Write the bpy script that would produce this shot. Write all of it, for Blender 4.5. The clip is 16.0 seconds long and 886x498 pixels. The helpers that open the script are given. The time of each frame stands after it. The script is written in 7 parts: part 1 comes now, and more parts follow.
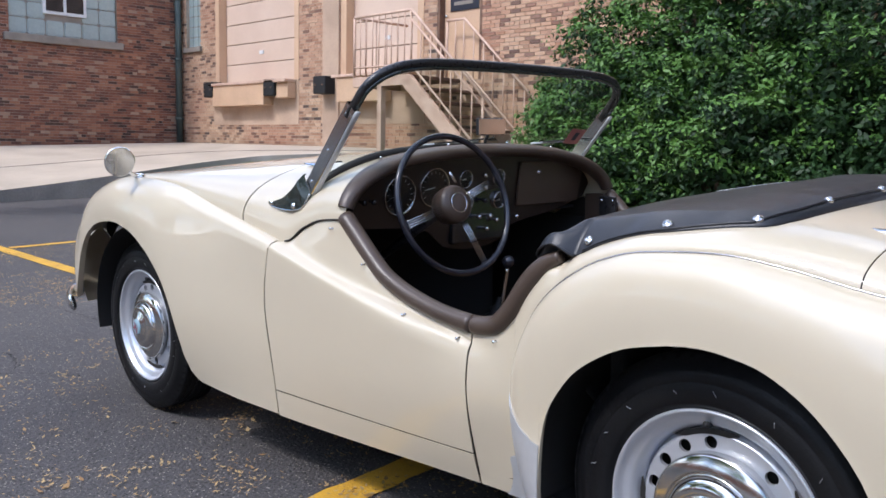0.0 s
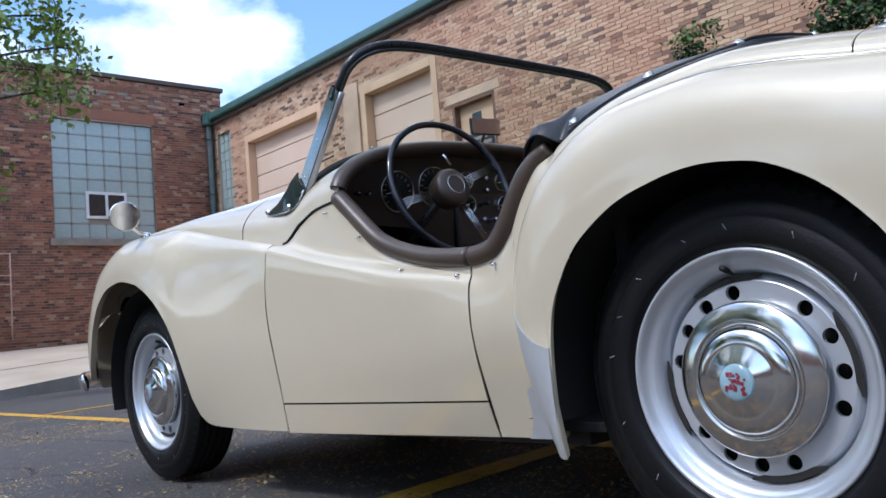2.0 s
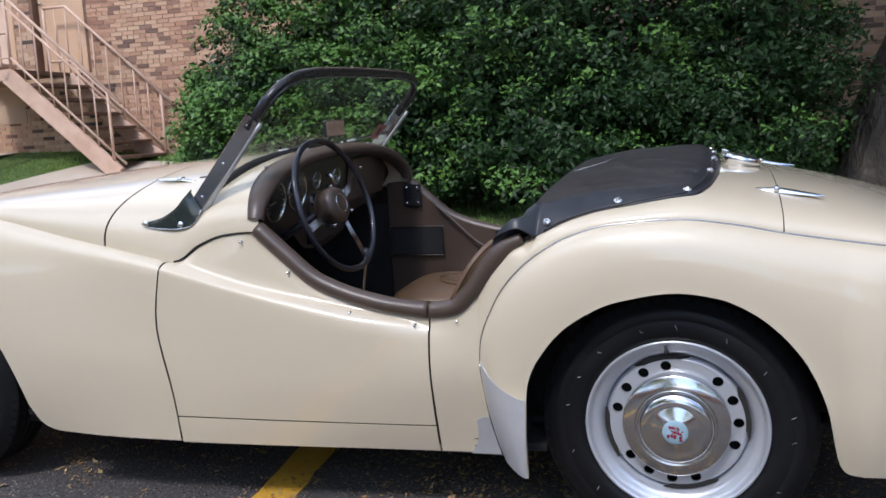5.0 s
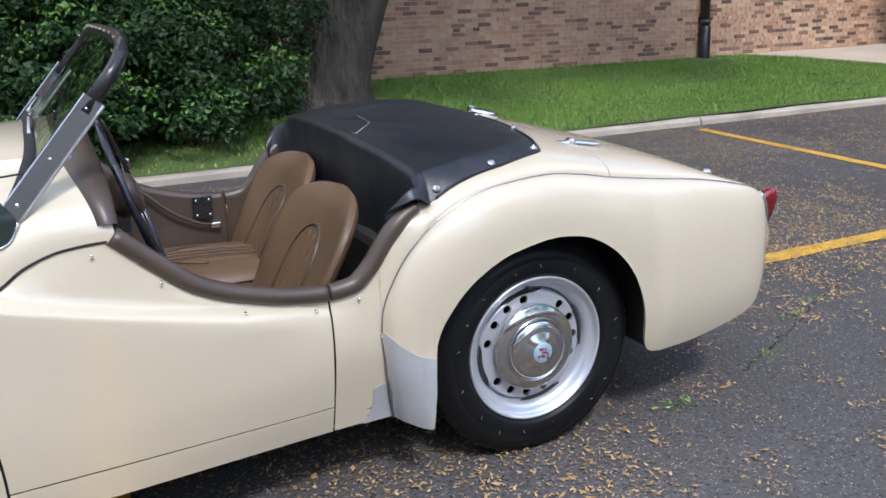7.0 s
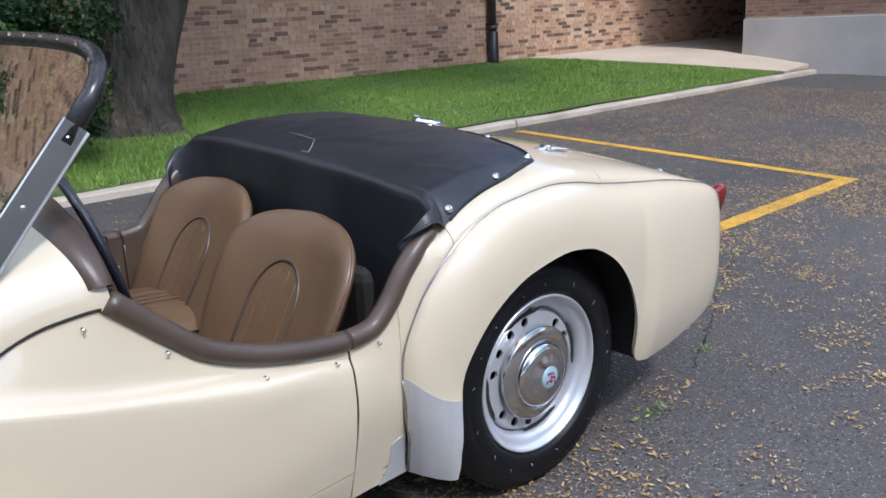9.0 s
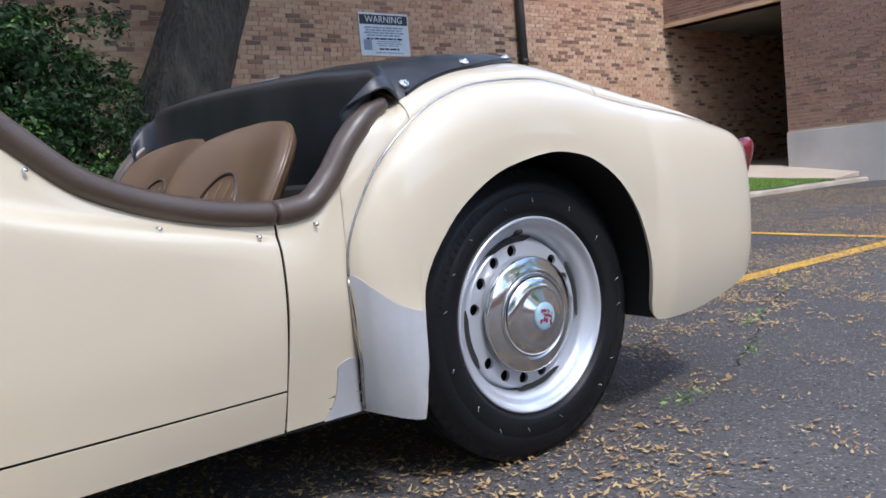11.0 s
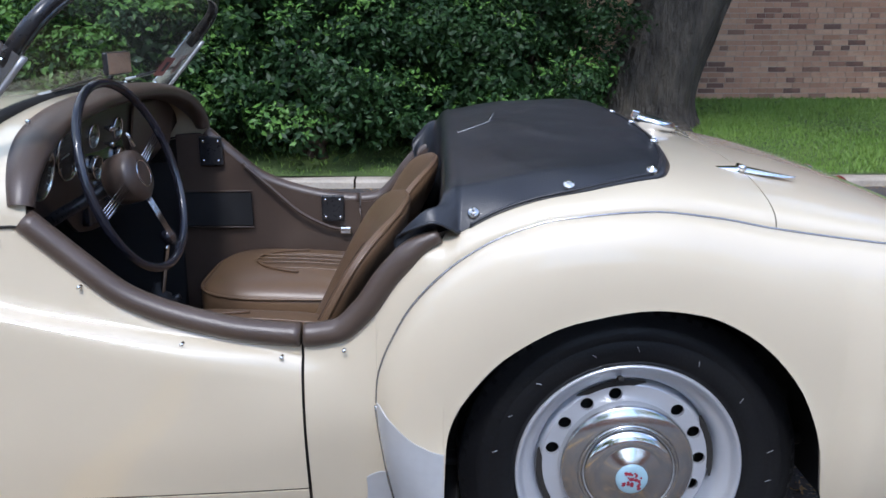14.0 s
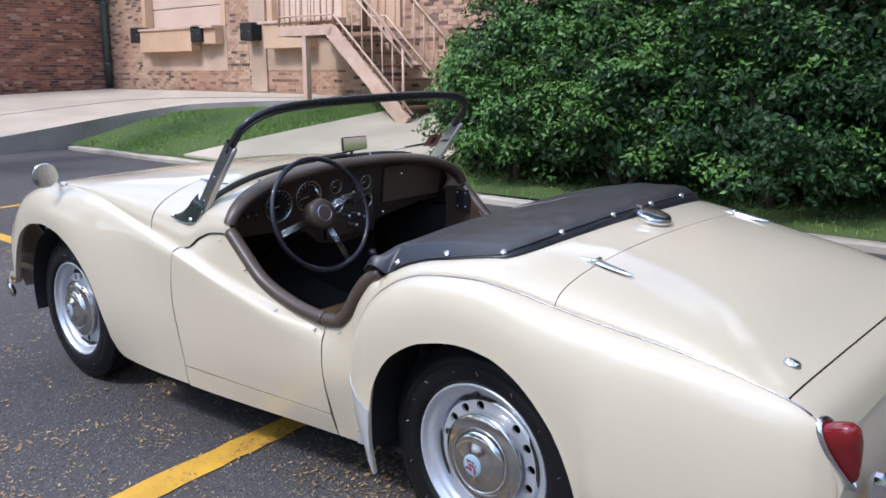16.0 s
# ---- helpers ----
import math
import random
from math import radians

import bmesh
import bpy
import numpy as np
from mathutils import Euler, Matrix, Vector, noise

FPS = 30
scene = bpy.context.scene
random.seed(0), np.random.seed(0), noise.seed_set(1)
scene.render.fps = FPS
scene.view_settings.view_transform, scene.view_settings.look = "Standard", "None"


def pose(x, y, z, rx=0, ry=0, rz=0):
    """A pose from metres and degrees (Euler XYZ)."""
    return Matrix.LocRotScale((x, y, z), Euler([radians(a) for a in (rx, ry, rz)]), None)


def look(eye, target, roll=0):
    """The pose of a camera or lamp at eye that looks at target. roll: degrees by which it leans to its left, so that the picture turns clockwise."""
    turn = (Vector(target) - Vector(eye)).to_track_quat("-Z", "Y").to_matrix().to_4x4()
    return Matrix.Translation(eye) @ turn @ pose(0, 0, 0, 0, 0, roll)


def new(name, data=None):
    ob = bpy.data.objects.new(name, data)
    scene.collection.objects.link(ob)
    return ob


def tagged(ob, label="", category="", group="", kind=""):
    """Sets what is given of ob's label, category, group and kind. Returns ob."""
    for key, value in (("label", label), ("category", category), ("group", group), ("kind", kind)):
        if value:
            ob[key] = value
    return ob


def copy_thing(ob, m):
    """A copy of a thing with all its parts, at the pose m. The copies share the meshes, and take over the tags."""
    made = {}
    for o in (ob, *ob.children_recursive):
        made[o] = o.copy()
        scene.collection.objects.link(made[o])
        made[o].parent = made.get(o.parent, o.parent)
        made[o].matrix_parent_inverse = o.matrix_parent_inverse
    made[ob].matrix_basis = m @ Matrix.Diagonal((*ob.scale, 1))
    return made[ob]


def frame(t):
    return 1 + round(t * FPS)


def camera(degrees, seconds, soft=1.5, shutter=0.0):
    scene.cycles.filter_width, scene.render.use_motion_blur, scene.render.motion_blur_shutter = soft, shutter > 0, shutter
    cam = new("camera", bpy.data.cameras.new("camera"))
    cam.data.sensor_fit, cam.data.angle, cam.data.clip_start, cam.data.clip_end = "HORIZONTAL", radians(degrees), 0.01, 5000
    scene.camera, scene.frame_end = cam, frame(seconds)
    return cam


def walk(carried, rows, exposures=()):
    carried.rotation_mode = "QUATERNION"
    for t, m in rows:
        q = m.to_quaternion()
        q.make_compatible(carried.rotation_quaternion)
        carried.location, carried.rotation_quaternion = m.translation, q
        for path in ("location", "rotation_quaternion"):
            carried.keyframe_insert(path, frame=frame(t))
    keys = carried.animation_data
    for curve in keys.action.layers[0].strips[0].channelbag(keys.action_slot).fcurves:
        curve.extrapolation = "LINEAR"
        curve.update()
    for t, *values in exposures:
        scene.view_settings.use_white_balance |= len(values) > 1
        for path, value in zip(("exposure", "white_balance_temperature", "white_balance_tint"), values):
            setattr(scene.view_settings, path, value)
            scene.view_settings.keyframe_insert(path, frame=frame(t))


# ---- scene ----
# ---------------------------------------------------------------- camera
cam = camera(54.8, 16.0, soft=1.6)
# seconds, place, and turn (degrees about x, y, z)
ROWS = [
    (0.0, 0.711, -1.953, 0.977, 83.17, -1.17, 45.63),
    (0.5, 0.688, -1.882, 0.746, 85.90, -0.53, 46.31),
    (1.0, 0.693, -1.839, 0.576, 89.63, 0.26, 47.02),
    (1.5, 0.700, -1.813, 0.487, 93.59, 2.52, 47.60),
    (2.0, 0.714, -1.827, 0.427, 95.72, 4.86, 48.51),
    (2.5, 0.718, -1.840, 0.409, 96.51, 5.89, 48.89),
    (3.0, 0.718, -1.856, 0.413, 95.94, 5.57, 49.01),
    (3.5, 0.621, -1.917, 0.678, 91.62, 5.53, 47.82),
    (4.0, 0.542, -2.148, 0.925, 85.44, 4.81, 40.62),
    (4.5, 0.371, -2.388, 1.003, 82.73, 3.54, 29.97),
    (5.0, 0.102, -2.542, 1.037, 81.68, 2.74, 17.59),
    (7.5, -1.320, -2.381, 1.240, 73.18, 1.68, -32.63),
    (8.0, -1.411, -2.172, 1.261, 72.53, 1.52, -37.86),
    (8.5, -1.510, -2.003, 1.269, 72.79, 2.47, -41.85),
    (11.0, -1.231, -1.879, 0.607, 85.67, 5.20, -38.31),
    (11.5, -1.228, -1.892, 0.594, 85.44, 5.89, -38.29),
    (12.0, -1.202, -1.850, 0.727, 81.94, 5.82, -37.61),
    (12.5, -1.154, -1.824, 1.000, 75.96, 6.24, -34.76),
    (13.0, -0.968, -1.948, 1.036, 72.94, 4.20, -28.12),
    (13.5, -0.688, -1.982, 1.038, 75.02, 1.20, -16.20),
    (14.0, -0.339, -2.010, 1.076, 76.63, 0.16, -0.44),
    (14.5, 0.023, -2.071, 1.130, 77.40, 1.48, 15.64),
    (15.0, 0.409, -2.124, 1.212, 77.97, 1.05, 27.34),
    (15.5, 0.864, -2.126, 1.259, 77.85, -0.00, 36.24),
    (16.0, 1.309, -2.166, 1.302, 78.25, 0.12, 41.89),
]
walk(cam, [(t, pose(x, y, z, a, b, c)) for t, x, y, z, a, b, c in ROWS],
     exposures=[(0.0, 0.68, 6340, 15.0), (1.0, 0.57, 6200, 13.4), (2.0, 0.42, 6040, 11.4), (2.5, 0.26, 5980, 10.8), (3.8, 0.22, 6230, 13.5), (5.0, 0.48, 6400, 15.2), (8.0, 0.76, 6310, 12.8), (11.0, 0.80, 6310, 14.2), (13.0, 0.74, 6100, 13.8), (14.0, 0.70, 5980, 14.2), (16.0, 0.69, 6100, 14.0)])

# ---------------------------------------------------------------- sky and sun
SUN_EL, SUN_AZ = radians(52), radians(188)      # azimuth from +y towards +x
world = bpy.data.worlds.new("sky")
scene.world = world
world.use_nodes = True
nt = world.node_tree
nt.nodes.clear()
w_out = nt.nodes.new("ShaderNodeOutputWorld")
w_bg = nt.nodes.new("ShaderNodeBackground")
w_sky = nt.nodes.new("ShaderNodeTexSky")
w_sky.sky_type = "NISHITA"
w_sky.sun_disc = False
w_sky.sun_elevation, w_sky.sun_rotation = SUN_EL, SUN_AZ
w_sky.dust_density = 1.5
w_co = nt.nodes.new("ShaderNodeTexCoord")
w_map = nt.nodes.new("ShaderNodeMapping")
w_map.inputs["Scale"].default_value = (1.0, 1.0, 1.9)
w_map.inputs["Location"].default_value = (0.35, 0.2, 0.1)
w_noise = nt.nodes.new("ShaderNodeTexNoise")
w_noise.inputs["Scale"].default_value = 2.3
w_noise.inputs["Detail"].default_value = 7
w_noise.inputs["Roughness"].default_value = 0.55
w_ramp = nt.nodes.new("ShaderNodeValToRGB")
w_ramp.color_ramp.elements[0].position, w_ramp.color_ramp.elements[1].position = 0.46, 0.63
w_mix = nt.nodes.new("ShaderNodeMix")
w_mix.data_type = "RGBA"
w_mix.inputs["B"].default_value = (16.5, 16.8, 17.2, 1)      # sunlit cloud
nt.links.new(w_co.outputs["Generated"], w_map.inputs["Vector"])
nt.links.new(w_map.outputs["Vector"], w_noise.inputs["Vector"])
nt.links.new(w_noise.outputs["Fac"], w_ramp.inputs["Fac"])
nt.links.new(w_ramp.outputs["Color"], w_mix.inputs["Factor"])
w_blue = nt.nodes.new("ShaderNodeVectorMath")
w_blue.operation = "MULTIPLY"
w_blue.inputs[1].default_value = (1.45, 1.75, 2.05)
nt.links.new(w_sky.outputs["Color"], w_blue.inputs[0])
nt.links.new(w_blue.outputs["Vector"], w_mix.inputs["A"])
nt.links.new(w_mix.outputs["Result"], w_bg.inputs["Color"])
nt.links.new(w_bg.outputs["Background"], w_out.inputs["Surface"])
w_bg.inputs["Strength"].default_value = 0.112
sun = new("sun", bpy.data.lights.new("sun", "SUN"))
sun.data.energy, sun.data.angle, sun.data.color = 1.6, radians(8), (1.0, 0.98, 0.955)
sun.matrix_world = look((0, 0, 0), (-math.sin(SUN_AZ) * math.cos(SUN_EL), -math.cos(SUN_AZ) * math.cos(SUN_EL), -math.sin(SUN_EL)))


# ---------------------------------------------------------------- materials
def mat(name, col, rough=0.5, metal=0.0, col2=None, scale=6.0, bump=0.0, bscale=80.0, coat=0.0, island=0.0, obj=0.0, rvar=0.1, fine=0.12, spec=0.5, stretch=(1, 1, 1)):
    """A surface with two scales of variation: broad patches from col to col2, and a fine grain."""
    m = bpy.data.materials.new(name)
    m.use_nodes = True
    n, l = m.node_tree.nodes, m.node_tree.links
    p = n["Principled BSDF"]
    p.inputs["Metallic"].default_value = metal
    p.inputs["Coat Weight"].default_value = coat
    p.inputs["Coat Roughness"].default_value = 0.06
    p.inputs["Specular IOR Level"].default_value = spec
    co = n.new("ShaderNodeTexCoord")
    mp = n.new("ShaderNodeMapping")
    mp.inputs["Scale"].default_value = stretch
    l.new(co.outputs["Object"], mp.inputs["Vector"])
    big = n.new("ShaderNodeTexNoise")
    big.inputs["Scale"].default_value, big.inputs["Detail"].default_value = scale, 5
    small = n.new("ShaderNodeTexNoise")
    small.inputs["Scale"].default_value, small.inputs["Detail"].default_value = bscale, 4
    for t in (big, small):
        l.new(mp.outputs["Vector"], t.inputs["Vector"])
    mix = n.new("ShaderNodeMix")
    mix.data_type = "RGBA"
    c2 = col2 or tuple(c * 0.85 for c in col)
    mix.inputs["A"].default_value, mix.inputs["B"].default_value = (*col, 1), (*c2, 1)
    ramp = n.new("ShaderNodeMapRange")
    ramp.inputs["From Min"].default_value, ramp.inputs["From Max"].default_value = 0.32, 0.68
    l.new(big.outputs["Fac"], ramp.inputs["Value"])
    fac = ramp.outputs["Result"]
    for amount, node, out in ((island, "ShaderNodeNewGeometry", "Random Per Island"), (obj, "ShaderNodeObjectInfo", "Random")):
        if amount:
            r = n.new(node)
            k = n.new("ShaderNodeMath")
            k.operation = "MULTIPLY_ADD"
            l.new(r.outputs[out], k.inputs[0])
            k.inputs[1].default_value = amount
            k2 = n.new("ShaderNodeMath")
            k2.operation = "MULTIPLY"
            l.new(fac, k2.inputs[0])
            k2.inputs[1].default_value = 1 - amount
            l.new(k2.outputs[0], k.inputs[2])
            fac = k.outputs[0]
    l.new(fac, mix.inputs["Factor"])
    grain = n.new("ShaderNodeMapRange")
    grain.inputs["To Min"].default_value, grain.inputs["To Max"].default_value = 1 - fine, 1 + fine
    l.new(small.outputs["Fac"], grain.inputs["Value"])
    mul = n.new("ShaderNodeVectorMath")
    mul.operation = "SCALE"
    l.new(mix.outputs["Result"], mul.inputs[0])
    l.new(grain.outputs["Result"], mul.inputs["Scale"])
    l.new(mul.outputs["Vector"], p.inputs["Base Color"])
    rr = n.new("ShaderNodeMapRange")
    rr.inputs["To Min"].default_value, rr.inputs["To Max"].default_value = max(0.0, rough * (1 - rvar)), min(1.0, rough * (1 + rvar))
    l.new(small.outputs["Fac"], rr.inputs["Value"])
    l.new(rr.outputs["Result"], p.inputs["Roughness"])
    if bump:
        b = n.new("ShaderNodeBump")
        b.inputs["Strength"].default_value, b.inputs["Distance"].default_value = 1.0, bump
        l.new(small.outputs["Fac"], b.inputs["Height"])
        l.new(b.outputs["Normal"], p.inputs["Normal"])
    return m


def glass(name, tint, rough=0.0):
    m = bpy.data.materials.new(name)
    m.use_nodes = True
    n, l = m.node_tree.nodes, m.node_tree.links
    p = n["Principled BSDF"]
    n.remove(p)
    tr, gl, mx, fr = n.new("ShaderNodeBsdfTransparent"), n.new("ShaderNodeBsdfGlossy"), n.new("ShaderNodeMixShader"), n.new("ShaderNodeFresnel")
    tr.inputs["Color"].default_value = (*tint, 1)
    gl.inputs["Roughness"].default_value = rough
    fr.inputs["IOR"].default_value = 1.4
    dull = n.new("ShaderNodeMath")
    dull.operation = "MULTIPLY"
    dull.inputs[1].default_value = 0.55
    l.new(fr.outputs["Fac"], dull.inputs[0])
    l.new(dull.outputs[0], mx.inputs["Fac"])
    l.new(tr.outputs["BSDF"], mx.inputs[1])
    l.new(gl.outputs["BSDF"], mx.inputs[2])
    l.new(mx.outputs["Shader"], n["Material Output"].inputs["Surface"])
    return m


def speckle(m, scale, col, share):
    """Pale chips of aggregate, each with its own tone, strewn through a surface."""
    n, l = m.node_tree.nodes, m.node_tree.links
    p = n["Principled BSDF"]
    old = p.inputs["Base Color"].links[0].from_socket
    vo, sep, hit, rad, fac, mix = n.new("ShaderNodeTexVoronoi"), n.new("ShaderNodeSeparateColor"), n.new("ShaderNodeMath"), n.new("ShaderNodeMath"), n.new("ShaderNodeMath"), n.new("ShaderNodeMix")
    co = next(x for x in n if x.type == "TEX_COORD")
    l.new(co.outputs["Object"], vo.inputs["Vector"])
    vo.inputs["Scale"].default_value = scale
    l.new(vo.outputs["Color"], sep.inputs["Color"])
    hit.operation, rad.operation, fac.operation = "LESS_THAN", "LESS_THAN", "MULTIPLY"
    l.new(sep.outputs["Red"], hit.inputs[0])
    hit.inputs[1].default_value = share
    l.new(vo.outputs["Distance"], rad.inputs[0])
    rad.inputs[1].default_value = 0.42
    l.new(hit.outputs[0], fac.inputs[0])
    l.new(rad.outputs[0], fac.inputs[1])
    tone = n.new("ShaderNodeMath")
    tone.operation = "MULTIPLY"
    l.new(fac.outputs[0], tone.inputs[0])
    l.new(sep.outputs["Green"], tone.inputs[1])
    mix.data_type = "RGBA"
    l.new(tone.outputs[0], mix.inputs["Factor"])
    l.new(old, mix.inputs["A"])
    mix.inputs["B"].default_value = (*col, 1)
    l.new(mix.outputs["Result"], p.inputs["Base Color"])


M = {}
M["cream"] = mat("cream paint", (0.570, 0.492, 0.362), 0.42, coat=1.0, col2=(0.550, 0.474, 0.348), scale=1.5, bscale=14, fine=0.02, rvar=0.2)
M["silver"] = mat("silver paint", (0.52, 0.53, 0.54), 0.38, metal=0.35, col2=(0.45, 0.46, 0.47), scale=5, bscale=60, fine=0.06)
M["chrome"] = mat("chrome", (0.78, 0.79, 0.80), 0.07, metal=1.0, col2=(0.70, 0.71, 0.72), scale=14, bscale=90, fine=0.05, rvar=0.5)
M["steel"] = mat("polished cap metal", (0.64, 0.63, 0.61), 0.13, metal=1.0, col2=(0.58, 0.57, 0.55), scale=9, bscale=120, fine=0.03, rvar=0.5)
M["wheel_silver"] = mat("silver wheel enamel", (0.60, 0.62, 0.66), 0.30, metal=0.60, col2=(0.57, 0.59, 0.63), scale=3, bscale=40, fine=0.02, rvar=0.05, coat=0.25)
M["rubber"] = mat("tyre rubber", (0.0055, 0.0057, 0.0068), 0.44, col2=(0.0095, 0.0095, 0.0100), scale=5, bscale=160, bump=0.0006, fine=0.3, spec=0.20)
M["black"] = mat("dark underside", (0.012, 0.012, 0.012), 0.8, col2=(0.02, 0.019, 0.018), scale=4, bscale=60, fine=0.3)
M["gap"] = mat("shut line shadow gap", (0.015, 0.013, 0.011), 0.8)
M["vinyl"] = mat("black vinyl", (0.012, 0.0135, 0.017), 0.33, col2=(0.026, 0.028, 0.033), scale=4, bscale=420, bump=0.0005, fine=0.2, spec=0.4)
M["leather"] = mat("brown leather", (0.150, 0.090, 0.048), 0.36, col2=(0.112, 0.066, 0.037), scale=5, bscale=300, bump=0.0004, fine=0.1)
M["trim"] = mat("brown leathercloth", (0.076, 0.053, 0.040), 0.34, col2=(0.060, 0.041, 0.031), scale=7, bscale=380, bump=0.0005, fine=0.12)
M["dash"] = mat("dark brown dash cloth", (0.026, 0.018, 0.015), 0.34, col2=(0.018, 0.013, 0.011), scale=7, bscale=380, bump=0.0005, fine=0.12)
M["bead"] = mat("bright wing beading", (0.42, 0.42, 0.43), 0.25, metal=0.8, col2=(0.30, 0.30, 0.31), scale=9, bscale=60)
M["carpet"] = mat("black carpet", (0.012, 0.012, 0.013), 0.95, bscale=500, bump=0.002, fine=0.4)
M["blackpaint"] = mat("black enamel", (0.014, 0.014, 0.016), 0.28, col2=(0.022, 0.022, 0.024), scale=7, bscale=120, fine=0.15)
M["bakelite"] = mat("black bakelite", (0.012, 0.013, 0.02), 0.2, col2=(0.016, 0.016, 0.022), coat=0.4)
# on filler lid and foot plates this colour stands for hedge mirrored in chrome
M["greenblack"] = mat("dark green black gloss", (0.018, 0.026, 0.022), 0.16, col2=(0.025, 0.033, 0.03), scale=9, bscale=90, coat=0.6)
M["post_metal"] = mat("bright stainless screen post", (0.52, 0.54, 0.54), 0.14, metal=1.0, col2=(0.45, 0.47, 0.47), scale=12, bscale=120, fine=0.04, rvar=0.4)
M["dial"] = mat("black dial face", (0.010, 0.011, 0.014), 0.25, coat=0.5)
M["dial_mark"] = mat("dull dial marks", (0.34, 0.36, 0.38), 0.5, scale=9)
M["white"] = mat("white paint", (0.75, 0.75, 0.74), 0.5, scale=9)
M["red_lens"] = mat("red lens", (0.19, 0.006, 0.009), 0.10, coat=0.6, col2=(0.14, 0.005, 0.007), scale=20)
M["badge_blue"] = mat("pale blue enamel", (0.30, 0.45, 0.52), 0.2, coat=0.5)
M["badge_red"] = mat("red enamel", (0.27, 0.03, 0.05), 0.2, coat=0.5)
M["screen_glass"] = glass("windscreen glass", (0.80, 0.84, 0.80))
M["asphalt"] = mat("asphalt", (0.046, 0.0425, 0.0435), 0.74, col2=(0.080, 0.073, 0.070), scale=0.55, bscale=95, bump=0.007, fine=0.85)
speckle(M["asphalt"], 150.0, (0.34, 0.30, 0.26), 0.20)
speckle(M["asphalt"], 90.0, (0.008, 0.008, 0.009), 0.35)
M["yellow"] = mat("worn yellow road paint", (0.66, 0.37, 0.035), 0.62, col2=(0.50, 0.27, 0.03), scale=7, bscale=120, fine=0.25, bump=0.002)
M["concrete"] = mat("pale concrete", (0.53, 0.445, 0.35), 0.85, col2=(0.42, 0.35, 0.275), scale=1.1, bscale=70, bump=0.003, fine=0.16)
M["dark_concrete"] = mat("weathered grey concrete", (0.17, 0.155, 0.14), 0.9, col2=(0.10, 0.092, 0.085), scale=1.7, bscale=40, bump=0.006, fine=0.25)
M["kerb"] = mat("kerb concrete", (0.47, 0.415, 0.34), 0.88, col2=(0.31, 0.27, 0.22), scale=2.5, bscale=60, bump=0.004, fine=0.2)
M["plinth"] = mat("pale grey plinth", (0.50, 0.475, 0.45), 0.85, col2=(0.40, 0.38, 0.36), scale=1.5, bscale=50, bump=0.003, fine=0.12)
M["soil"] = mat("turf and soil", (0.055, 0.095, 0.022), 0.95, col2=(0.085, 0.13, 0.03), scale=2.5, bscale=40, bump=0.02, fine=0.4)
M["grass"] = mat("grass blades", (0.115, 0.225, 0.03), 0.6, col2=(0.20, 0.31, 0.06), scale=1.3, bscale=9, island=0.6, fine=0.2)
M["leaf_litter"] = mat("fallen leaves", (0.50, 0.36, 0.17), 0.8, col2=(0.24, 0.125, 0.05), scale=3, island=0.85, fine=0.25)
M["mortar"] = mat("mortar", (0.50, 0.41, 0.32), 0.95, col2=(0.38, 0.30, 0.23), scale=1.2, bscale=60, bump=0.003, fine=0.2)
M["edge_concrete"] = mat("grey edge concrete", (0.30, 0.28, 0.255), 0.9, col2=(0.20, 0.185, 0.17), scale=1.7, bscale=40, bump=0.006, fine=0.25)
M["mortar_red"] = mat("grey mortar", (0.40, 0.32, 0.265), 0.95, col2=(0.27, 0.21, 0.17), scale=1.0, bscale=60, bump=0.003, fine=0.2)


def brick_mat(name, stops, patch):
    """Brick: each brick picks a colour of the kiln's range; soot and bloom in broad patches."""
    m = mat(name, stops[0][1], 0.85, bscale=70, bump=0.003, fine=0.22)
    n, l = m.node_tree.nodes, m.node_tree.links
    mix = next(x for x in n if x.type == "MIX")
    geo, info, add, fr = n.new("ShaderNodeNewGeometry"), n.new("ShaderNodeObjectInfo"), n.new("ShaderNodeMath"), n.new("ShaderNodeMath")
    add.operation, fr.operation = "ADD", "FRACT"
    l.new(geo.outputs["Random Per Island"], add.inputs[0])
    l.new(info.outputs["Random"], add.inputs[1])
    l.new(add.outputs[0], fr.inputs[0])
    ramp = n.new("ShaderNodeValToRGB")
    ramp.color_ramp.interpolation = "CONSTANT"
    e = ramp.color_ramp.elements
    while len(e) < len(stops):
        e.new(0.5)
    for k, (at, c) in zip(e, stops):
        k.position, k.color = at, (*c, 1)
    l.new(fr.outputs[0], ramp.inputs["Fac"])
    l.new(ramp.outputs["Color"], mix.inputs["A"])
    soot = n.new("ShaderNodeMix")
    soot.data_type = "RGBA"
    soot.inputs["Factor"].default_value = 0.55
    soot.inputs["B"].default_value = (*patch, 1)
    l.new(ramp.outputs["Color"], soot.inputs["A"])
    l.new(soot.outputs["Result"], mix.inputs["B"])
    next(x for x in n if x.type == "TEX_NOISE").inputs["Scale"].default_value = 0.8
    return m


M["brick_tan"] = brick_mat("tan common brick", ((0.0, (0.53, 0.355, 0.235)), (0.25, (0.46, 0.30, 0.20)), (0.5, (0.57, 0.40, 0.27)), (0.72, (0.38, 0.235, 0.150)), (0.82, (0.20, 0.135, 0.10)), (0.91, (0.09, 0.068, 0.058))), (0.42, 0.19, 0.12))
M["brick_red"] = brick_mat("red common brick", ((0.0, (0.33, 0.140, 0.085)), (0.28, (0.24, 0.100, 0.064)), (0.52, (0.42, 0.200, 0.122)), (0.68, (0.17, 0.078, 0.056)), (0.84, (0.070, 0.045, 0.038)), (0.93, (0.48, 0.33, 0.23))), (0.17, 0.085, 0.060))
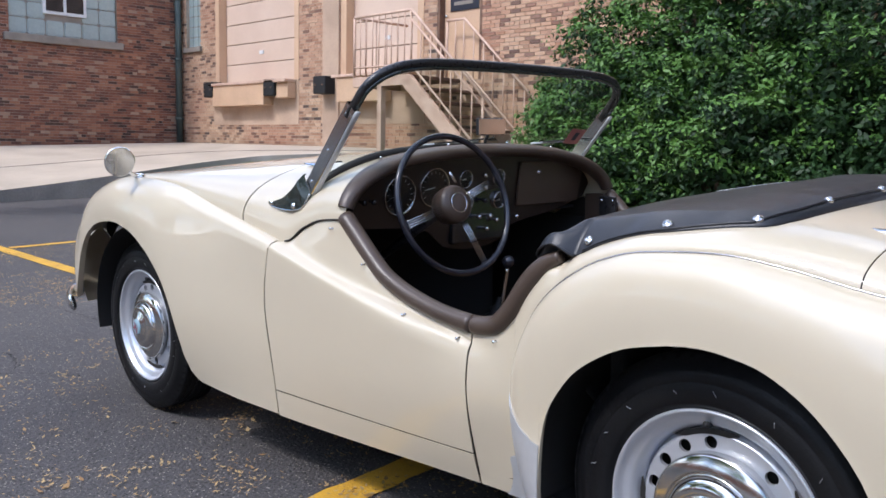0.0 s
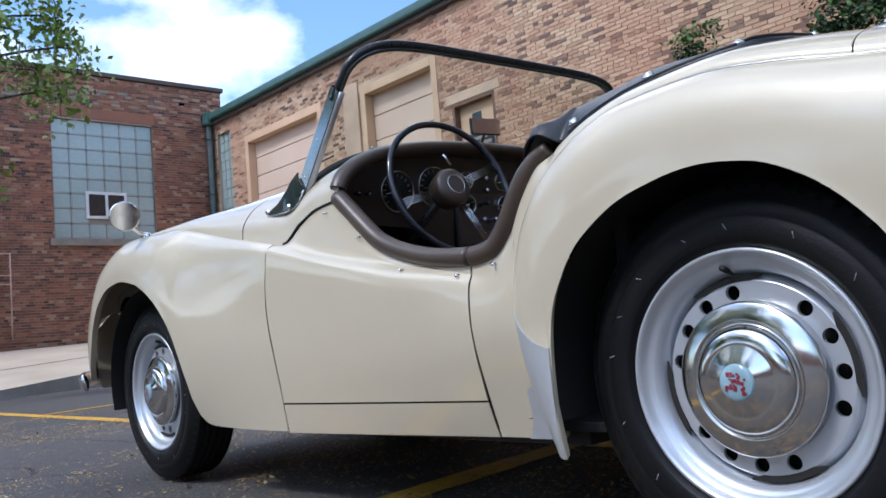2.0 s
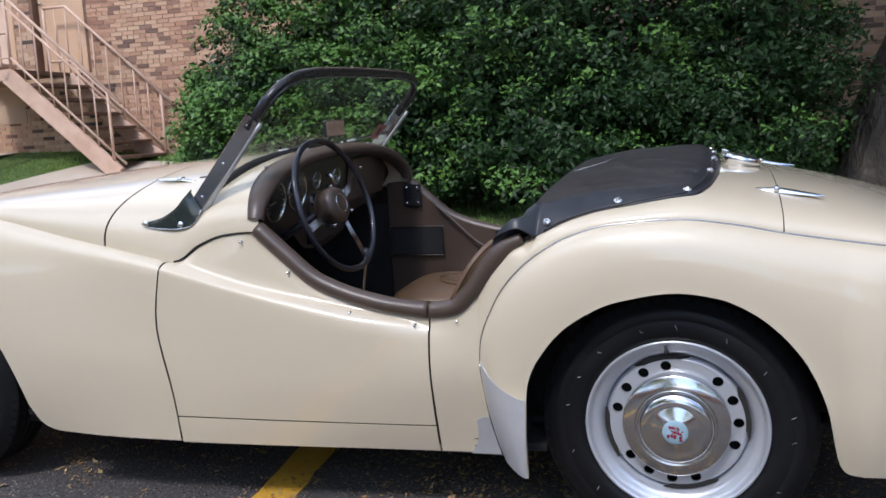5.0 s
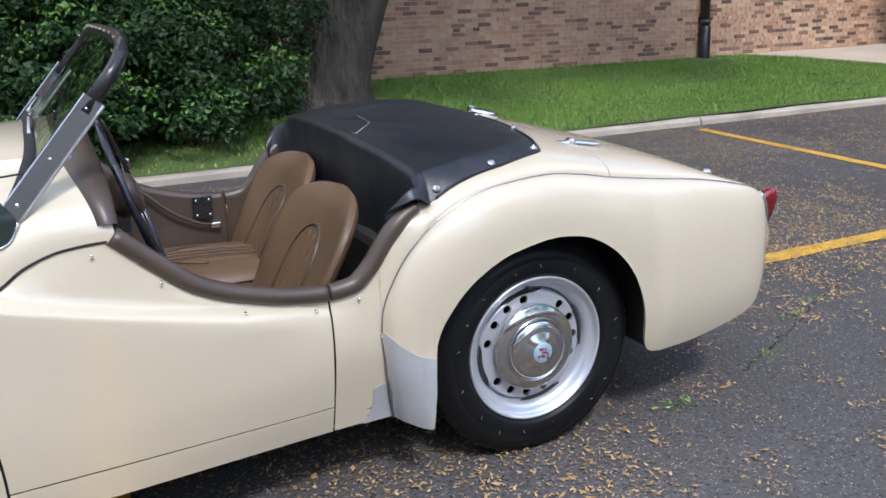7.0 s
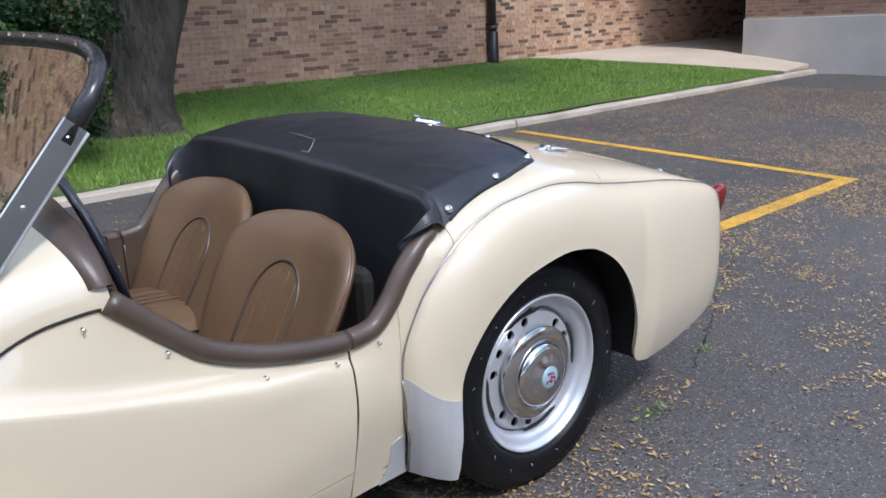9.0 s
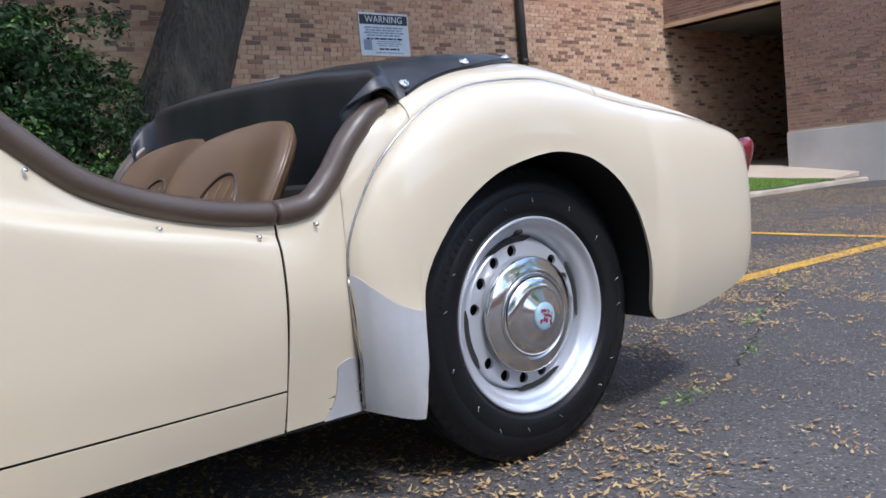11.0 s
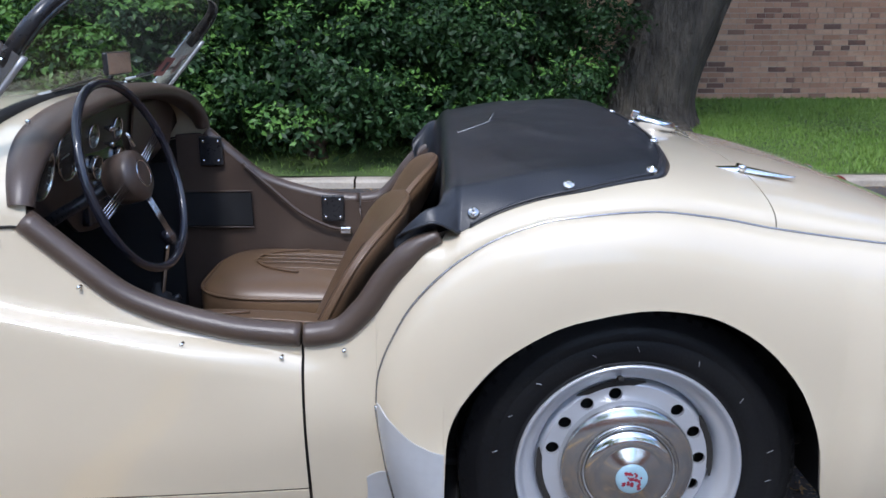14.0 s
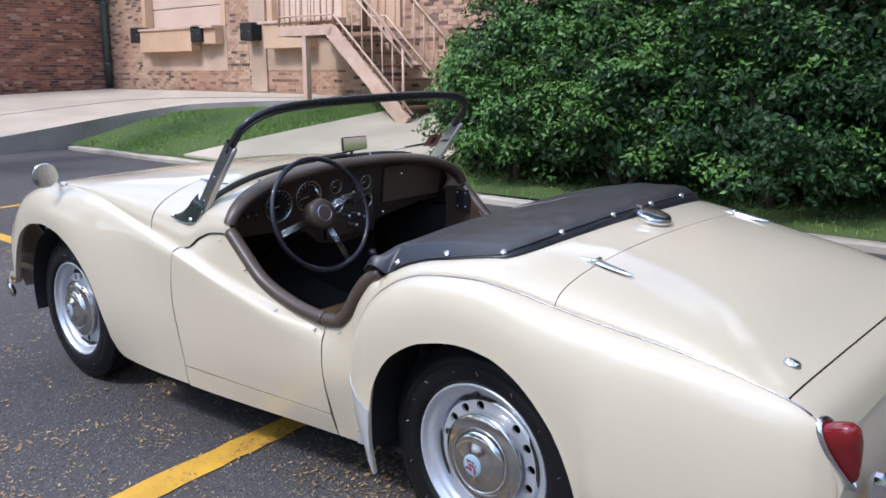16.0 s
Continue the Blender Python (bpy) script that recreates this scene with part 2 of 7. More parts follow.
M["brick_pink"] = brick_mat("pinkish brown brick", ((0.0, (0.30, 0.18, 0.135)), (0.35, (0.25, 0.145, 0.11)), (0.65, (0.34, 0.215, 0.16)), (0.88, (0.15, 0.095, 0.075))), (0.29, 0.18, 0.14))
M["door_paint"] = mat("beige door paint", (0.66, 0.50, 0.39), 0.55, col2=(0.60, 0.44, 0.34), scale=1.2, bscale=30, fine=0.06)
M["frame_paint"] = mat("tan frame paint", (0.64, 0.43, 0.28), 0.6, col2=(0.56, 0.37, 0.24), scale=2, bscale=40, fine=0.1)
M["stair_paint"] = mat("pinkish tan steel paint", (0.66, 0.47, 0.36), 0.55, col2=(0.52, 0.34, 0.25), scale=4, bscale=60, fine=0.12)
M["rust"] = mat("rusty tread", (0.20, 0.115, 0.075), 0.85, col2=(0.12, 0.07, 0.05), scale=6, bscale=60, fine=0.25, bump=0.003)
M["render_pink"] = mat("painted render", (0.60, 0.43, 0.31), 0.85, col2=(0.40, 0.28, 0.20), scale=1.1, bscale=40, fine=0.15, bump=0.003)
M["copper_green"] = mat("green painted gutter", (0.045, 0.12, 0.105), 0.5, col2=(0.03, 0.08, 0.075), scale=3, bscale=40, fine=0.15)
M["pipe_green"] = mat("dark green downpipe", (0.05, 0.075, 0.075), 0.5, col2=(0.09, 0.115, 0.105), scale=2, bscale=40, fine=0.15)
M["pipe_dark"] = mat("dark brown downpipe", (0.045, 0.035, 0.033), 0.5, col2=(0.03, 0.025, 0.024), scale=3)
M["glass_block"] = mat("glass block", (0.42, 0.50, 0.48), 0.22, col2=(0.31, 0.38, 0.37), scale=1.3, bscale=6, island=0.7, fine=0.15, coat=0.5)
M["sill"] = mat("stone sill", (0.30, 0.26, 0.22), 0.85, col2=(0.22, 0.19, 0.16), scale=3, bscale=50, fine=0.15)
M["coping"] = mat("dark clay coping", (0.10, 0.075, 0.062), 0.7, col2=(0.07, 0.055, 0.05), scale=3)
M["sign_white"] = mat("sign enamel", (0.62, 0.68, 0.74), 0.4, scale=5)
M["ink"] = mat("dark sign ink", (0.015, 0.018, 0.03), 0.5)
M["ink_blue"] = mat("faded blue ink", (0.22, 0.28, 0.38), 0.5)
M["bark"] = mat("grey bark", (0.105, 0.090, 0.070), 0.95, col2=(0.040, 0.034, 0.028), scale=9, bscale=26, bump=0.10, fine=0.4, stretch=(1, 1, 0.25))
M["twig"] = mat("brown twig", (0.06, 0.04, 0.028), 0.9)
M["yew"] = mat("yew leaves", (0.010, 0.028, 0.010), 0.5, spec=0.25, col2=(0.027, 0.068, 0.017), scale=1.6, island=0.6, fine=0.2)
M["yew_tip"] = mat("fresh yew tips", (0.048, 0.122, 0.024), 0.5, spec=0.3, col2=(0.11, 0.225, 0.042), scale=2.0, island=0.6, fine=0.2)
M["tree_leaf"] = mat("maple leaves", (0.095, 0.180, 0.032), 0.5, col2=(0.24, 0.32, 0.055), scale=1.5, island=0.7, fine=0.2)
M["sticker_red"] = mat("red sticker", (0.35, 0.12, 0.11), 0.5, scale=30)
M["matt_black"] = mat("black rubber bumper", (0.013, 0.013, 0.014), 0.75, bscale=60, fine=0.3)


# ---------------------------------------------------------------- mesh helpers
def mesh_ob(name, verts, faces, material, parent=None, label="", smooth=False, mats=None, index=None):
    me = bpy.data.meshes.new(name)
    me.from_pydata([tuple(v) for v in verts], [], [tuple(f) for f in faces])
    for m in (mats or [material]):
        me.materials.append(m)
    if index is not None:
        me.polygons.foreach_set("material_index", np.asarray(index, dtype=np.int32))
    if smooth:
        me.polygons.foreach_set("use_smooth", np.ones(len(me.polygons), dtype=bool))
    me.update()
    ob = new(name, me)
    if parent:
        ob.parent = parent
    if label:
        tagged(ob, label)
    return ob


def part(name, bm, material, parent=None, label="", smooth=False):
    me = bpy.data.meshes.new(name)
    bmesh.ops.recalc_face_normals(bm, faces=bm.faces)
    bm.to_mesh(me)
    bm.free()
    me.materials.append(material)
    if smooth:
        me.polygons.foreach_set("use_smooth", np.ones(len(me.polygons), dtype=bool))
    ob = new(name, me)
    if parent:
        ob.parent = parent
    if label:
        tagged(ob, label)
    return ob


def thing(name, label, category, group="", kind="", at=None):
    ob = new(name)
    ob.empty_display_size = 0.1
    if at is not None:
        ob.matrix_basis = at
    return tagged(ob, label, category, group, kind)


def box_bm(lo, hi, bevel=0.0, bm=None, turn=None):
    """A box from corner lo to corner hi, its edges rounded by bevel."""
    bm = bm or bmesh.new()
    c = [(a + b) / 2 for a, b in zip(lo, hi)]
    m = Matrix.Translation(c) @ (turn or Matrix()) @ Matrix.Diagonal((*[b - a for a, b in zip(lo, hi)], 1))
    made = bmesh.ops.create_cube(bm, size=1, matrix=m)
    if bevel:
        es = list({e for v in made["verts"] for e in v.link_edges})
        bmesh.ops.bevel(bm, geom=es, offset=bevel, segments=2, affect="EDGES", profile=0.5)
    return bm


def grid(name, P, material, parent=None, label="", thick=0.0, close_u=False, close_v=False, smooth=True):
    """A sheet through an n x m array of points; thick: metres of solid behind it."""
    P = np.asarray(P, dtype=float)
    n, m = P.shape[:2]
    idx = np.arange(n * m).reshape(n, m)
    if close_u:
        idx = np.vstack([idx, idx[:1]])
    if close_v:
        idx = np.hstack([idx, idx[:, :1]])
    f = np.stack([idx[:-1, :-1], idx[1:, :-1], idx[1:, 1:], idx[:-1, 1:]], -1).reshape(-1, 4)
    ob = mesh_ob(name, P.reshape(-1, 3), f.tolist(), material, parent, label, smooth)
    if thick:
        s = ob.modifiers.new("thickness", "SOLIDIFY")
        s.thickness, s.offset = thick, -1
        e = ob.modifiers.new("crisp edges", "EDGE_SPLIT")
        e.split_angle = radians(48)
    return ob


def tube_points(path, r, sides=10, caps=True, closed=False, flat=1.0, up=(0, 0, 1)):
    """Vertices and faces of a round bar along a path; r: one radius or one per point; flat squeezes it along its second axis."""
    path = np.asarray(path, dtype=float)
    n = len(path)
    rs = np.broadcast_to(np.asarray(r, dtype=float), (n,))
    if closed:
        d = np.roll(path, -1, 0) - np.roll(path, 1, 0)
    else:
        d = np.gradient(path, axis=0)
    d /= np.linalg.norm(d, axis=1)[:, None] + 1e-12
    side = np.cross(d, np.asarray(up, dtype=float))
    bad = np.linalg.norm(side, axis=1) < 1e-3
    side[bad] = np.cross(d[bad], (1.0, 0.0, 0.0))
    side /= np.linalg.norm(side, axis=1)[:, None]
    top = np.cross(side, d)
    a = np.linspace(0, 2 * np.pi, sides, endpoint=False)
    ring = side[:, None] * np.cos(a)[None, :, None] + flat * top[:, None] * np.sin(a)[None, :, None]
    V = (path[:, None] + ring * rs[:, None, None]).reshape(-1, 3)
    F = []
    for i in range(n if closed else n - 1):
        j = (i + 1) % n
        for k in range(sides):
            q = (k + 1) % sides
            F.append((i * sides + k, i * sides + q, j * sides + q, j * sides + k))
    if caps and not closed:
        F.append(tuple(range(sides))[::-1])
        F.append(tuple((n - 1) * sides + k for k in range(sides)))
    return V, F


def tube(name, path, r, material, parent=None, label="", sides=10, closed=False, flat=1.0, up=(0, 0, 1), smooth=True):
    V, F = tube_points(path, r, sides, True, closed, flat, up)
    return mesh_ob(name, V, F, material, parent, label, smooth)


def lathe(name, profile, material, parent=None, label="", sides=48, axis="y", at=(0, 0, 0), smooth=True):
    """Turns a profile of (radius, along) about an axis."""
    pr = np.asarray(profile, dtype=float)
    a = np.linspace(0, 2 * np.pi, sides, endpoint=False)
    P = np.zeros((len(pr), sides, 3))
    c, s = np.cos(a), np.sin(a)
    r, h = pr[:, :1], pr[:, 1:2] + 0 * c
    if axis == "y":
        P[..., 0], P[..., 1], P[..., 2] = r * c, h, r * s
    elif axis == "z":
        P[..., 0], P[..., 1], P[..., 2] = r * c, r * s, h
    else:
        P[..., 0], P[..., 1], P[..., 2] = h, r * c, r * s
    P += np.asarray(at)
    return grid(name, P, material, parent, label, close_v=True, smooth=smooth)


def pchip(pairs):
    """A smooth curve through (x, y) pairs that does not overshoot."""
    xs = np.array([p[0] for p in pairs], dtype=float)
    ys = np.array([p[1] for p in pairs], dtype=float)
    h, d = np.diff(xs), np.diff(ys) / np.diff(xs)
    m = np.zeros(len(xs))
    m[0], m[-1] = d[0], d[-1]
    for i in range(1, len(xs) - 1):
        if d[i - 1] * d[i] > 0:
            w1, w2 = 2 * h[i] + h[i - 1], h[i] + 2 * h[i - 1]
            m[i] = (w1 + w2) / (w1 / d[i - 1] + w2 / d[i])

    def f(x):
        x = np.clip(np.asarray(x, dtype=float), xs[0], xs[-1])
        i = np.clip(np.searchsorted(xs, x, side="right") - 1, 0, len(xs) - 2)
        t = (x - xs[i]) / h[i]
        return ((1 + 2 * t) * (1 - t) ** 2 * ys[i] + t * (1 - t) ** 2 * h[i] * m[i] + t * t * (3 - 2 * t) * ys[i + 1] + t * t * (t - 1) * h[i] * m[i + 1])
    return f


def smooth_line(pts, n):
    """Catmull-Rom line of n points through pts."""
    p = np.asarray(pts, dtype=float)
    q = np.vstack([2 * p[0] - p[1], p, 2 * p[-1] - p[-2]])
    s = np.linspace(0, len(p) - 1, n)
    i = np.minimum(s.astype(int), len(p) - 2)
    t = (s - i)[:, None]
    a, b, c, d = q[i], q[i + 1], q[i + 2], q[i + 3]
    return 0.5 * (2 * b + (c - a) * t + (2 * a - 5 * b + 4 * c - d) * t * t + (3 * b - a - 3 * c + d) * t ** 3)


def boxes_mesh(lo, hi):
    """Vertices and faces of many boxes at once (arrays of corners)."""
    lo, hi = np.asarray(lo, dtype=float), np.asarray(hi, dtype=float)
    c = np.array([[0, 0, 0], [1, 0, 0], [1, 1, 0], [0, 1, 0], [0, 0, 1], [1, 0, 1], [1, 1, 1], [0, 1, 1]])
    V = (lo[:, None] + (hi - lo)[:, None] * c[None]).reshape(-1, 3)
    q = np.array([[0, 3, 2, 1], [4, 5, 6, 7], [0, 1, 5, 4], [1, 2, 6, 5], [2, 3, 7, 6], [3, 0, 4, 7]])
    F = (np.arange(len(lo))[:, None, None] * 8 + q[None]).reshape(-1, 4)
    return V, F


# ---------------------------------------------------------------- ground
SLOPE = math.tan(radians(1.6))


def lot_z(y):
    return 0.02 + SLOPE * np.clip(y, -6.0, 3.9)


z_wall = pchip([(-17, 0.975), (-9, 0.93), (-6, 0.80), (-2, 0.62), (2, 0.53), (12, 0.50)])


def bank_z(x, y):
    """The ground between the kerb and the wall."""
    t = np.clip((y - 4.0) / 3.13, 0, 1)
    return 0.190 + t * (z_wall(x) - 0.190)


def ground_sheet():
    xs = np.concatenate([[-900, -200, -60, -30], np.arange(-20, 20.1, 0.5), [30, 60, 200, 900]])
    ys = np.concatenate([[-900, -200, -60, -20], np.arange(-8, 4.1, 0.5), [8, 20, 60, 200, 900]])
    P = np.zeros((len(xs), len(ys), 3))
    for i, x in enumerate(xs):
        for j, y in enumerate(ys):
            P[i, j] = (x, y, lot_z(y) - (0.012 if y > 3.9 else 0))
    return tagged(grid("ground", P, M["asphalt"]), "dark worn asphalt car park strewn with fallen leaves", "asphalt", kind="structure")


def flat_strip(name, a, b, width, lift, material, label, n=24):
    """A painted line with ragged edges on the asphalt from a to b."""
    rnd = random.Random(hash((round(a[0] * 100), round(b[1] * 100))) % 1000)
    a, b = np.array(a), np.array(b)
    d = (b - a) / np.linalg.norm(b - a)
    s = np.array([-d[1], d[0]])
    P = np.zeros((n, 4, 3))
    for i in range(n):
        c = a + (b - a) * i / (n - 1)
        for j, k in enumerate((-0.5, -0.25, 0.25, 0.5)):
            q = c + s * (k * width + (rnd.uniform(-0.006, 0.006) if abs(k) == 0.5 else 0))
            P[i, j] = (q[0], q[1], lot_z(q[1]) + lift)
    return tagged(grid(name, P, material, smooth=False), label, "road marking", "parking lines", "structure")


ground = ground_sheet()
YL = "worn yellow painted parking line on the asphalt"
flat_strip("parking_line", (-8.6, 0.44), (-1.28, 0.40), 0.11, 0.004, M["yellow"], YL, 40)
flat_strip("parking_line", (-1.10, 0.40), (4.18, 0.44), 0.11, 0.004, M["yellow"], YL, 40)
flat_strip("parking_line", (-1.05, -1.12), (-1.19, 0.52), 0.125, 0.0045, M["yellow"], YL)
flat_strip("parking_line", (-0.72, -4.9), (-1.05, -1.12), 0.125, 0.0045, M["yellow"], YL)
flat_strip("parking_line", (4.13, 0.50), (4.36, 3.60), 0.10, 0.0045, M["yellow"], YL)
flat_strip("parking_line", (-7.10, 0.50), (-7.22, 3.78), 0.10, 0.0045, M["yellow"], YL)


def kerb_run(name, x0, x1):
    """A concrete kerb along the car park with a rounded top edge, in lengths."""
    prof = np.array([(3.85, -0.05), (3.85, 0.032), (3.860, 0.044), (3.875, 0.050), (3.955, 0.053), (3.97, -0.05)])
    xs = np.linspace(x0, x1, max(2, int((x1 - x0) / 0.5)))
    P = np.zeros((len(xs), len(prof), 3))
    for i, x in enumerate(xs):
        for j, (y, z) in enumerate(prof):
            P[i, j] = (x, y + 0.008 * math.sin(x * 2.1), 0.128 + z + (0.006 * math.sin(x * 3.7 + j) if z > 0 else 0))
    return tagged(grid(name, P, M["kerb"], smooth=False), "pale worn concrete kerb along the asphalt", "kerb", "kerbs", "structure")


for k in range(9):
    kerb_run("kerb", -11.9 + k * 2.75, -11.9 + k * 2.75 + 2.735)
kerb_run("kerb", 12.85, 22.0)


def bank():
    xs = np.arange(-12.2, 22.1, 0.4)
    ys = np.linspace(3.962, 7.2, 14)
    P = np.zeros((len(xs), len(ys), 3))
    for i, x in enumerate(xs):
        for j, y in enumerate(ys):
            P[i, j] = (x, y, bank_z(x, y) + 0.015 * noise.noise((x * 0.9, y * 0.9, 3)))
    return tagged(grid("lawn_ground", P, M["soil"]), "sloping lawn bank of turf rising to the brick wall", "lawn", kind="structure")


bank()


def patch(name, corners, lift, thick, material, label, category, n=10):
    """A slab that lies on the bank: four corners (x, y), real thickness."""
    a, b, c, d = [np.array(p, dtype=float) for p in corners]
    P = np.zeros((n + 2, n + 2, 3))
    u = np.concatenate([[0], np.linspace(0, 1, n), [1]])
    for i in range(n + 2):
        for j in range(n + 2):
            q = (a * (1 - u[i]) + b * u[i]) * (1 - u[j]) + (d * (1 - u[i]) + c * u[i]) * u[j]
            edge = i in (0, n + 1) or j in (0, n + 1)
            P[i, j] = (q[0], q[1], bank_z(q[0], q[1]) + (lift - thick if edge else lift))
    return tagged(grid(name, P, material, smooth=False), label, category, kind="structure")


patch("pavement_walk", [(-8.9, 4.02), (-4.6, 4.02), (-5.6, 6.6), (-7.4, 6.6)], 0.03, 0.12, M["concrete"], "pale concrete walk from the kerb to the steps", "path")


def passage_walk():
    """The concrete walk that rises from the lawn's slanting end to the passage."""
    P = np.zeros((16, 18, 3))
    for i, v in enumerate(np.linspace(0, 1, 16)):
        y = 3.965 + (7.12 - 3.965) * v
        x0 = 10.15 - 1.85 * v + 0.25 * math.sin(math.pi * v)
        for j, u in enumerate(np.linspace(0, 1, 18)):
            x = x0 + (10.94 - x0) * u
            rise = 0.50 - 0.03 * max(0.0, 5.0 - y)
            P[i, j] = (x, y, bank_z(x, y) + 0.018 + (rise - bank_z(10.9, y)) * u * (0.2 + 0.8 * v))
    return tagged(grid("pavement_passage", P[:, ::-1], M["concrete"], thick=0.25, smooth=False), "pale concrete walk in front of the brick passage", "path", kind="structure")


passage_walk()
patch("pavement_east", [(10.9, 1.9), (22, 1.9), (22, 7.1), (10.9, 7.1)], 0.03, 0.3, M["concrete"], "concrete floor of the passage", "path")


# ---------------------------------------------------------------- loading apron
WALL_Y, RED_X = 7.13, -16.73
edge_x = pchip([(0.0, -12.1), (1.0, -12.15), (2.2, -12.2), (3.2, -11.9), (4.2, -10.6), (5.0, -9.2)])
edge_y = pchip([(0.0, 1.2), (1.0, 3.0), (2.2, 4.9), (3.2, 5.85), (4.2, 6.25), (5.0, 6.45)])
edge_z = pchip([(0.0, 0.16), (1.0, 0.36), (2.2, 0.61), (3.2, 0.74), (4.2, 0.82), (5.0, 0.87)])


def apron():
    """The concrete loading apron: a slab that falls from the walls to a curved edge."""
    s = np.linspace(0, 5, 40)
    P = np.zeros((40, 16, 3))
    for i, u in enumerate(s):
        e = np.array([edge_x(u), edge_y(u), edge_z(u)], dtype=float)
        k = min(1.0, u / 2.6)
        w = np.array([RED_X + 0.0, 1.2 + (7.13 - 1.2) * k, 0.0]) if u < 2.6 else np.array([RED_X + (u - 2.6) / 2.4 * (7.6), 7.13, 0.0])
        w[2] = 0.80 + 0.175 * k if u < 2.6 else z_wall(w[0])
        for j in range(16):
            t = j / 13
            P[i, j] = e + (w - e) * min(t, 1.0)
        P[i, 15] = e
        P[i, 14] = e
    rolled = np.zeros((40, 17, 3))
    rolled[:, 0] = P[:, 15] * (1, 1, 0) + (0, 0, -0.1)
    rolled[:, 1] = P[:, 15] + (0, 0, -0.02)
    rolled[:, 2:] = P[:, :15]
    top = grid("pavement_apron", rolled[:, 2:15], M["concrete"])
    side = grid("apron_edge", rolled[:, :3], M["edge_concrete"], smooth=False)
    tagged(top, "pale concrete loading apron sloping up to the docks", "pavement", kind="structure")
    tagged(side, "dark weathered concrete edge wall of the loading apron", "retaining wall", kind="structure")
    # saw joint across the slab
    J = P[:, 5].copy()
    J[:, 2] += 0.003
    tube("apron_joint", J, 0.012, M["dark_concrete"], sides=5, flat=0.3)["kind"] = "structure"


apron()
# the lower sheet west of the apron edge
P = np.array([[(-17.5, y, lot_z(y) + 0.05), (-12.2, y, lot_z(y) + 0.03)] for y in (-9.0, 1.3)])
tagged(grid("pavement_west", P, M["concrete"], thick=0.1, smooth=False), "pale concrete drive at the foot of the apron", "pavement", kind="structure")


# ---------------------------------------------------------------- brick walls
def holes_free(a0, a1, z0, z1, holes):
    return not any(a0 < h[1] and a1 > h[0] and z0 < h[3] and z1 > h[2] for h in holes)


def wall_with_holes(name, axis, at, a0, a1, z0, z1, holes, thick, material, label):
    """A wall sheet of real thickness in a vertical plane, with openings right through it."""
    A = sorted({a0, a1, *[v for h in holes for v in h[:2] if a0 < v < a1]})
    Z = sorted({z0, z1, *[v for h in holes for v in h[2:] if z0 < v < z1]})
    lo, hi = [], []
    for p, q in zip(A[:-1], A[1:]):
        run = None
        for r, s in zip(Z[:-1], Z[1:]):
            if not holes_free(p + 1e-4, q - 1e-4, r + 1e-4, s - 1e-4, holes):
                continue
            lo.append((p, at, r) if axis == "y" else (at, p, r))
            hi.append((q, at + thick, s) if axis == "y" else (at + thick, q, s))
    V, F = boxes_mesh(lo, hi)
    me = mesh_ob(name, V, F.tolist(), material)
    bm = bmesh.new()
    bm.from_mesh(me.data)
    bmesh.ops.remove_doubles(bm, verts=bm.verts, dist=0.0005)
    inner = {}
    for f in bm.faces:
        inner.setdefault(tuple(sorted(v.index for v in f.verts)), []).append(f)
    bmesh.ops.delete(bm, geom=[f for fs in inner.values() if len(fs) > 1 for f in fs], context="FACES_ONLY")
    bm.to_mesh(me.data)
    bm.free()
    return tagged(me, label, "wall", kind="structure")


def brick_field(a0, a1, z0, z1, holes, seed, course=0.0545, length=0.178, joint=0.0085):
    """Running bond with a header course in six; a list of (a, b, z, top)."""
    rnd = random.Random(seed)
    out = []
    k = 0
    z = z0
    while z < z1 - 0.03:
        top = min(z + course - joint, z1)
        head = k % 6 == 5
        step = length / 2 + 0.002 if head else length + joint * 0.4
        a = a0 - (step / 2 if k % 2 else 0)
        while a < a1:
            p, q = max(a, a0), min(a + step - joint, a1)
            # cut at openings
            segs = [(p, q)]
            for h in holes:
                if z < h[3] - 0.01 and top > h[2] + 0.01:
                    segs = [s for (u, v) in segs for s in ((u, min(v, h[0])), (max(u, h[1]), v)) if s[1] - s[0] > 0.03]
            for u, v in segs:
                if v - u > 0.03:
                    out.append((u, v, z + rnd.uniform(-0.0015, 0.0015), top))
            a += step
        z += course
        k += 1
    return out


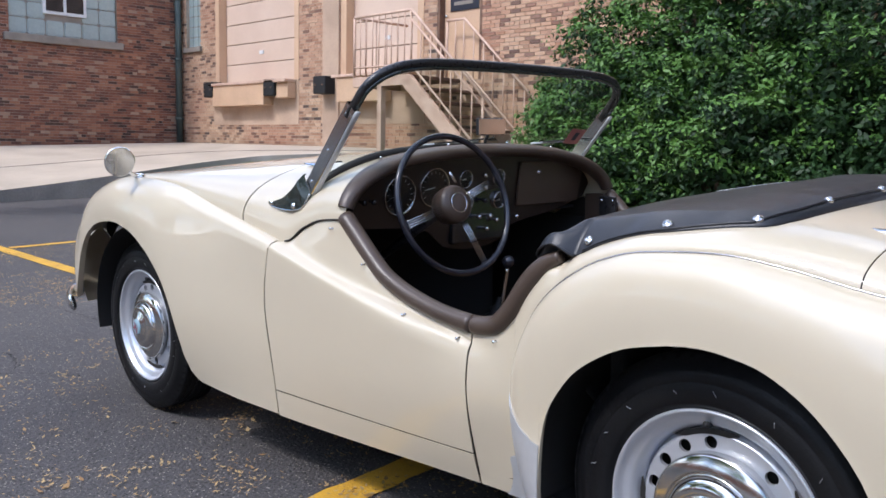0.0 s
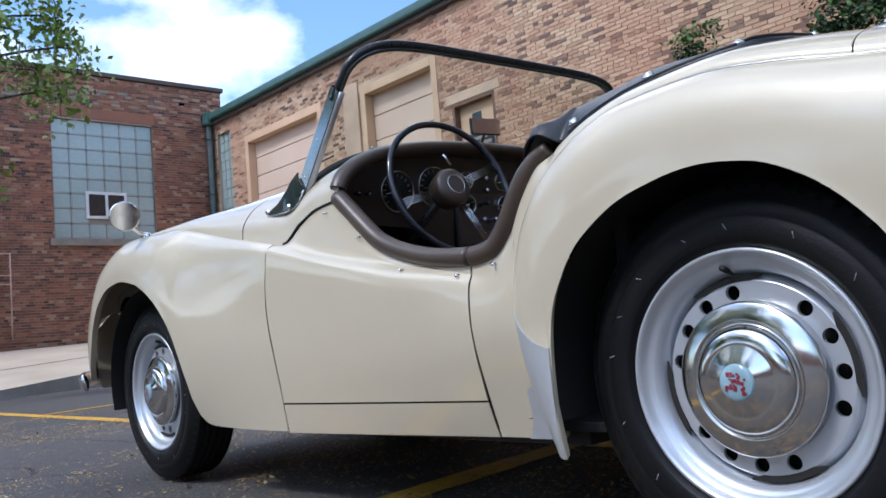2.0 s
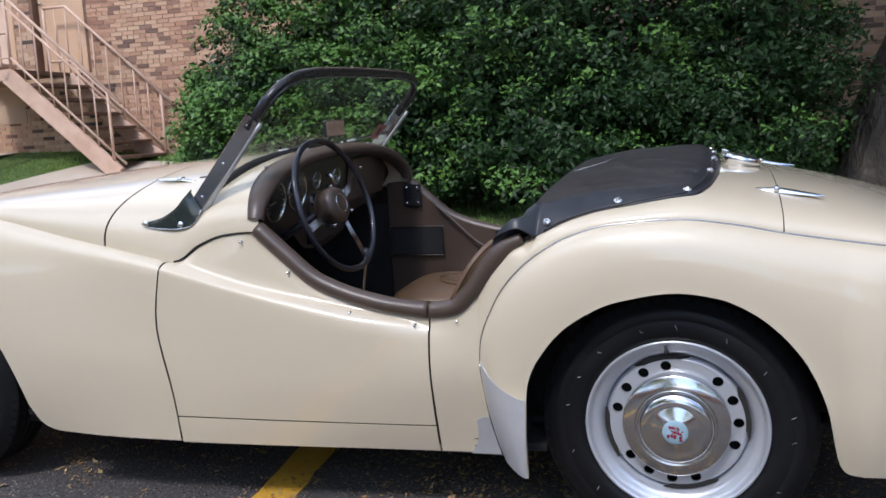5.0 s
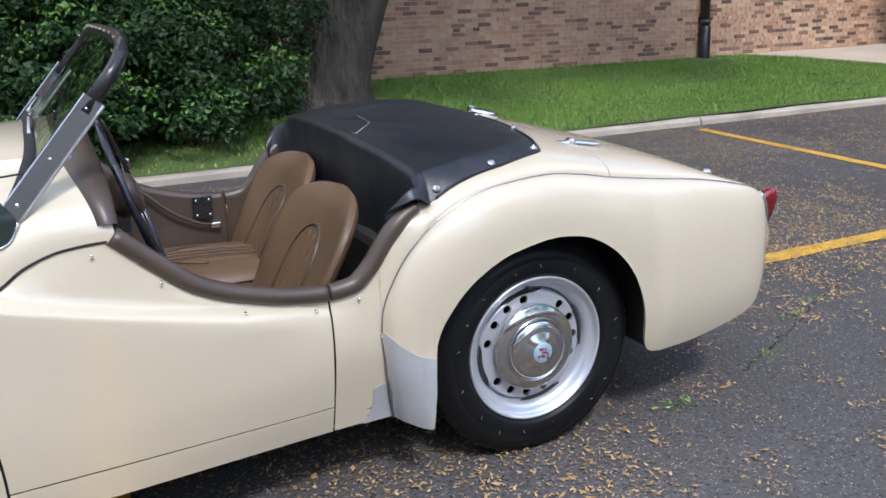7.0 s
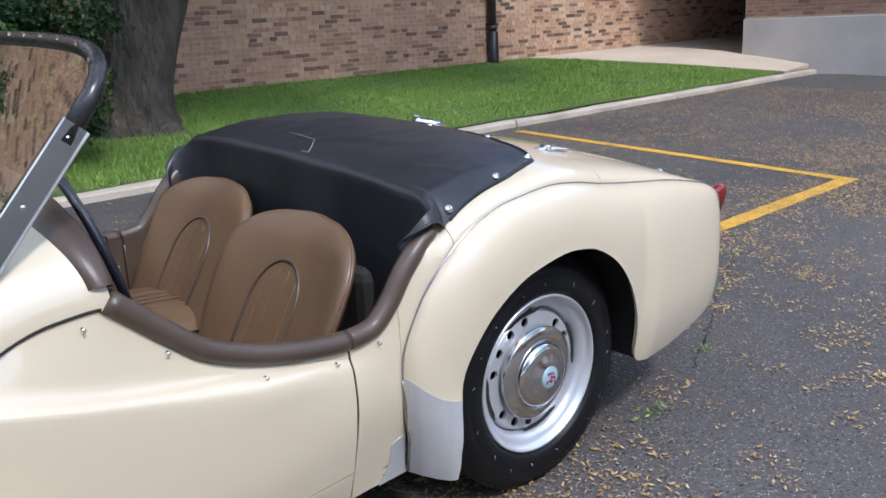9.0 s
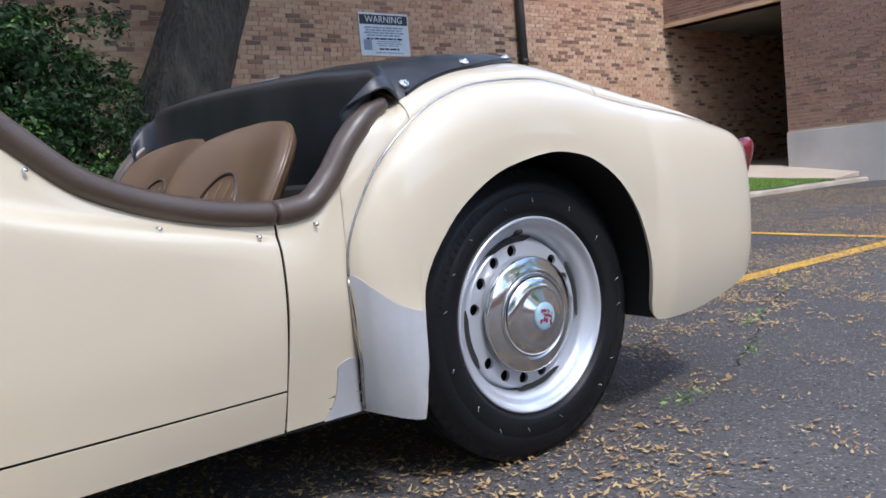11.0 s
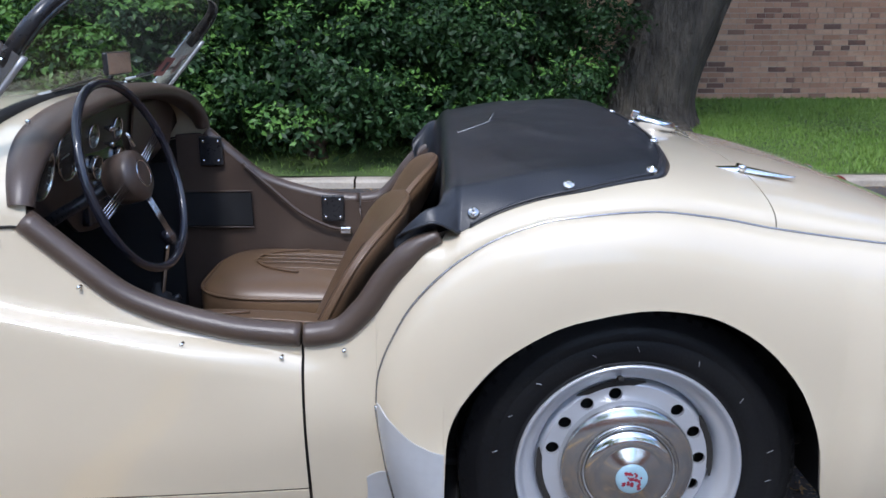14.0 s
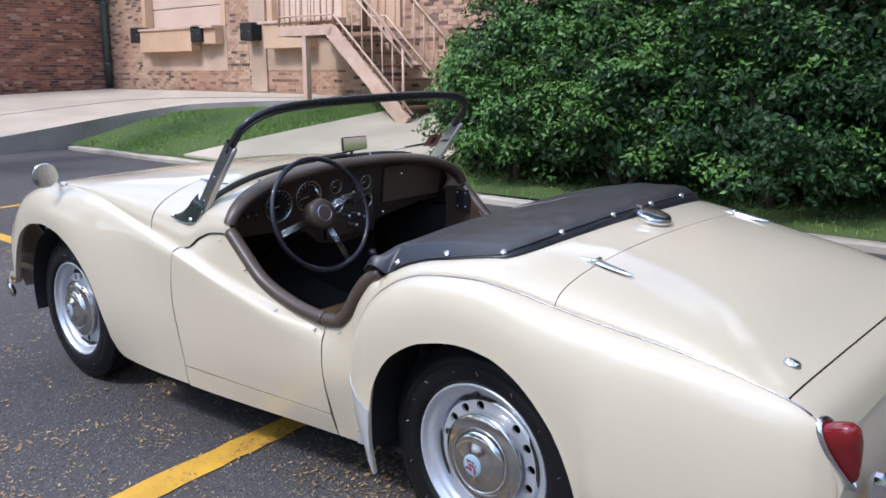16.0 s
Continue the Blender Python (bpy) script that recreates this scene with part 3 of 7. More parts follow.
def build_bricks(name, axis, at, face, fields, material, wall, seed, near=None, label=""):
    """Bricks stand proud of the mortar sheet; those inside near are objects of their own, the rest one mesh."""
    rnd = random.Random(seed)
    lo, hi, single = [], [], []
    for u, v, z, top in fields:
        d = 0.006 + rnd.uniform(0, 0.005)
        if near and near[0] < (u + v) / 2 < near[1] and near[2] < z < near[3] and len(single) < 300 and v - u > 0.15:
            single.append((u, v, z, top, d))
            continue
        f0, f1 = (at - d, at + 0.002) if face < 0 else (at - 0.002, at + d)
        lo.append((u, f0, z) if axis == "y" else (f0, u, z))
        hi.append((v, f1, top) if axis == "y" else (f1, v, top))
    V, F = boxes_mesh(lo, hi)
    # no back faces
    drop = {("y", -1): 4, ("y", 1): 2, ("x", -1): 3, ("x", 1): 5}[(axis, face)]
    F = F.reshape(-1, 6, 4)[:, [i for i in range(6) if i != drop]].reshape(-1, 4)
    ob = mesh_ob(name, V, F.tolist(), material, wall)
    tagged(ob, label, kind="stuff")
    if single:
        shared = None
        for u, v, z, top, d in single:
            if shared is None:
                bm = box_bm((-0.5, -1, -0.5), (0.5, 0.2, 0.5))
                shared = bpy.data.meshes.new("brick")
                bm.to_mesh(shared)
                bm.free()
                shared.materials.append(material)
            b = new("brick", shared)
            b.parent = wall
            b.location = ((u + v) / 2, at, (z + top) / 2)
            b.scale = (v - u, d, top - z)
    return ob


# openings of the long tan wall: x0, x1, z0, z1
DOCK1, DOCK2, PDOOR, SWIN = (-15.2, -12.33, 2.13, 4.86), (-11.05, -9.05, 2.13, 4.78), (-8.74, -7.82, 1.95, 3.95), (-16.45, -15.85, 2.95, 5.28)
TAN_HOLES = [DOCK1, DOCK2, PDOOR, SWIN]
wall_tan = wall_with_holes("wall_tan_brick", "y", WALL_Y, -17.0, 10.9, 0.0, 5.6, TAN_HOLES, 0.32, M["mortar"], "long weathered tan brick warehouse wall with dock openings")
wall_in = wall_with_holes("wall_passage_side", "y", WALL_Y, 10.9, 19.0, 0.0, 3.4, [], 0.32, M["mortar"], "brick side wall inside the dark passage")
# the red wing, at right angles, with its big glass block window
RWIN = (3.66, 5.74, 2.95, 5.40)
wall_red = wall_with_holes("wall_red_brick", "x", RED_X - 0.32, -8.0, 7.40, 0.0, 6.35, [RWIN], 0.32, M["mortar_red"], "weathered red brick wall of the taller wing")
# the wall with the passage
PASS = (5.02, 7.13, 0.0, 2.86)
wall_pass = wall_with_holes("wall_passage", "x", 10.9, -9.0, 7.125, 0.0, 5.6, [PASS], 0.32, M["mortar"], "pinkish brown brick wall with a dark passage opening")


# ---------------------------------------------------------------- back of the place
def plain_wall(name, lo, hi, material, label):
    return tagged(part(name, box_bm(lo, hi), material), label, "wall", kind="structure")


# part of the passage's shade is put into this dark lining colour
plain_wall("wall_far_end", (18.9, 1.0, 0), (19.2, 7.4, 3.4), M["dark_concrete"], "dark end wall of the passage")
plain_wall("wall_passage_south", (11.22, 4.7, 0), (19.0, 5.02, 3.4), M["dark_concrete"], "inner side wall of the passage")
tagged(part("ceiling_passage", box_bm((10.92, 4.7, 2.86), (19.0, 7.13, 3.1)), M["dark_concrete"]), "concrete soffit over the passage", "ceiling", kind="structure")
roof = part("roof_tan", box_bm((-17.0, 7.0, 5.6), (11.3, 16, 5.75)), M["coping"])
tagged(roof, "low dark roof of the tan brick warehouse", "roof", kind="structure")


# ================================================================ the roadster
# car axes: x to the rear from the rear axle, y to its right, z up from the asphalt
CAR_AT = pose(0, 0, 0.02) @ pose(0, 0, 0, 1.6) @ pose(0, 0.013, 0)
car = thing("roadster", "cream open two-seater vintage roadster with brown trim, parked", "car", at=CAR_AT)
AXLE_F, AXLE_R, WHEEL_R = -2.195, 0.010, 0.322
WHEEL_SCALE = 0.969

wing_top = pchip([(-2.745, 0.45), (-2.72, 0.52), (-2.66, 0.63), (-2.56, 0.735), (-2.4, 0.812), (-2.2, 0.850), (-1.95, 0.838), (-1.6, 0.766), (-1.26, 0.692)])
side_w = pchip([(-2.745, 0.60), (-2.68, 0.65), (-2.55, 0.69), (-2.2, 0.705), (-1.95, 0.700), (-1.6, 0.668), (-1.31, 0.645), (-1.0, 0.636), (-0.70, 0.624), (-0.57, 0.611), (-0.50, 0.602), (-0.45, 0.597), (-0.40, 0.594)])
foot_w = pchip([(-2.745, 0.58), (-2.5, 0.685), (-2.2, 0.700), (-1.9, 0.690), (-1.78, 0.640), (-1.31, 0.622), (-0.57, 0.556), (-0.45, 0.547), (-0.40, 0.545)])
arch_f = pchip([(-2.745, 0.36), (-2.64, 0.36), (-2.60, 0.38), (-2.565, 0.43), (-2.50, 0.555), (-2.42, 0.635), (-2.30, 0.685), (-2.19, 0.697), (-2.08, 0.680), (-1.98, 0.635), (-1.87, 0.540), (-1.80, 0.405), (-1.775, 0.290), (-1.75, 0.235), (-1.70, 0.214), (-1.315, 0.203), (-0.40, 0.200)])
crease = pchip([(-1.40, 0.722), (-1.26, 0.690), (-1.04, 0.634), (-0.80, 0.579), (-0.65, 0.553), (-0.56, 0.530), (-0.40, 0.515)])
seam_r = pchip([(-0.449, 0.44), (-0.445, 0.500), (-0.436, 0.535), (-0.415, 0.583), (-0.388, 0.632), (-0.340, 0.688), (-0.287, 0.730), (-0.223, 0.765), (-0.132, 0.791), (0.016, 0.801), (0.136, 0.787), (0.228, 0.768), (0.399, 0.741), (0.55, 0.721), (0.70, 0.692), (0.80, 0.662), (0.82, 0.646), (0.85, 0.583), (0.874, 0.522)])
seam_w = pchip([(-0.449, 0.598), (-0.39, 0.607), (-0.34, 0.612), (-0.13, 0.610), (0.014, 0.601), (0.23, 0.581), (0.40, 0.569), (0.6, 0.562), (0.82, 0.557), (0.874, 0.540)])
deck_mid = pchip([(-0.40, 0.80), (-0.28, 0.830), (-0.10, 0.862), (0.04, 0.876), (0.17, 0.862), (0.24, 0.849), (0.45, 0.801), (0.60, 0.752), (0.70, 0.708), (0.78, 0.676), (0.83, 0.641), (0.85, 0.60)])
door_top = pchip([(-1.34, 0.698), (-1.275, 0.704), (-1.207, 0.746), (-1.127, 0.772), (-1.05, 0.778), (-1.0, 0.742), (-0.96, 0.706), (-0.87, 0.634), (-0.75, 0.590), (-0.66, 0.572), (-0.57, 0.565), (-0.515, 0.572), (-0.467, 0.612), (-0.42, 0.676), (-0.36, 0.732), (-0.30, 0.756)])


def super_quarter(w0, z0, w1, z1, n, p=2.2):
    """From (w0, z0) at the outside up and inwards to (w1, z1)."""
    a = np.linspace(0, math.pi / 2, n)
    c, s = np.maximum(np.cos(a), 0) ** (2 / p), np.maximum(np.sin(a), 0) ** (2 / p)
    return np.stack([w1 + (w0 - w1) * c, z0 + (z1 - z0) * s], -1)


def front_wing_section(x, n=30):
    zb, zt, wm = float(arch_f(x)), float(wing_top(x)), float(side_w(x))
    zm = min(max(zb + 0.02, 0.46), zt - 0.03)
    wb = float(foot_w(x))
    k = np.linspace(0, 1, n // 2)[:-1]
    zz = zb + (zm - zb) * k
    low = np.stack([wm - (wm - wb) * ((zm - zz) / max(zm - 0.2, 0.05)) ** 2, zz], -1)
    s = even_steps(np.vstack([low, super_quarter(wm, zm, 0.600, zt, n - len(low))]), n)
    # towards the door the wing takes on the door's creased section
    k = min(1.0, max(0.0, (x + 1.85) / 0.50))
    if k:
        d = even_steps(door_section(-1.306), n)
        lo, hi = d[0, 1], d[-1, 1]
        d = np.stack([d[:, 0] + wm - float(side_w(-1.306)), zb + (d[:, 1] - lo) * (zt - zb) / (hi - lo)], -1)
        d[:, 0] += (0.600 - d[-1, 0]) * np.clip((d[:, 1] - zm) / (zt - zm), 0, 1)
        s += (d - s) * (k * k * (3 - 2 * k))
    return s


def even_steps(line, n):
    """n points at even steps along a line."""
    d = np.concatenate([[0], np.cumsum(np.linalg.norm(np.diff(line, axis=0), axis=1))])
    u = np.linspace(0, d[-1], n)
    return np.stack([np.interp(u, d, line[:, 0]), np.interp(u, d, line[:, 1])], -1)


def door_section(x, n=30, z_low=None):
    zb = float(arch_f(x)) if z_low is None else z_low
    zc, zt, wm, wb = float(crease(x)), float(door_top(x)), float(side_w(x)), float(foot_w(x))
    h = max(zt - zc, 0.004)
    wt = 0.588 + 0.014 * min(1, max(0, (-x - 1.2) / 0.1))
    base = wm - (wm - wb) * ((0.50 - min(zb, 0.49)) / 0.30) ** 2
    pts = [(base, zb), (wm - (wm - wb) * 0.16, 0.38 if zb < 0.36 else (zb + 0.5) / 2), (wm, min(0.50, zc - 0.06)), (wm + 0.001, zc - 0.030), (wm - 0.006, zc - 0.008), (wm - 0.022 - 0.3 * min(h, 0.03), zc + min(0.008, 0.25 * h)), ((wm - 0.03 + wt) / 2, zc + 0.5 * h), (wt, zt)]
    s = smooth_line(pts, n)
    # the crease dies away behind the door
    k = min(1.0, max(0.0, (x + 0.78) / 0.30))
    if k:
        z0 = min(0.44, zt - 0.05)
        u = np.clip((s[:, 1] - z0) / max(zt - z0, 0.01), 0, 1)
        plain = np.interp(z0, s[:, 1], s[:, 0]) * (1 - u ** 1.8) + wt * u ** 1.8
        s[:, 0] += np.where(s[:, 1] > z0, (plain - s[:, 0]) * (k * k * (3 - 2 * k)), 0)
    return s


def to_car(sections, xs, sign):
    """Half sections (w, z) at stations xs, on the left (sign -1) or right side."""
    P = np.zeros((len(xs), len(sections[0]), 3))
    for i, (x, s) in enumerate(zip(xs, sections)):
        P[i, :, 0] = x if np.ndim(x) else x
        P[i, :, 1], P[i, :, 2] = sign * s[:, 0], s[:, 1]
    return P[:, ::-1] if sign > 0 else P


def seam_shift(z):
    """How far the front shut line of the door swings forward at height z."""
    return -0.032 * np.exp(-((z - 0.54) / 0.14) ** 2) + 0.012 * (z - 0.2) / 0.5


DOOR_F, DOOR_R, SILL_Z = -1.308, -0.575, 0.277


def bend(P, at, reach):
    """Bends the stations near the door's front shut line along that line."""
    k = np.clip(1 - np.abs(P[..., 0] - at) / reach, 0, 1)
    P[..., 0] += seam_shift(P[..., 2]) * k
    return P


SIDES = ((-1, "left"), (1, "right"))


def tuck(z):
    """How far the leading edge of the rear wing runs back towards its foot."""
    return 0.040 * min(1.0, max(0.0, (0.46 - z) / 0.27)) ** 1.3


def quarter(x):
    """Section of the panel between door, trim roll and rear wing, running on into the deck."""
    if x < -0.446:
        return even_steps(door_section(x), 30)
    ws, zs = float(seam_w(x)) - 0.002, float(seam_r(x))
    side = even_steps(np.vstack([[(ws, zs - 0.02)], super_quarter(ws, zs - 0.002, 0.586, float(door_top(x)), 24, 2.0)]), 30)
    k = min(1.0, max(0.0, (x + 0.3605) / 0.055))
    wi = float(np.interp(x, [-0.3605, -0.335, -0.2995], [0.586, 0.575, 0.50]))
    w = ws * np.sin(np.linspace(math.pi / 2, math.asin(wi / ws), 30))
    deck = np.stack([w, [deck_point(x, q) for q in w]], -1)
    deck[0, 1] -= 0.02
    return side + (deck - side) * (k * k * (3 - 2 * k))


def deck_point(x, w, p=2.3):
    """Height of the tail deck: super-ellipses between the wing seams."""
    ws, zs, z0 = float(seam_w(max(x, -0.449))) - 0.001, float(seam_r(x)), float(deck_mid(x))
    r = min(abs(w) / ws, 1.0)
    return zs + (z0 - zs) * (1 - r ** p) ** (1 / p)


def lip(P, sign, depth=0.022, rows=2):
    """Turns the bottom edge of a sheet inwards."""
    e = P[:, -1] if sign > 0 else P[:, 0]
    add = [e + np.array((0, -sign * depth * k / rows, 0.004 * k)) for k in range(1, rows + 1)]
    if sign > 0:
        return np.concatenate([P] + [a[:, None] for a in add], 1)
    return np.concatenate([a[:, None] for a in add[::-1]] + [P], 1)




def underseal(ob):
    """The inner face of a wing is black."""
    ob.data.materials.append(M["black"])
    ob.modifiers["thickness"].material_offset = 1
    return ob


for sg, sname in SIDES:
    # front wing
    xs = np.concatenate([np.linspace(-2.744, -2.55, 12), np.linspace(-2.53, -1.72, 44), np.linspace(-1.70, DOOR_F - 0.0030, 14)])
    P = to_car([front_wing_section(x) for x in xs], xs, sg)
    P = bend(P, DOOR_F, 0.30)
    underseal(grid("front_wing", lip(P, sg), M["cream"], car, thick=0.003))
    # door and the sill below it
    xs = np.linspace(DOOR_F + 0.0030, DOOR_R - 0.0026, 60)
    P = bend(to_car([door_section(x, z_low=SILL_Z + 0.0026) for x in xs], xs, sg), DOOR_F, 0.30)
    door = grid("door", P, M["cream"], car, thick=0.003)
    xs = np.linspace(DOOR_F + 0.0030, DOOR_R - 0.0026, 20)
    z = np.linspace(0.20, SILL_Z - 0.0026, 5)
    S = [np.stack([side_w(x) - (side_w(x) - foot_w(x)) * ((0.50 - z) / 0.30) ** 2, z], -1) for x in xs]
    grid("sill_panel", lip(bend(to_car(S, xs, sg), DOOR_F, 0.30), sg), M["cream"], car, thick=0.003)
    # quarter panel between the door and the rear wing
    xs = np.concatenate([np.linspace(DOOR_R + 0.0026, -0.4465, 16), np.linspace(-0.4455, -0.36, 14), np.linspace(-0.354, -0.3005, 10), [-0.2995, -0.290]])
    P = np.array([[(x + (tuck(z) if z < 0.46 else 0.0) * min(1.0, max(0.0, (x + 0.52) / 0.073)), sg * w, z) for w, z in quarter(x)] for x in xs])
    P[-2:, :, 2] -= 0.0008
    grid("quarter_panel", lip(P if sg < 0 else P[:, ::-1], sg), M["cream"], car, thick=0.003)
    # the upper shut line between door and scuttle, its shade drawn as a dark strip
    tube("door_seal", np.array([(x, sg * (0.6025 - 0.012 * min(1, (x + 1.285) / 0.1)), float(door_top(x)) + 0.001) for x in np.linspace(-1.285, -1.045, 24)]), 0.0030, M["gap"], car, "dark strip as shade in the upper shut line", sides=6)

# rear wing
arch_r = pchip([(-0.449, 0.200), (-0.366, 0.184), (-0.331, 0.181), (-0.3295, 0.28), (-0.325, 0.396), (-0.319, 0.430), (-0.286, 0.497), (-0.218, 0.572), (-0.104, 0.630), (0.02, 0.650), (0.10, 0.640), (0.17, 0.610), (0.269, 0.517), (0.325, 0.397), (0.348, 0.285), (0.358, 0.255), (0.375, 0.244), (0.50, 0.242), (0.70, 0.266), (0.785, 0.290), (0.815, 0.312), (0.838, 0.37), (0.858, 0.44), (0.874, 0.515)])
bulge = pchip([(-0.449, 0.602), (-0.43, 0.628), (-0.40, 0.648), (-0.34, 0.672), (-0.2, 0.697), (0.0, 0.707), (0.2, 0.697), (0.37, 0.668), (0.6, 0.636), (0.78, 0.606), (0.82, 0.592), (0.85, 0.572), (0.874, 0.552)])


def rear_wing_section(x, n=30, z_from=None, z_to=None, out=0.0):
    zb, zt, wm, ws = float(arch_r(x)), float(seam_r(x)), float(bulge(x)), float(seam_w(x))
    zm = min(0.43, zt - 0.02)
    zz = np.linspace(0.17, zm, 40)[:-1]
    under = 0.055 - 0.020 * min(1.0, max(0.0, (x + 0.449) / 0.09)) * min(1.0, max(0.0, (-0.26 - x) / 0.05))
    low = np.stack([wm - under * ((zm - zz) / 0.24) ** 2, zz], -1)
    s = np.vstack([low, super_quarter(wm, zm, ws, zt, 90, 2.45)])
    # keep what lies above the arch, in even steps along the curve
    k = int(np.searchsorted(s[:, 1], zb))
    s = np.vstack([[(float(np.interp(zb, s[:, 1], s[:, 0])), zb)], s[k:]])
    d = np.concatenate([[0], np.cumsum(np.linalg.norm(np.diff(s, axis=0), axis=1))])
    u = np.linspace(0, d[-1], n)
    s = np.stack([np.interp(u, d, s[:, 0]), np.interp(u, d, s[:, 1])], -1)
    # the skin turns in towards the wheel arch
    off = np.maximum(0.0, np.hypot(x - 0.01, np.maximum(s[:, 1], 0.25) - 0.315) - 0.335)
    foot = np.clip((s[:, 1] - 0.22) / 0.20, 0, 1) if x < 0 else 1.0
    s[:, 0] -= 0.027 * np.exp(-(off / 0.105) ** 1.3) * foot * min(1.0, max(0.0, (x + 0.449) / 0.08)) * min(1.0, max(0.0, (0.40 - x) / 0.05))
    if z_to is not None:
        t = np.linspace(zb, z_to, 12)
        s = np.stack([np.interp(t, s[:, 1], s[:, 0]) + out, t], -1)
    return s


def swept(P):
    """Carries the wing's leading edge back towards its foot."""
    for p in P.reshape(-1, 3):
        p[0] += tuck(p[2]) * min(1.0, max(0.0, (-0.338 - p[0]) / 0.111))
    return P


guard_top = pchip([(-0.446, 0.462), (-0.42, 0.432), (-0.38, 0.400), (-0.337, 0.385), (-0.325, 0.384)])
for sg, sname in SIDES:
    xs = np.concatenate([-0.449 + 0.105 * np.linspace(0, 1, 20) ** 1.6, np.linspace(-0.340, -0.332, 4), np.linspace(-0.331, -0.31, 16), np.linspace(-0.30, 0.30, 36), np.linspace(0.31, 0.38, 12), np.linspace(0.40, 0.80, 24), np.linspace(0.81, 0.874, 12)])
    P = swept(to_car([rear_wing_section(x) for x in xs], xs, sg))
    underseal(grid("rear_wing", lip(P, sg, 0.009, 2), M["cream"], car, thick=0.003))
    # silver stone guard on the wing's leading edge
    gx = np.linspace(-0.4475, -0.3295, 24)
    G = to_car([rear_wing_section(x, z_to=float(guard_top(x)) if arch_r(x) < guard_top(x) - 0.02 else float(arch_r(x)) + 0.01, out=0.003) for x in gx], gx, sg)
    G = swept(G)
    grid("stone_guard", G, M["silver"], car, "silver painted stone guard", thick=0.002)
    G = []
    for k in np.linspace(0, 1, 28):
        z = 0.199 + 0.110 * k
        x0 = -0.484 - 0.034 * (1 - k) ** 3.2 + 0.026 * max(0.0, (k - 0.86) / 0.14) ** 2 + 0.6 * tuck(z)
        G.append([(x, sg * (float(np.interp(z, *door_section(x).T[::-1])) + 0.0045), z) for x in np.linspace(x0, -0.4515 + tuck(z), 8)])
    G = np.array(G).transpose(1, 0, 2)
    grid("sill_guard", G if sg < 0 else G[:, ::-1], M["silver"], car, "small silver guard plate", thick=0.002)
    # the flange along the wing's leading edge
    fl = np.linspace(0.205, 0.452, 20)
    tube("wing_flange", np.array([(-0.4495 + tuck(z), sg * (float(np.interp(z, [0.19, 0.30, 0.47], [0.553, 0.588, 0.600]))), z) for z in fl]), 0.0032, M["bead"], car, "slim grey wing flange", sides=8)
    # beading along the seams
    bx = np.concatenate([-0.448 + 0.148 * np.linspace(0, 1, 16) ** 2, np.linspace(-0.28, 0.812, 40)])
    tube("wing_beading", np.array([(x, sg * (float(seam_w(x)) + 0.001), float(seam_r(x)) + 0.001) for x in bx]), 0.0026, M["bead"], car, "slim bright metal wing beading", sides=8)
    bx = np.linspace(-2.45, -1.285, 30)
    tube("wing_beading", np.array([(x, sg * 0.599, float(wing_top(x)) + 0.001) for x in bx]), 0.0024, M["bead"], car, "slim bright metal wing beading", sides=8)

# deck over the tail, boot lid and tail panel: super-ellipses between the wing seams


def deck_sheet(name, x0, x1, w0, w1, n, m, label="", wrap=True):
    """The deck between stations x0..x1 and offsets w0..w1 (w as a part of the half width when wrap)."""
    P = np.zeros((n, m, 3))
    for i, x in enumerate(np.linspace(x0, x1, n)):
        for j, a in enumerate(np.linspace(w0, w1, m)):
            w = math.sin(a * math.pi / 2) * (float(seam_w(max(x, -0.449))) - 0.001)
            P[i, j] = (x, w, deck_point(x, w))
    return grid(name, P[:, ::-1], M["cream"], car, label, thick=0.003)


BOOT_X = 0.238
deck_sheet("rear_deck", -0.30, BOOT_X - 0.0013, -1, 1, 34, 141)
boot = deck_sheet("boot_lid", BOOT_X + 0.0013, 0.7652, -1, 1, 36, 61)
deck_sheet("tail_valance", 0.7690, 0.85, -1, 1, 10, 61)
# tail panel
P = np.zeros((14, 41, 3))
for i, z in enumerate(np.linspace(0.0, 1.0, 14)):
    for j, a in enumerate(np.linspace(-1, 1, 41)):
        w = math.sin(a * math.pi / 2) * 0.562
        zt = deck_point(0.849, w * 0.98)
        zz = zt + (0.30 - zt) * z
        edge = float(np.interp(zz, [0.30, 0.37, 0.44, 0.515, 0.583, 0.64], [0.800, 0.833, 0.853, 0.868, 0.846, 0.820]))
        P[i, j] = (edge + (0.849 + 0.03 * math.sin(z * math.pi) - edge) * (1 - abs(a) ** 6), w, zz)
grid("tail_panel", P, M["cream"], car, thick=0.003)

# bonnet and scuttle
nose_mid = pchip([(-2.80, 0.50), (-2.74, 0.62), (-2.6, 0.74), (-2.4, 0.82), (-2.1, 0.877), (-1.8, 0.912), (-1.5, 0.938), (-1.2, 0.955), (-1.06, 0.958)])


def nose_edge(x):
    return float(wing_top(x)) if x < -1.29 else max(float(door_top(x)), 0.699)


def nose_point(x, w, p=2.4):
    zs, z0 = nose_edge(x) - 0.001, float(nose_mid(x))
    r = min(abs(w) / (0.6 - 0.011 * max(0.0, min(1.0, (x + 1.29) / 0.1))), 1.0)
    return zs + (z0 - zs) * (1 - r ** p) ** (1 / p)


def bonnet_line(w):
    """The rear shut line of the bonnet runs further back in the middle."""
    return 0.09 * (1 - (abs(w) / 0.6) ** 2)


def fade(x):
    return max(0.0, min(1.0, (x + 2.4) / 0.9))


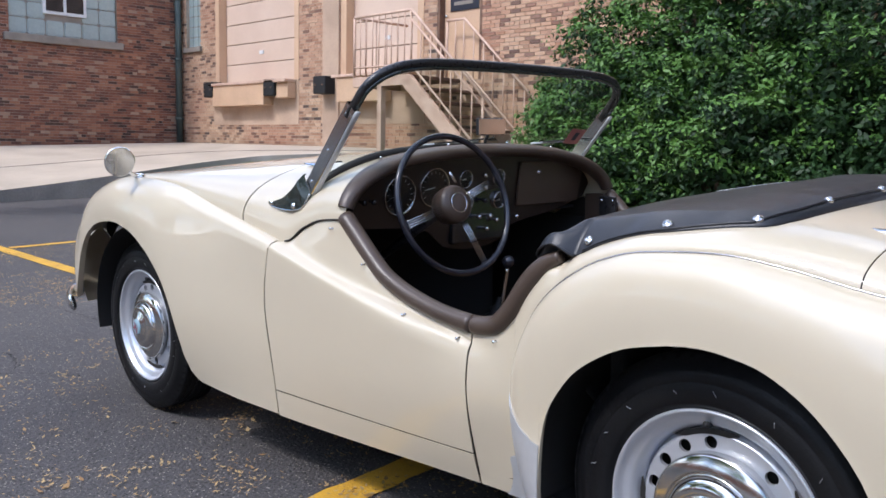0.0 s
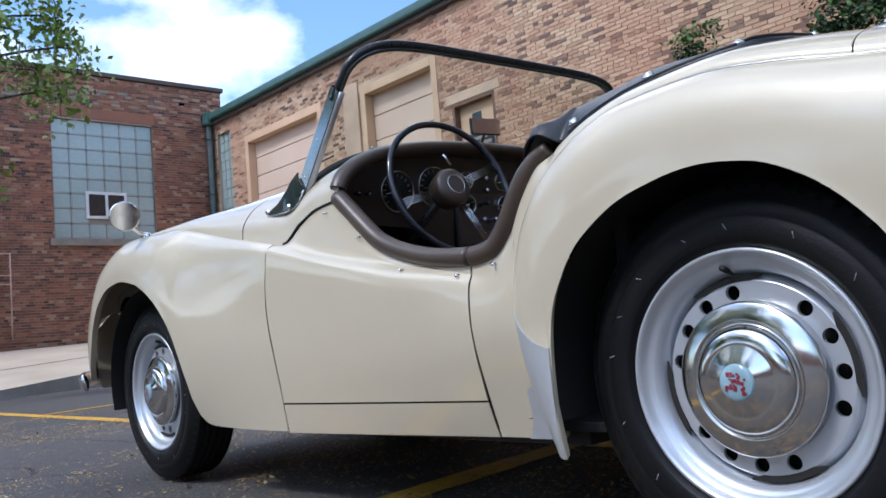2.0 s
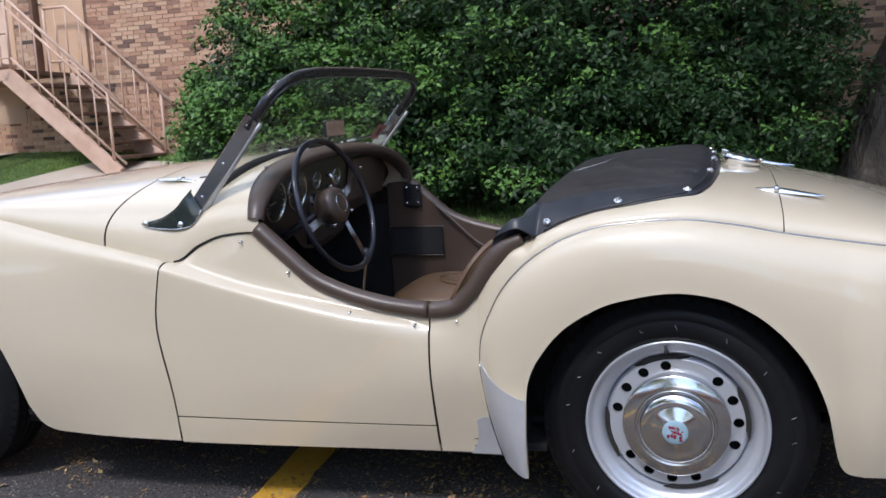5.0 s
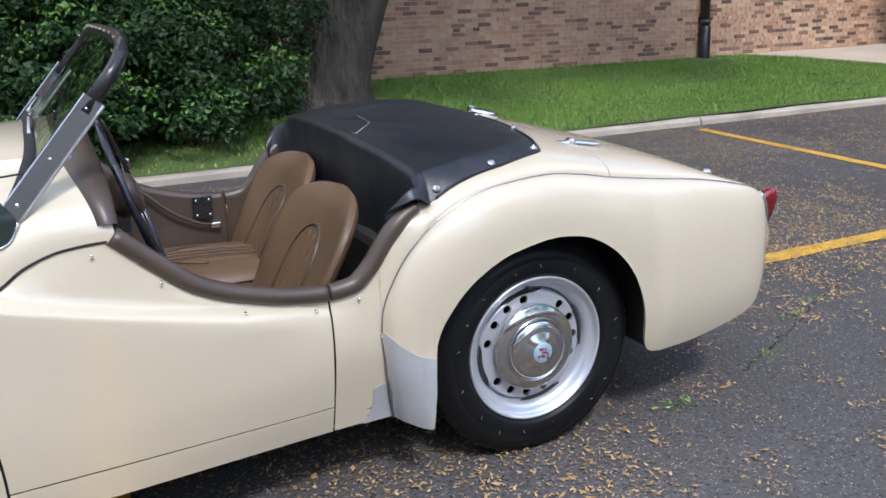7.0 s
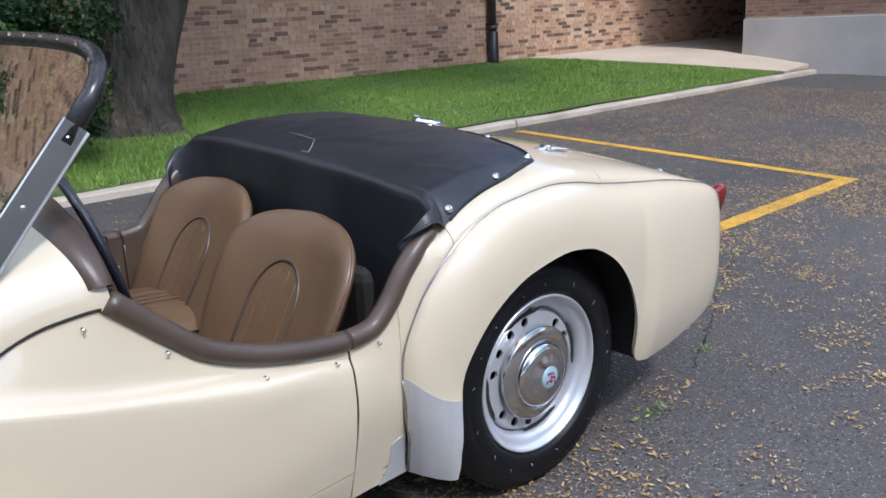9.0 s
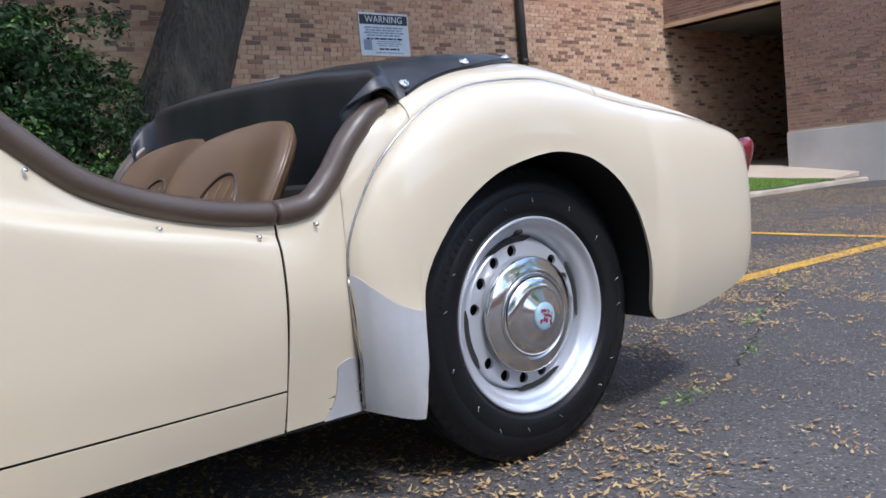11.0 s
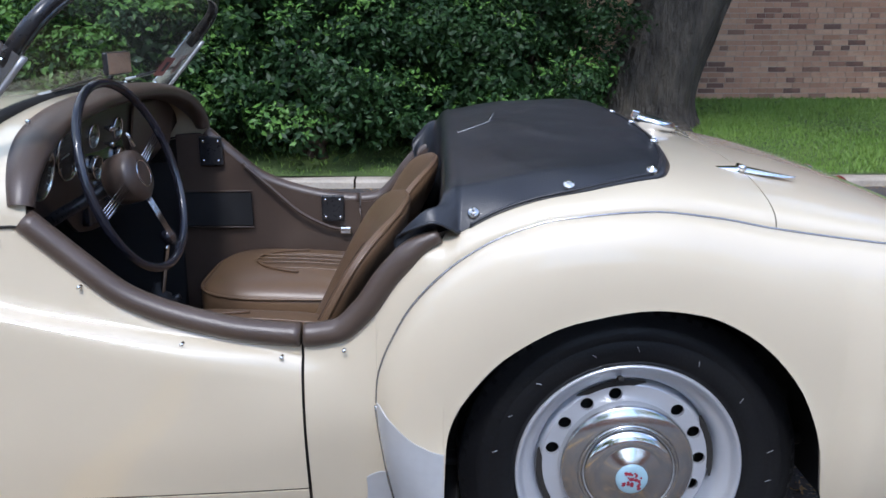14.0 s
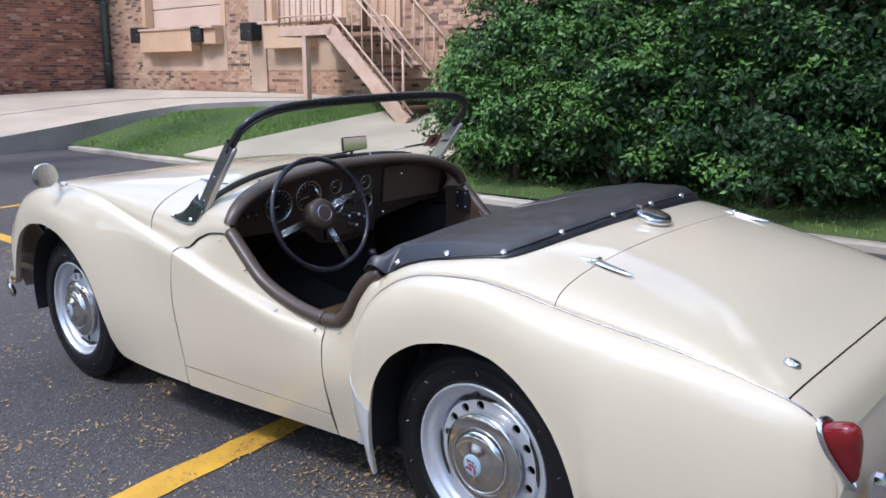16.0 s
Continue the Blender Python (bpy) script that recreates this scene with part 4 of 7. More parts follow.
xs = np.linspace(-2.70, -1.5, 40)
P = np.zeros((40, 61, 3))
for i, x in enumerate(xs):
    for j, a in enumerate(np.linspace(-1, 1, 61)):
        w = math.sin(a * math.pi / 2) * 0.6
        xx = x + bonnet_line(w) * fade(x) - (0.0035 if i == 39 else 0)
        P[i, j] = (xx, w, nose_point(xx, w))
grid("bonnet", P[:, ::-1], M["cream"], car, thick=0.003)
P = np.zeros((24, 61, 3))
for i, k in enumerate(np.linspace(0, 1, 24)):
    for j, a in enumerate(np.linspace(-1, 1, 61)):
        w = math.sin(a * math.pi / 2) * 0.6
        x0 = -1.4970 + bonnet_line(w)
        xx = x0 + (-1.062 + 0.034 * (w / 0.6) ** 4 - x0) * k
        w *= 1 - 0.0183 * max(0.0, min(1.0, (xx + 1.29) / 0.1))
        P[i, j] = (xx, w, nose_point(xx, w))
grid("scuttle", P[:, ::-1], M["cream"], car, thick=0.003)
# front apron below the bonnet, mostly hidden by the wings
P = np.array([[(-2.70 - 0.05 * math.sin(k * math.pi), w, nose_point(-2.70, w) * (1 - k) + 0.33 * k) for w in np.linspace(-0.6, 0.6, 25)] for k in np.linspace(0, 1, 10)])
grid("front_panel", P, M["cream"], car, thick=0.003)

# dark sheets that put shade behind the shut lines, then floor and wheel wells
for sg, sname in SIDES:
    xs = np.linspace(-1.295, -0.47, 40)
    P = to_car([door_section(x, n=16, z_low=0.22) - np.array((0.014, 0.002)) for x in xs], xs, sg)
    grid("inner_skin", P, M["gap"], car, "dark sheet as shade behind the shut lines", thick=0.002)
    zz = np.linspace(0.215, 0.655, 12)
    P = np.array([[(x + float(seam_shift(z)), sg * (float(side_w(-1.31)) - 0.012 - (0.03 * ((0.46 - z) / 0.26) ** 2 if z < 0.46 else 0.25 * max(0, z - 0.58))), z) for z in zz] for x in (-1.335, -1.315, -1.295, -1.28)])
    grid("inner_skin", P if sg < 0 else P[:, ::-1], M["gap"], car, "dark sheet as shade behind the shut lines", thick=0.002)
    for cx, arch, top in ((AXLE_F, arch_f, wing_top), (AXLE_R, arch_r, seam_r)):
        a = np.linspace(-0.25, math.pi + 0.25, 26)
        P = np.array([[(cx + 0.383 * math.cos(t), sg * w, 0.33 + 0.345 * math.sin(t)) for w in (0.36, 0.46, 0.55, 0.612)] for t in a])
        grid("wheel_well", P, M["black"], car, "dark wheel arch liner", thick=0.002)
        P = np.array([[(cx + r * math.cos(t), sg * 0.36, 0.33 + 0.9 * r * math.sin(t)) for r in (0.02, 0.2, 0.40)] for t in a])
        grid("wheel_well", P, M["black"], car, "dark wheel arch liner", thick=0.002)
part("floor_pan", box_bm((-2.5, -0.53, 0.185), (-0.36, 0.53, 0.215), 0.005), M["black"], car, "black underside")
part("front_chassis", box_bm((-2.6, -0.34, 0.215), (-1.55, 0.34, 0.60), 0.03), M["black"], car, "dark engine bay")
part("rear_chassis", box_bm((-0.36, -0.35, 0.30), (0.74, 0.35, 0.62), 0.03), M["black"], car, "dark boot floor")


# ---------------------------------------------------------------- wheels
def make_wheel():
    """A steel disc wheel with fourteen cooling holes, tyre and hub cap; its face looks to -y."""
    wh = new("wheel")
    wh.parent = car
    tagged(wh, "silver steel disc wheel with chrome hub cap")
    R = WHEEL_R
    hw = 0.078
    prof = [(0.206, 0.044), (0.2125, 0.058), (0.2150, 0.068), (0.225, 0.078), (0.227, 0.0795), (0.240, 0.0805), (0.262, 0.081), (0.264, 0.0795), (0.268, 0.0795), (0.270, 0.0800), (0.289, 0.0755), (0.291, 0.0735), (0.296, 0.071), (0.305, 0.062)]
    tread = []
    for k in range(5):
        y = 0.056 - k * 0.028
        tread += [(R - 0.001, y), (R, y - 0.004), (R, y - 0.022), (R - 0.001, y - 0.024), (R - 0.008, y - 0.0245), (R - 0.008, y - 0.0275)]
    full = [(r, -y) for r, y in prof] + [(0.314, -0.0585)] + [(r, -y) for r, y in tread] + [(0.305, 0.062), (0.262, 0.081), (0.215, 0.06), (0.206, 0.05)]
    tyre = lathe("tyre", full, M["rubber"], wh, "black radial tyre", sides=96)
    # tread sipes round the shoulder
    V, F = [], []
    for k in range(64):
        a = 2 * math.pi * k / 64
        c, s = math.cos(a), math.sin(a)
        for q in (-1, 1):
            zig = 0.006 if k % 2 else -0.006
            lo = len(V)
            for r, y, da in ((R - 0.012, 0.066, 0), (R - 0.0005, 0.054, 0), (R + 0.0012, 0.032 + zig, 0), (R + 0.0012, 0.032 + zig, 0.035), (R - 0.0005, 0.054, 0.035), (R - 0.012, 0.066, 0.035)):
                V.append((r * math.cos(a + da), q * y, r * math.sin(a + da)))
            F += [(lo, lo + 1, lo + 4, lo + 5), (lo + 1, lo + 2, lo + 3, lo + 4)]
    tagged(mesh_ob("tread_block", V, F, M["rubber"], tyre), kind="stuff")
    # raised maker's ring marks on the sidewall, plain bars
    V, F = [], []
    for base, count in ((2.25, 7), (2.75, 6), (5.1, 7), (0.2, 5)):
        for k in range(count):
            a = base + 0.065 * k
            lo = len(V)
            for r, da in ((0.268, 0), (0.268, 0.04), (0.286, 0.04), (0.286, 0)):
                V.append((r * math.cos(a + da), -0.0815 + (r - 0.268) * 0.22, r * math.sin(a + da)))
            F.append((lo, lo + 1, lo + 2, lo + 3))
    tagged(mesh_ob("sidewall_mark", V, F, M["rubber"], tyre), kind="stuff")
    # pale mould whiskers on the sidewall
    rng = np.random.default_rng(21)
    for k in range(16):
        a, r = 2 * math.pi * (k + rng.uniform(-0.3, 0.3)) / 16, rng.uniform(0.238, 0.272)
        d = rng.uniform(0.006, 0.011)
        tube("mould_whisker", [(r * math.cos(a), -0.0815, r * math.sin(a)), ((r + d) * math.cos(a + 0.02), -0.0835, (r + d) * math.sin(a + 0.02))], 0.0007, M["dial_mark"], tyre, "pale rubber whisker", sides=5)
    rim = lathe("rim", [(0.213, -0.060), (0.2155, -0.066), (0.2150, -0.0715), (0.2120, -0.0740), (0.2080, -0.0725), (0.2045, -0.0665), (0.2010, -0.0600), (0.1965, -0.0565), (0.1900, -0.0545), (0.1840, -0.0510), (0.1780, -0.0430), (0.1730, -0.0300), (0.1700, -0.0120), (0.1700, 0.0), (0.185, 0.05), (0.205, 0.066)], M["wheel_silver"], wh, "silver enamelled rim", sides=96)
    # pressed disc with cooling holes: a ring cut by circles
    holes = [34 + 120 * g + 22.8 * k for g in range(3) for k in range(4)]
    hr, rr = 0.0128, 0.1432
    # strips of the ring between holes are built as polar cells with a round window in each hole's cell
    def disc_y(r):
        return float(np.interp(r, [0.02, 0.110, 0.1205, 0.1265, 0.1600, 0.1645, 0.1705], [-0.030, -0.030, -0.030, -0.036, -0.036, -0.031, -0.016]))
    V, F = [], []

    def add(r, a, y=None):
        V.append((r * math.sin(a), disc_y(r) if y is None else y, r * math.cos(a)))
        return len(V) - 1
    half = radians(7.4)
    r_in, r_out = rr - 0.0160, rr + 0.0160
    cells = sorted(holes)
    for q, hdeg in enumerate(cells):
        a0 = radians(hdeg)
        nxt = radians(cells[(q + 1) % len(cells)] + (360 if q == len(cells) - 1 else 0))
        # window cell
        m = 24
        outer, inner, wall, deep = [], [], [], []
        for k in range(m):
            t = 2 * math.pi * k / m
            ca, sa = math.cos(t), math.sin(t)
            e = max(abs(ca), abs(sa))
            outer.append(add(rr + 0.0160 * ca / e, a0 + half * sa / e))
            px, pr = hr * sa, rr + hr * ca
            inner.append(add(pr, a0 + px / rr))
            wall.append(add(pr, a0 + px / rr))
            deep.append(add(pr, a0 + px / rr, disc_y(pr) + 0.008))
        for k in range(m):
            j = (k + 1) % m
            F.append((outer[k], outer[j], inner[j], inner[k]))
            F.append((wall[k], wall[j], deep[j], deep[k]))
        # plain cell up to the next hole
        b0, b1 = a0 + half, nxt - half
        st = max(2, int((b1 - b0) / 0.05) + 1)
        aa = np.linspace(b0, b1, st)
        rs = np.linspace(r_in, r_out, 5)
        ids = [[add(r, a) for r in rs] for a in aa]
        for i in range(st - 1):
            for j in range(4):
                F.append((ids[i][j], ids[i + 1][j], ids[i + 1][j + 1], ids[i][j + 1]))
    for r0, r1 in ((r_out, 0.1705), (0.02, r_in)):
        rs = np.linspace(r0, r1, 9)
        ids = [[add(r, a) for r in rs] for a in np.linspace(0, 2 * math.pi, 97)]
        for i in range(96):
            for j in range(8):
                F.append((ids[i][j], ids[i + 1][j], ids[i + 1][j + 1], ids[i][j + 1]))
    disc = mesh_ob("disc", V, F, M["wheel_silver"], wh, "silver pressed disc with cooling holes", smooth=True)
    disc.data.polygons.foreach_set("use_smooth", np.ones(len(disc.data.polygons), dtype=bool))
    lathe("brake_drum", [(0.0, 0.0), (0.168, 0.0), (0.168, 0.05)], M["black"], wh, "dark drum behind the holes", sides=32)
    # dark plates as shade where the disc is dished away from the rim
    for g in range(4):
        aa = np.linspace(radians(90 * g - 43), radians(90 * g + 3), 14)
        P = np.array([[(r * math.sin(t), -0.0372, r * math.cos(t)) for r in np.linspace(0.1685 - 0.0090 * max(0.06, min(1, 2.2 * math.sin(math.pi * k / 13))), 0.1712, 3)] for k, t in enumerate(aa)])
        grid("slot", P, M["gap"], wh, "dark plate as shade of a slot at the rim", thick=0.001)
    PROUD = 0.018
    section = [(0.1268, -0.036), (0.1275, -0.040), (0.1262, -0.0432), (0.1235, -0.0446), (0.1120, -0.0485), (0.0990, -0.0525), (0.0972, -0.0528), (0.0958, -0.0515), (0.0940, -0.0500), (0.0915, -0.0500), (0.0900, -0.0515), (0.0890, -0.0545), (0.0872, -0.0590), (0.0840, -0.0632), (0.0795, -0.0665), (0.0740, -0.0692), (0.0680, -0.0710), (0.0625, -0.0718), (0.0605, -0.0720), (0.0592, -0.0716), (0.0575, -0.0722), (0.0450, -0.0770), (0.0330, -0.0815), (0.0280, -0.0830)]
    cap = lathe("hub_cap", [(0.112, -0.028), (0.120, -0.040), (0.1258, -0.050)] + [(r, y - PROUD) for r, y in section], M["steel"], wh, "polished stepped hub cap", sides=96)
    badge = lathe("badge", [(r, y - PROUD + 0.002) for r, y in ((0.0300, -0.0835), (0.0300, -0.0865), (0.0270, -0.0885), (0.018, -0.0902), (0.008, -0.0910), (0.0, -0.0912))], M["badge_blue"], cap, "pale blue enamel badge with a red shape", sides=40)
    rng = np.random.default_rng(3)
    for k in range(24):
        cx, cz = rng.uniform(-0.0165, 0.0165, 2)
        r0 = rng.uniform(0.0018, 0.0042)
        ring = [(cx + r0 * math.sin(a) * rng.uniform(0.7, 1.4), cz + r0 * math.cos(a) * rng.uniform(0.7, 1.4)) for a in np.linspace(0, 2 * math.pi, 9, endpoint=False)]
        V = [(x, -0.0902 - PROUD + 4.6 * (x * x + z * z) - 0.00005 * k, z) for x, z in ring]
        mesh_ob("badge_mark", V, [tuple(range(9))[::-1]], M["badge_red"], cap, "dark red enamel patch")
    valve = tube("valve_stem", [(-0.046, -0.030, 0.172), (-0.046, -0.052, 0.176), (-0.046, -0.066, 0.180)], 0.0058, M["matt_black"], wh, "black rubber valve stem", sides=8)
    return wh


wheel = make_wheel()
HUB_Z = WHEEL_R * WHEEL_SCALE
wheel.matrix_basis = pose(AXLE_R, -0.515, HUB_Z, 0, 8, 0) @ Matrix.Scale(WHEEL_SCALE, 4)
for x, sg, turn in ((AXLE_F, -1, 20), (AXLE_R, 1, 100), (AXLE_F, 1, 200)):
    copy_thing(wheel, pose(x, sg * (0.535 if x == AXLE_F else 0.515), HUB_Z, 0, 0, 0 if sg < 0 else 180) @ pose(0, 0, 0, 0, turn, 0) @ Matrix.Scale(WHEEL_SCALE, 4))


# ---------------------------------------------------------------- cockpit trim
def trim_path(x0, x1, n, sg, dw=0.0, dz=0.016):
    return np.array([(x, sg * (0.584 + dw), float(door_top(x)) + dz) for x in np.linspace(x0, x1, n)])


for sg, sname in SIDES:
    d = tube("door_trim_roll", trim_path(-1.034, DOOR_R - 0.003, 40, sg), 0.0215, M["trim"], car, "padded brown leathercloth roll", sides=16, flat=1.05, up=(0, 1, 0))
    p = trim_path(DOOR_R + 0.003, -0.335, 40, sg)
    tube("quarter_trim_roll", p, np.interp(np.linspace(0, 1, len(p)), [0, 0.75, 1], [0.0215, 0.023, 0.013]), M["trim"], car, "padded brown leathercloth roll", sides=16, up=(0, 1, 0))
    # turn buttons for the side curtains
    for x in (-1.079, -0.949, -0.778, -0.611, -0.502):
        zc, zt = float(crease(x)), float(door_top(x))
        z = zt - 0.022
        w = float(np.interp(z, *(lambda q: (q[:, 1], q[:, 0]))(door_section(x))))
        stud = lathe("turn_button", [(0.0, -0.002), (0.0036, -0.002), (0.0036, 0.0015), (0.0018, 0.003), (0.0018, 0.007), (0.0038, 0.0078), (0.0038, 0.0102), (0.0, 0.011)], M["chrome"], car, "small chrome turn button", sides=12)
        stud.matrix_basis = pose(x, sg * w, z, 0, 0, 180 if sg < 0 else 0)
    # inner door casing
    xs = np.linspace(-1.118, DOOR_R, 30)
    P = np.array([[(x, sg * 0.562, z) for z in np.linspace(0.24, float(door_top(x)) + 0.012, 8)] for x in xs])
    casing = grid("door_casing", P, M["trim"], car, "brown leathercloth inner door panel", thick=0.006)
    P = np.array([[(x, sg * 0.562, z) for z in np.linspace(0.24, 0.70, 4)] for x in (-1.50, -1.3, -1.122)])
    grid("kick_panel", P, M["carpet"], car, "black carpeted kick panel", thick=0.006)
    xs = np.linspace(DOOR_R + 0.004, -0.30, 16)
    P = np.array([[(x, sg * 0.560, z) for z in np.linspace(0.24 if x < -0.40 else 0.655, float(door_top(x)) + 0.014, 8)] for x in xs])
    grid("quarter_casing", P, M["trim"], car, "brown leathercloth quarter trim", thick=0.006)
    tube("casing_piping", [(DOOR_R + 0.002, sg * 0.553, z) for z in np.linspace(0.30, 0.56, 10)], 0.004, M["trim"], car, sides=8)
    # black side curtain brackets, each with four screws
    for x, z, h in ((-1.012, 0.738 if sg > 0 else 0.66, 0.088), (-0.655, 0.540 + 0.022 * (sg > 0), 0.080)):
        b = part("curtain_bracket", box_bm((x - 0.034, -0.006, z - h / 2), (x + 0.034, 0.006, z + h / 2), 0.004), M["blackpaint"], car, "black steel side curtain bracket")
        b.location = (0, sg * 0.550, 0)
        for dx in (-0.022, 0.022):
            for dz in (-0.33, 0.33):
                k = lathe("screw", [(0.0, 0.0), (0.005, 0.0), (0.0042, 0.0025), (0.0, 0.0032)], M["chrome"], b, sides=10)
                k.matrix_basis = pose(x + dx, -sg * 0.006, z + dz * h, 0, 0, 180 if sg > 0 else 0)
    # check strap and pull
    if sg > 0:
        tube("door_pull", smooth_line([(-0.92, sg * 0.545, 0.700), (-0.84, sg * 0.538, 0.63), (-0.76, sg * 0.538, 0.557), (-0.68, sg * 0.540, 0.512), (-0.625, sg * 0.548, 0.495)], 24), 0.0055, M["trim"], car, "brown cord door pull", sides=8)
        part("pull_anchor", box_bm((-0.635, sg * 0.545 - 0.006, 0.483), (-0.60, sg * 0.545 + 0.006, 0.505), 0.004), M["chrome"], car, "chrome anchor of the door pull")
    # open map pocket in the casing
    part("door_pocket", box_bm((-1.11, sg * 0.5535 - 0.004, 0.508), (-0.90, sg * 0.5535 + 0.004, 0.612), 0.003), M["carpet"], car, "black lined door pocket")
    tube("pocket_piping", [(-1.115, sg * 0.549, 0.504), (-0.896, sg * 0.549, 0.504), (-0.896, sg * 0.549, 0.616), (-1.115, sg * 0.549, 0.616)], 0.003, M["trim"], car, sides=6, closed=True)

# floor, tunnel, bulkheads
part("cockpit_carpet", box_bm((-1.9, -0.555, 0.216), (-0.30, 0.555, 0.236), 0.004), M["carpet"], car, "black carpet")
P = np.array([[(x, 0.115 * math.cos(a) * (1 + 0.25 * max(0, (-x - 1.1))), 0.236 + 0.17 * math.sin(a) ** 0.6 * (1 + 0.9 * max(0, -x - 1.15))) for a in np.linspace(0, math.pi, 18)] for x in np.linspace(-1.5, -0.35, 24)])
grid("gearbox_tunnel", P, M["carpet"], car, "black carpeted gearbox tunnel", thick=0.004)
part("bulkhead", box_bm((-1.56, -0.50, 0.236), (-1.50, 0.50, 0.72), 0.01), M["carpet"], car, "black bulkhead")
part("rear_bulkhead", box_bm((-0.245, -0.54, 0.236), (-0.21, 0.54, 0.80), 0.01), M["carpet"], car, "black rear bulkhead")


# ---------------------------------------------------------------- dashboard
def arch_line(x, top, n=61, drop=0.0):
    """The cowl's outline at the dash, from the left side to the right."""
    out = []
    for a in np.linspace(-1, 1, n):
        w = math.sin(a * math.pi / 2) * 0.592
        r = abs(w) / 0.600
        out.append((x, w, 0.785 + (top - 0.785) * (1 - r ** 2.4) ** (1 / 2.4) - drop))
    return np.array(out)


L = arch_line(-1.075, 0.962)
L[:, 0] += 0.036 * (np.abs(L[:, 1]) / 0.592) ** 4
L[:, 2] -= 0.012 * (np.abs(L[:, 1]) / 0.592) ** 8
T = np.gradient(L, axis=0)
T /= np.linalg.norm(T, axis=1)[:, None]
Nn = np.cross(np.array((1.0, 0, 0)), T)
ang = np.linspace(0, 2 * np.pi, 18, endpoint=False)
half = 0.046 - 0.024 * (np.abs(L[:, 1]) / 0.592) ** 5
P = L[:, None] + np.array((1.0, 0, 0)) * (half[:, None] * np.cos(ang)[None])[..., None] + Nn[:, None] * (0.021 * np.sin(ang) + 0.004)[None, :, None] * np.array((1, 1, 1)) - Nn[:, None] * 0.018
grid("dash_roll", P, M["trim"], car, "padded brown leathercloth dash roll", close_v=True)
low = pchip([(-0.60, 0.775), (-0.56, 0.745), (-0.40, 0.735), (-0.20, 0.715), (-0.12, 0.655), (0.0, 0.640), (0.12, 0.655), (0.18, 0.700), (0.40, 0.735), (0.56, 0.775), (0.60, 0.79)])
P = np.zeros((61, 10, 3))
for i, (x, y, z) in enumerate(arch_line(-1.118, 0.945) * (1, 0.975, 1)):
    for j, k in enumerate(np.linspace(0, 1, 10)):
        P[i, j] = (x - 0.035 * k - 0.02 * (abs(y) / 0.6) ** 4 * 0, y, z + (min(float(low(y)), z - 0.004) - z) * k)
grid("dash_face", P, M["dash"], car, "dark brown leathercloth dashboard face", thick=0.01)
part("dash_shelf", box_bm((-1.50, -0.55, 0.735), (-1.16, 0.55, 0.745)), M["carpet"], car, "black underside of the dash")
# central switch panel
part("switch_panel", box_bm((-1.165, -0.105, 0.66), (-1.122, 0.150, 0.905), 0.010), M["dial"], car, "black central instrument panel")


def gauge(y, z, r, x=-1.122, marks=11):
    g = lathe("gauge", [(0.0, 0.004), (r * 0.94, 0.004), (r * 0.955, 0.009), (r, 0.0105), (r * 1.02, 0.007), (r * 1.03, 0.0)], M["chrome"], car, "chrome rimmed black gauge", sides=40, axis="x")
    g.matrix_basis = pose(x, y, z, 0, 8, 0)
    lathe("gauge_face", [(0.0, 0.0052), (r * 0.945, 0.0052)], M["dial"], g, sides=32, axis="x")
    V, F = [], []
    for k in range(marks):
        a = radians(-130 + 260 * k / (marks - 1))
        lo = len(V)
        for rr, da in ((0.70, -0.02), (0.70, 0.02), (0.84, 0.02), (0.84, -0.02)):
            V.append((0.0058, -r * rr * math.sin(a + da) * -1, r * rr * math.cos(a + da)))
        F.append((lo, lo + 1, lo + 2, lo + 3))
    tagged(mesh_ob("gauge_mark", V, F, M["dial_mark"], g), kind="stuff")
    a = radians(-100)
    tube("needle", [(0.0075, 0, 0), (0.0075, r * 0.7 * math.sin(a), r * 0.7 * math.cos(a))], [0.0016, 0.0006], M["white"], g, sides=5)
    lathe("gauge_glass", [(0.0, 0.0100), (r * 0.95, 0.0088)], M["screen_glass"], g, sides=32, axis="x").visible_shadow = False
    return g


gauge(-0.318, 0.825, 0.058, x=-1.128, marks=13)
gauge(-0.183, 0.842, 0.058, x=-1.126, marks=13)
for y, z in ((-0.055, 0.862), (0.095, 0.862), (-0.052, 0.790), (0.098, 0.790)):
    gauge(y, z, 0.027, x=-1.1215, marks=5)
for y, z in ((0.02, 0.872), (0.02, 0.835), (-0.005, 0.745), (0.045, 0.745), (0.02, 0.795), (0.075, 0.730), (-0.465, 0.815), (-0.430, 0.815), (0.172, 0.735), (0.03, 0.705)):
    k = lathe("knob", [(0.0, 0.026), (0.006, 0.025), (0.0085, 0.020), (0.0065, 0.014), (0.004, 0.010), (0.004, 0.0)], M["chrome"] if y > -0.1 and z != 0.795 else M["bakelite"], car, "small dash knob", sides=14, axis="x")
    k.matrix_basis = pose(-1.1225, y, z, 0, 8, 0)
# glove box lid
P = np.array([[(-1.112 - 0.02 * k, y, (0.905 - 0.05 * max(0, (y - 0.38) / 0.15) ** 2) * (1 - k) + 0.765 * k) for k in np.linspace(0, 1, 6)] for y in np.linspace(0.195, 0.52, 16)])
lid = grid("glove_box_lid", P, M["trim"], car, "brown leathercloth glove box lid", thick=0.008)
edge = np.vstack([P[:, 0], P[-1, 1:], P[::-1, -1][1:], P[0, ::-1][1:-1]]) + np.array((0.004, 0, 0))
tube("lid_piping", edge, 0.003, M["trim"], lid, sides=6, closed=True)
lathe("lid_lock", [(0.0, 0.012), (0.007, 0.011), (0.008, 0.0)], M["chrome"], lid, sides=14, axis="x", at=(-1.112, 0.285, 0.872))
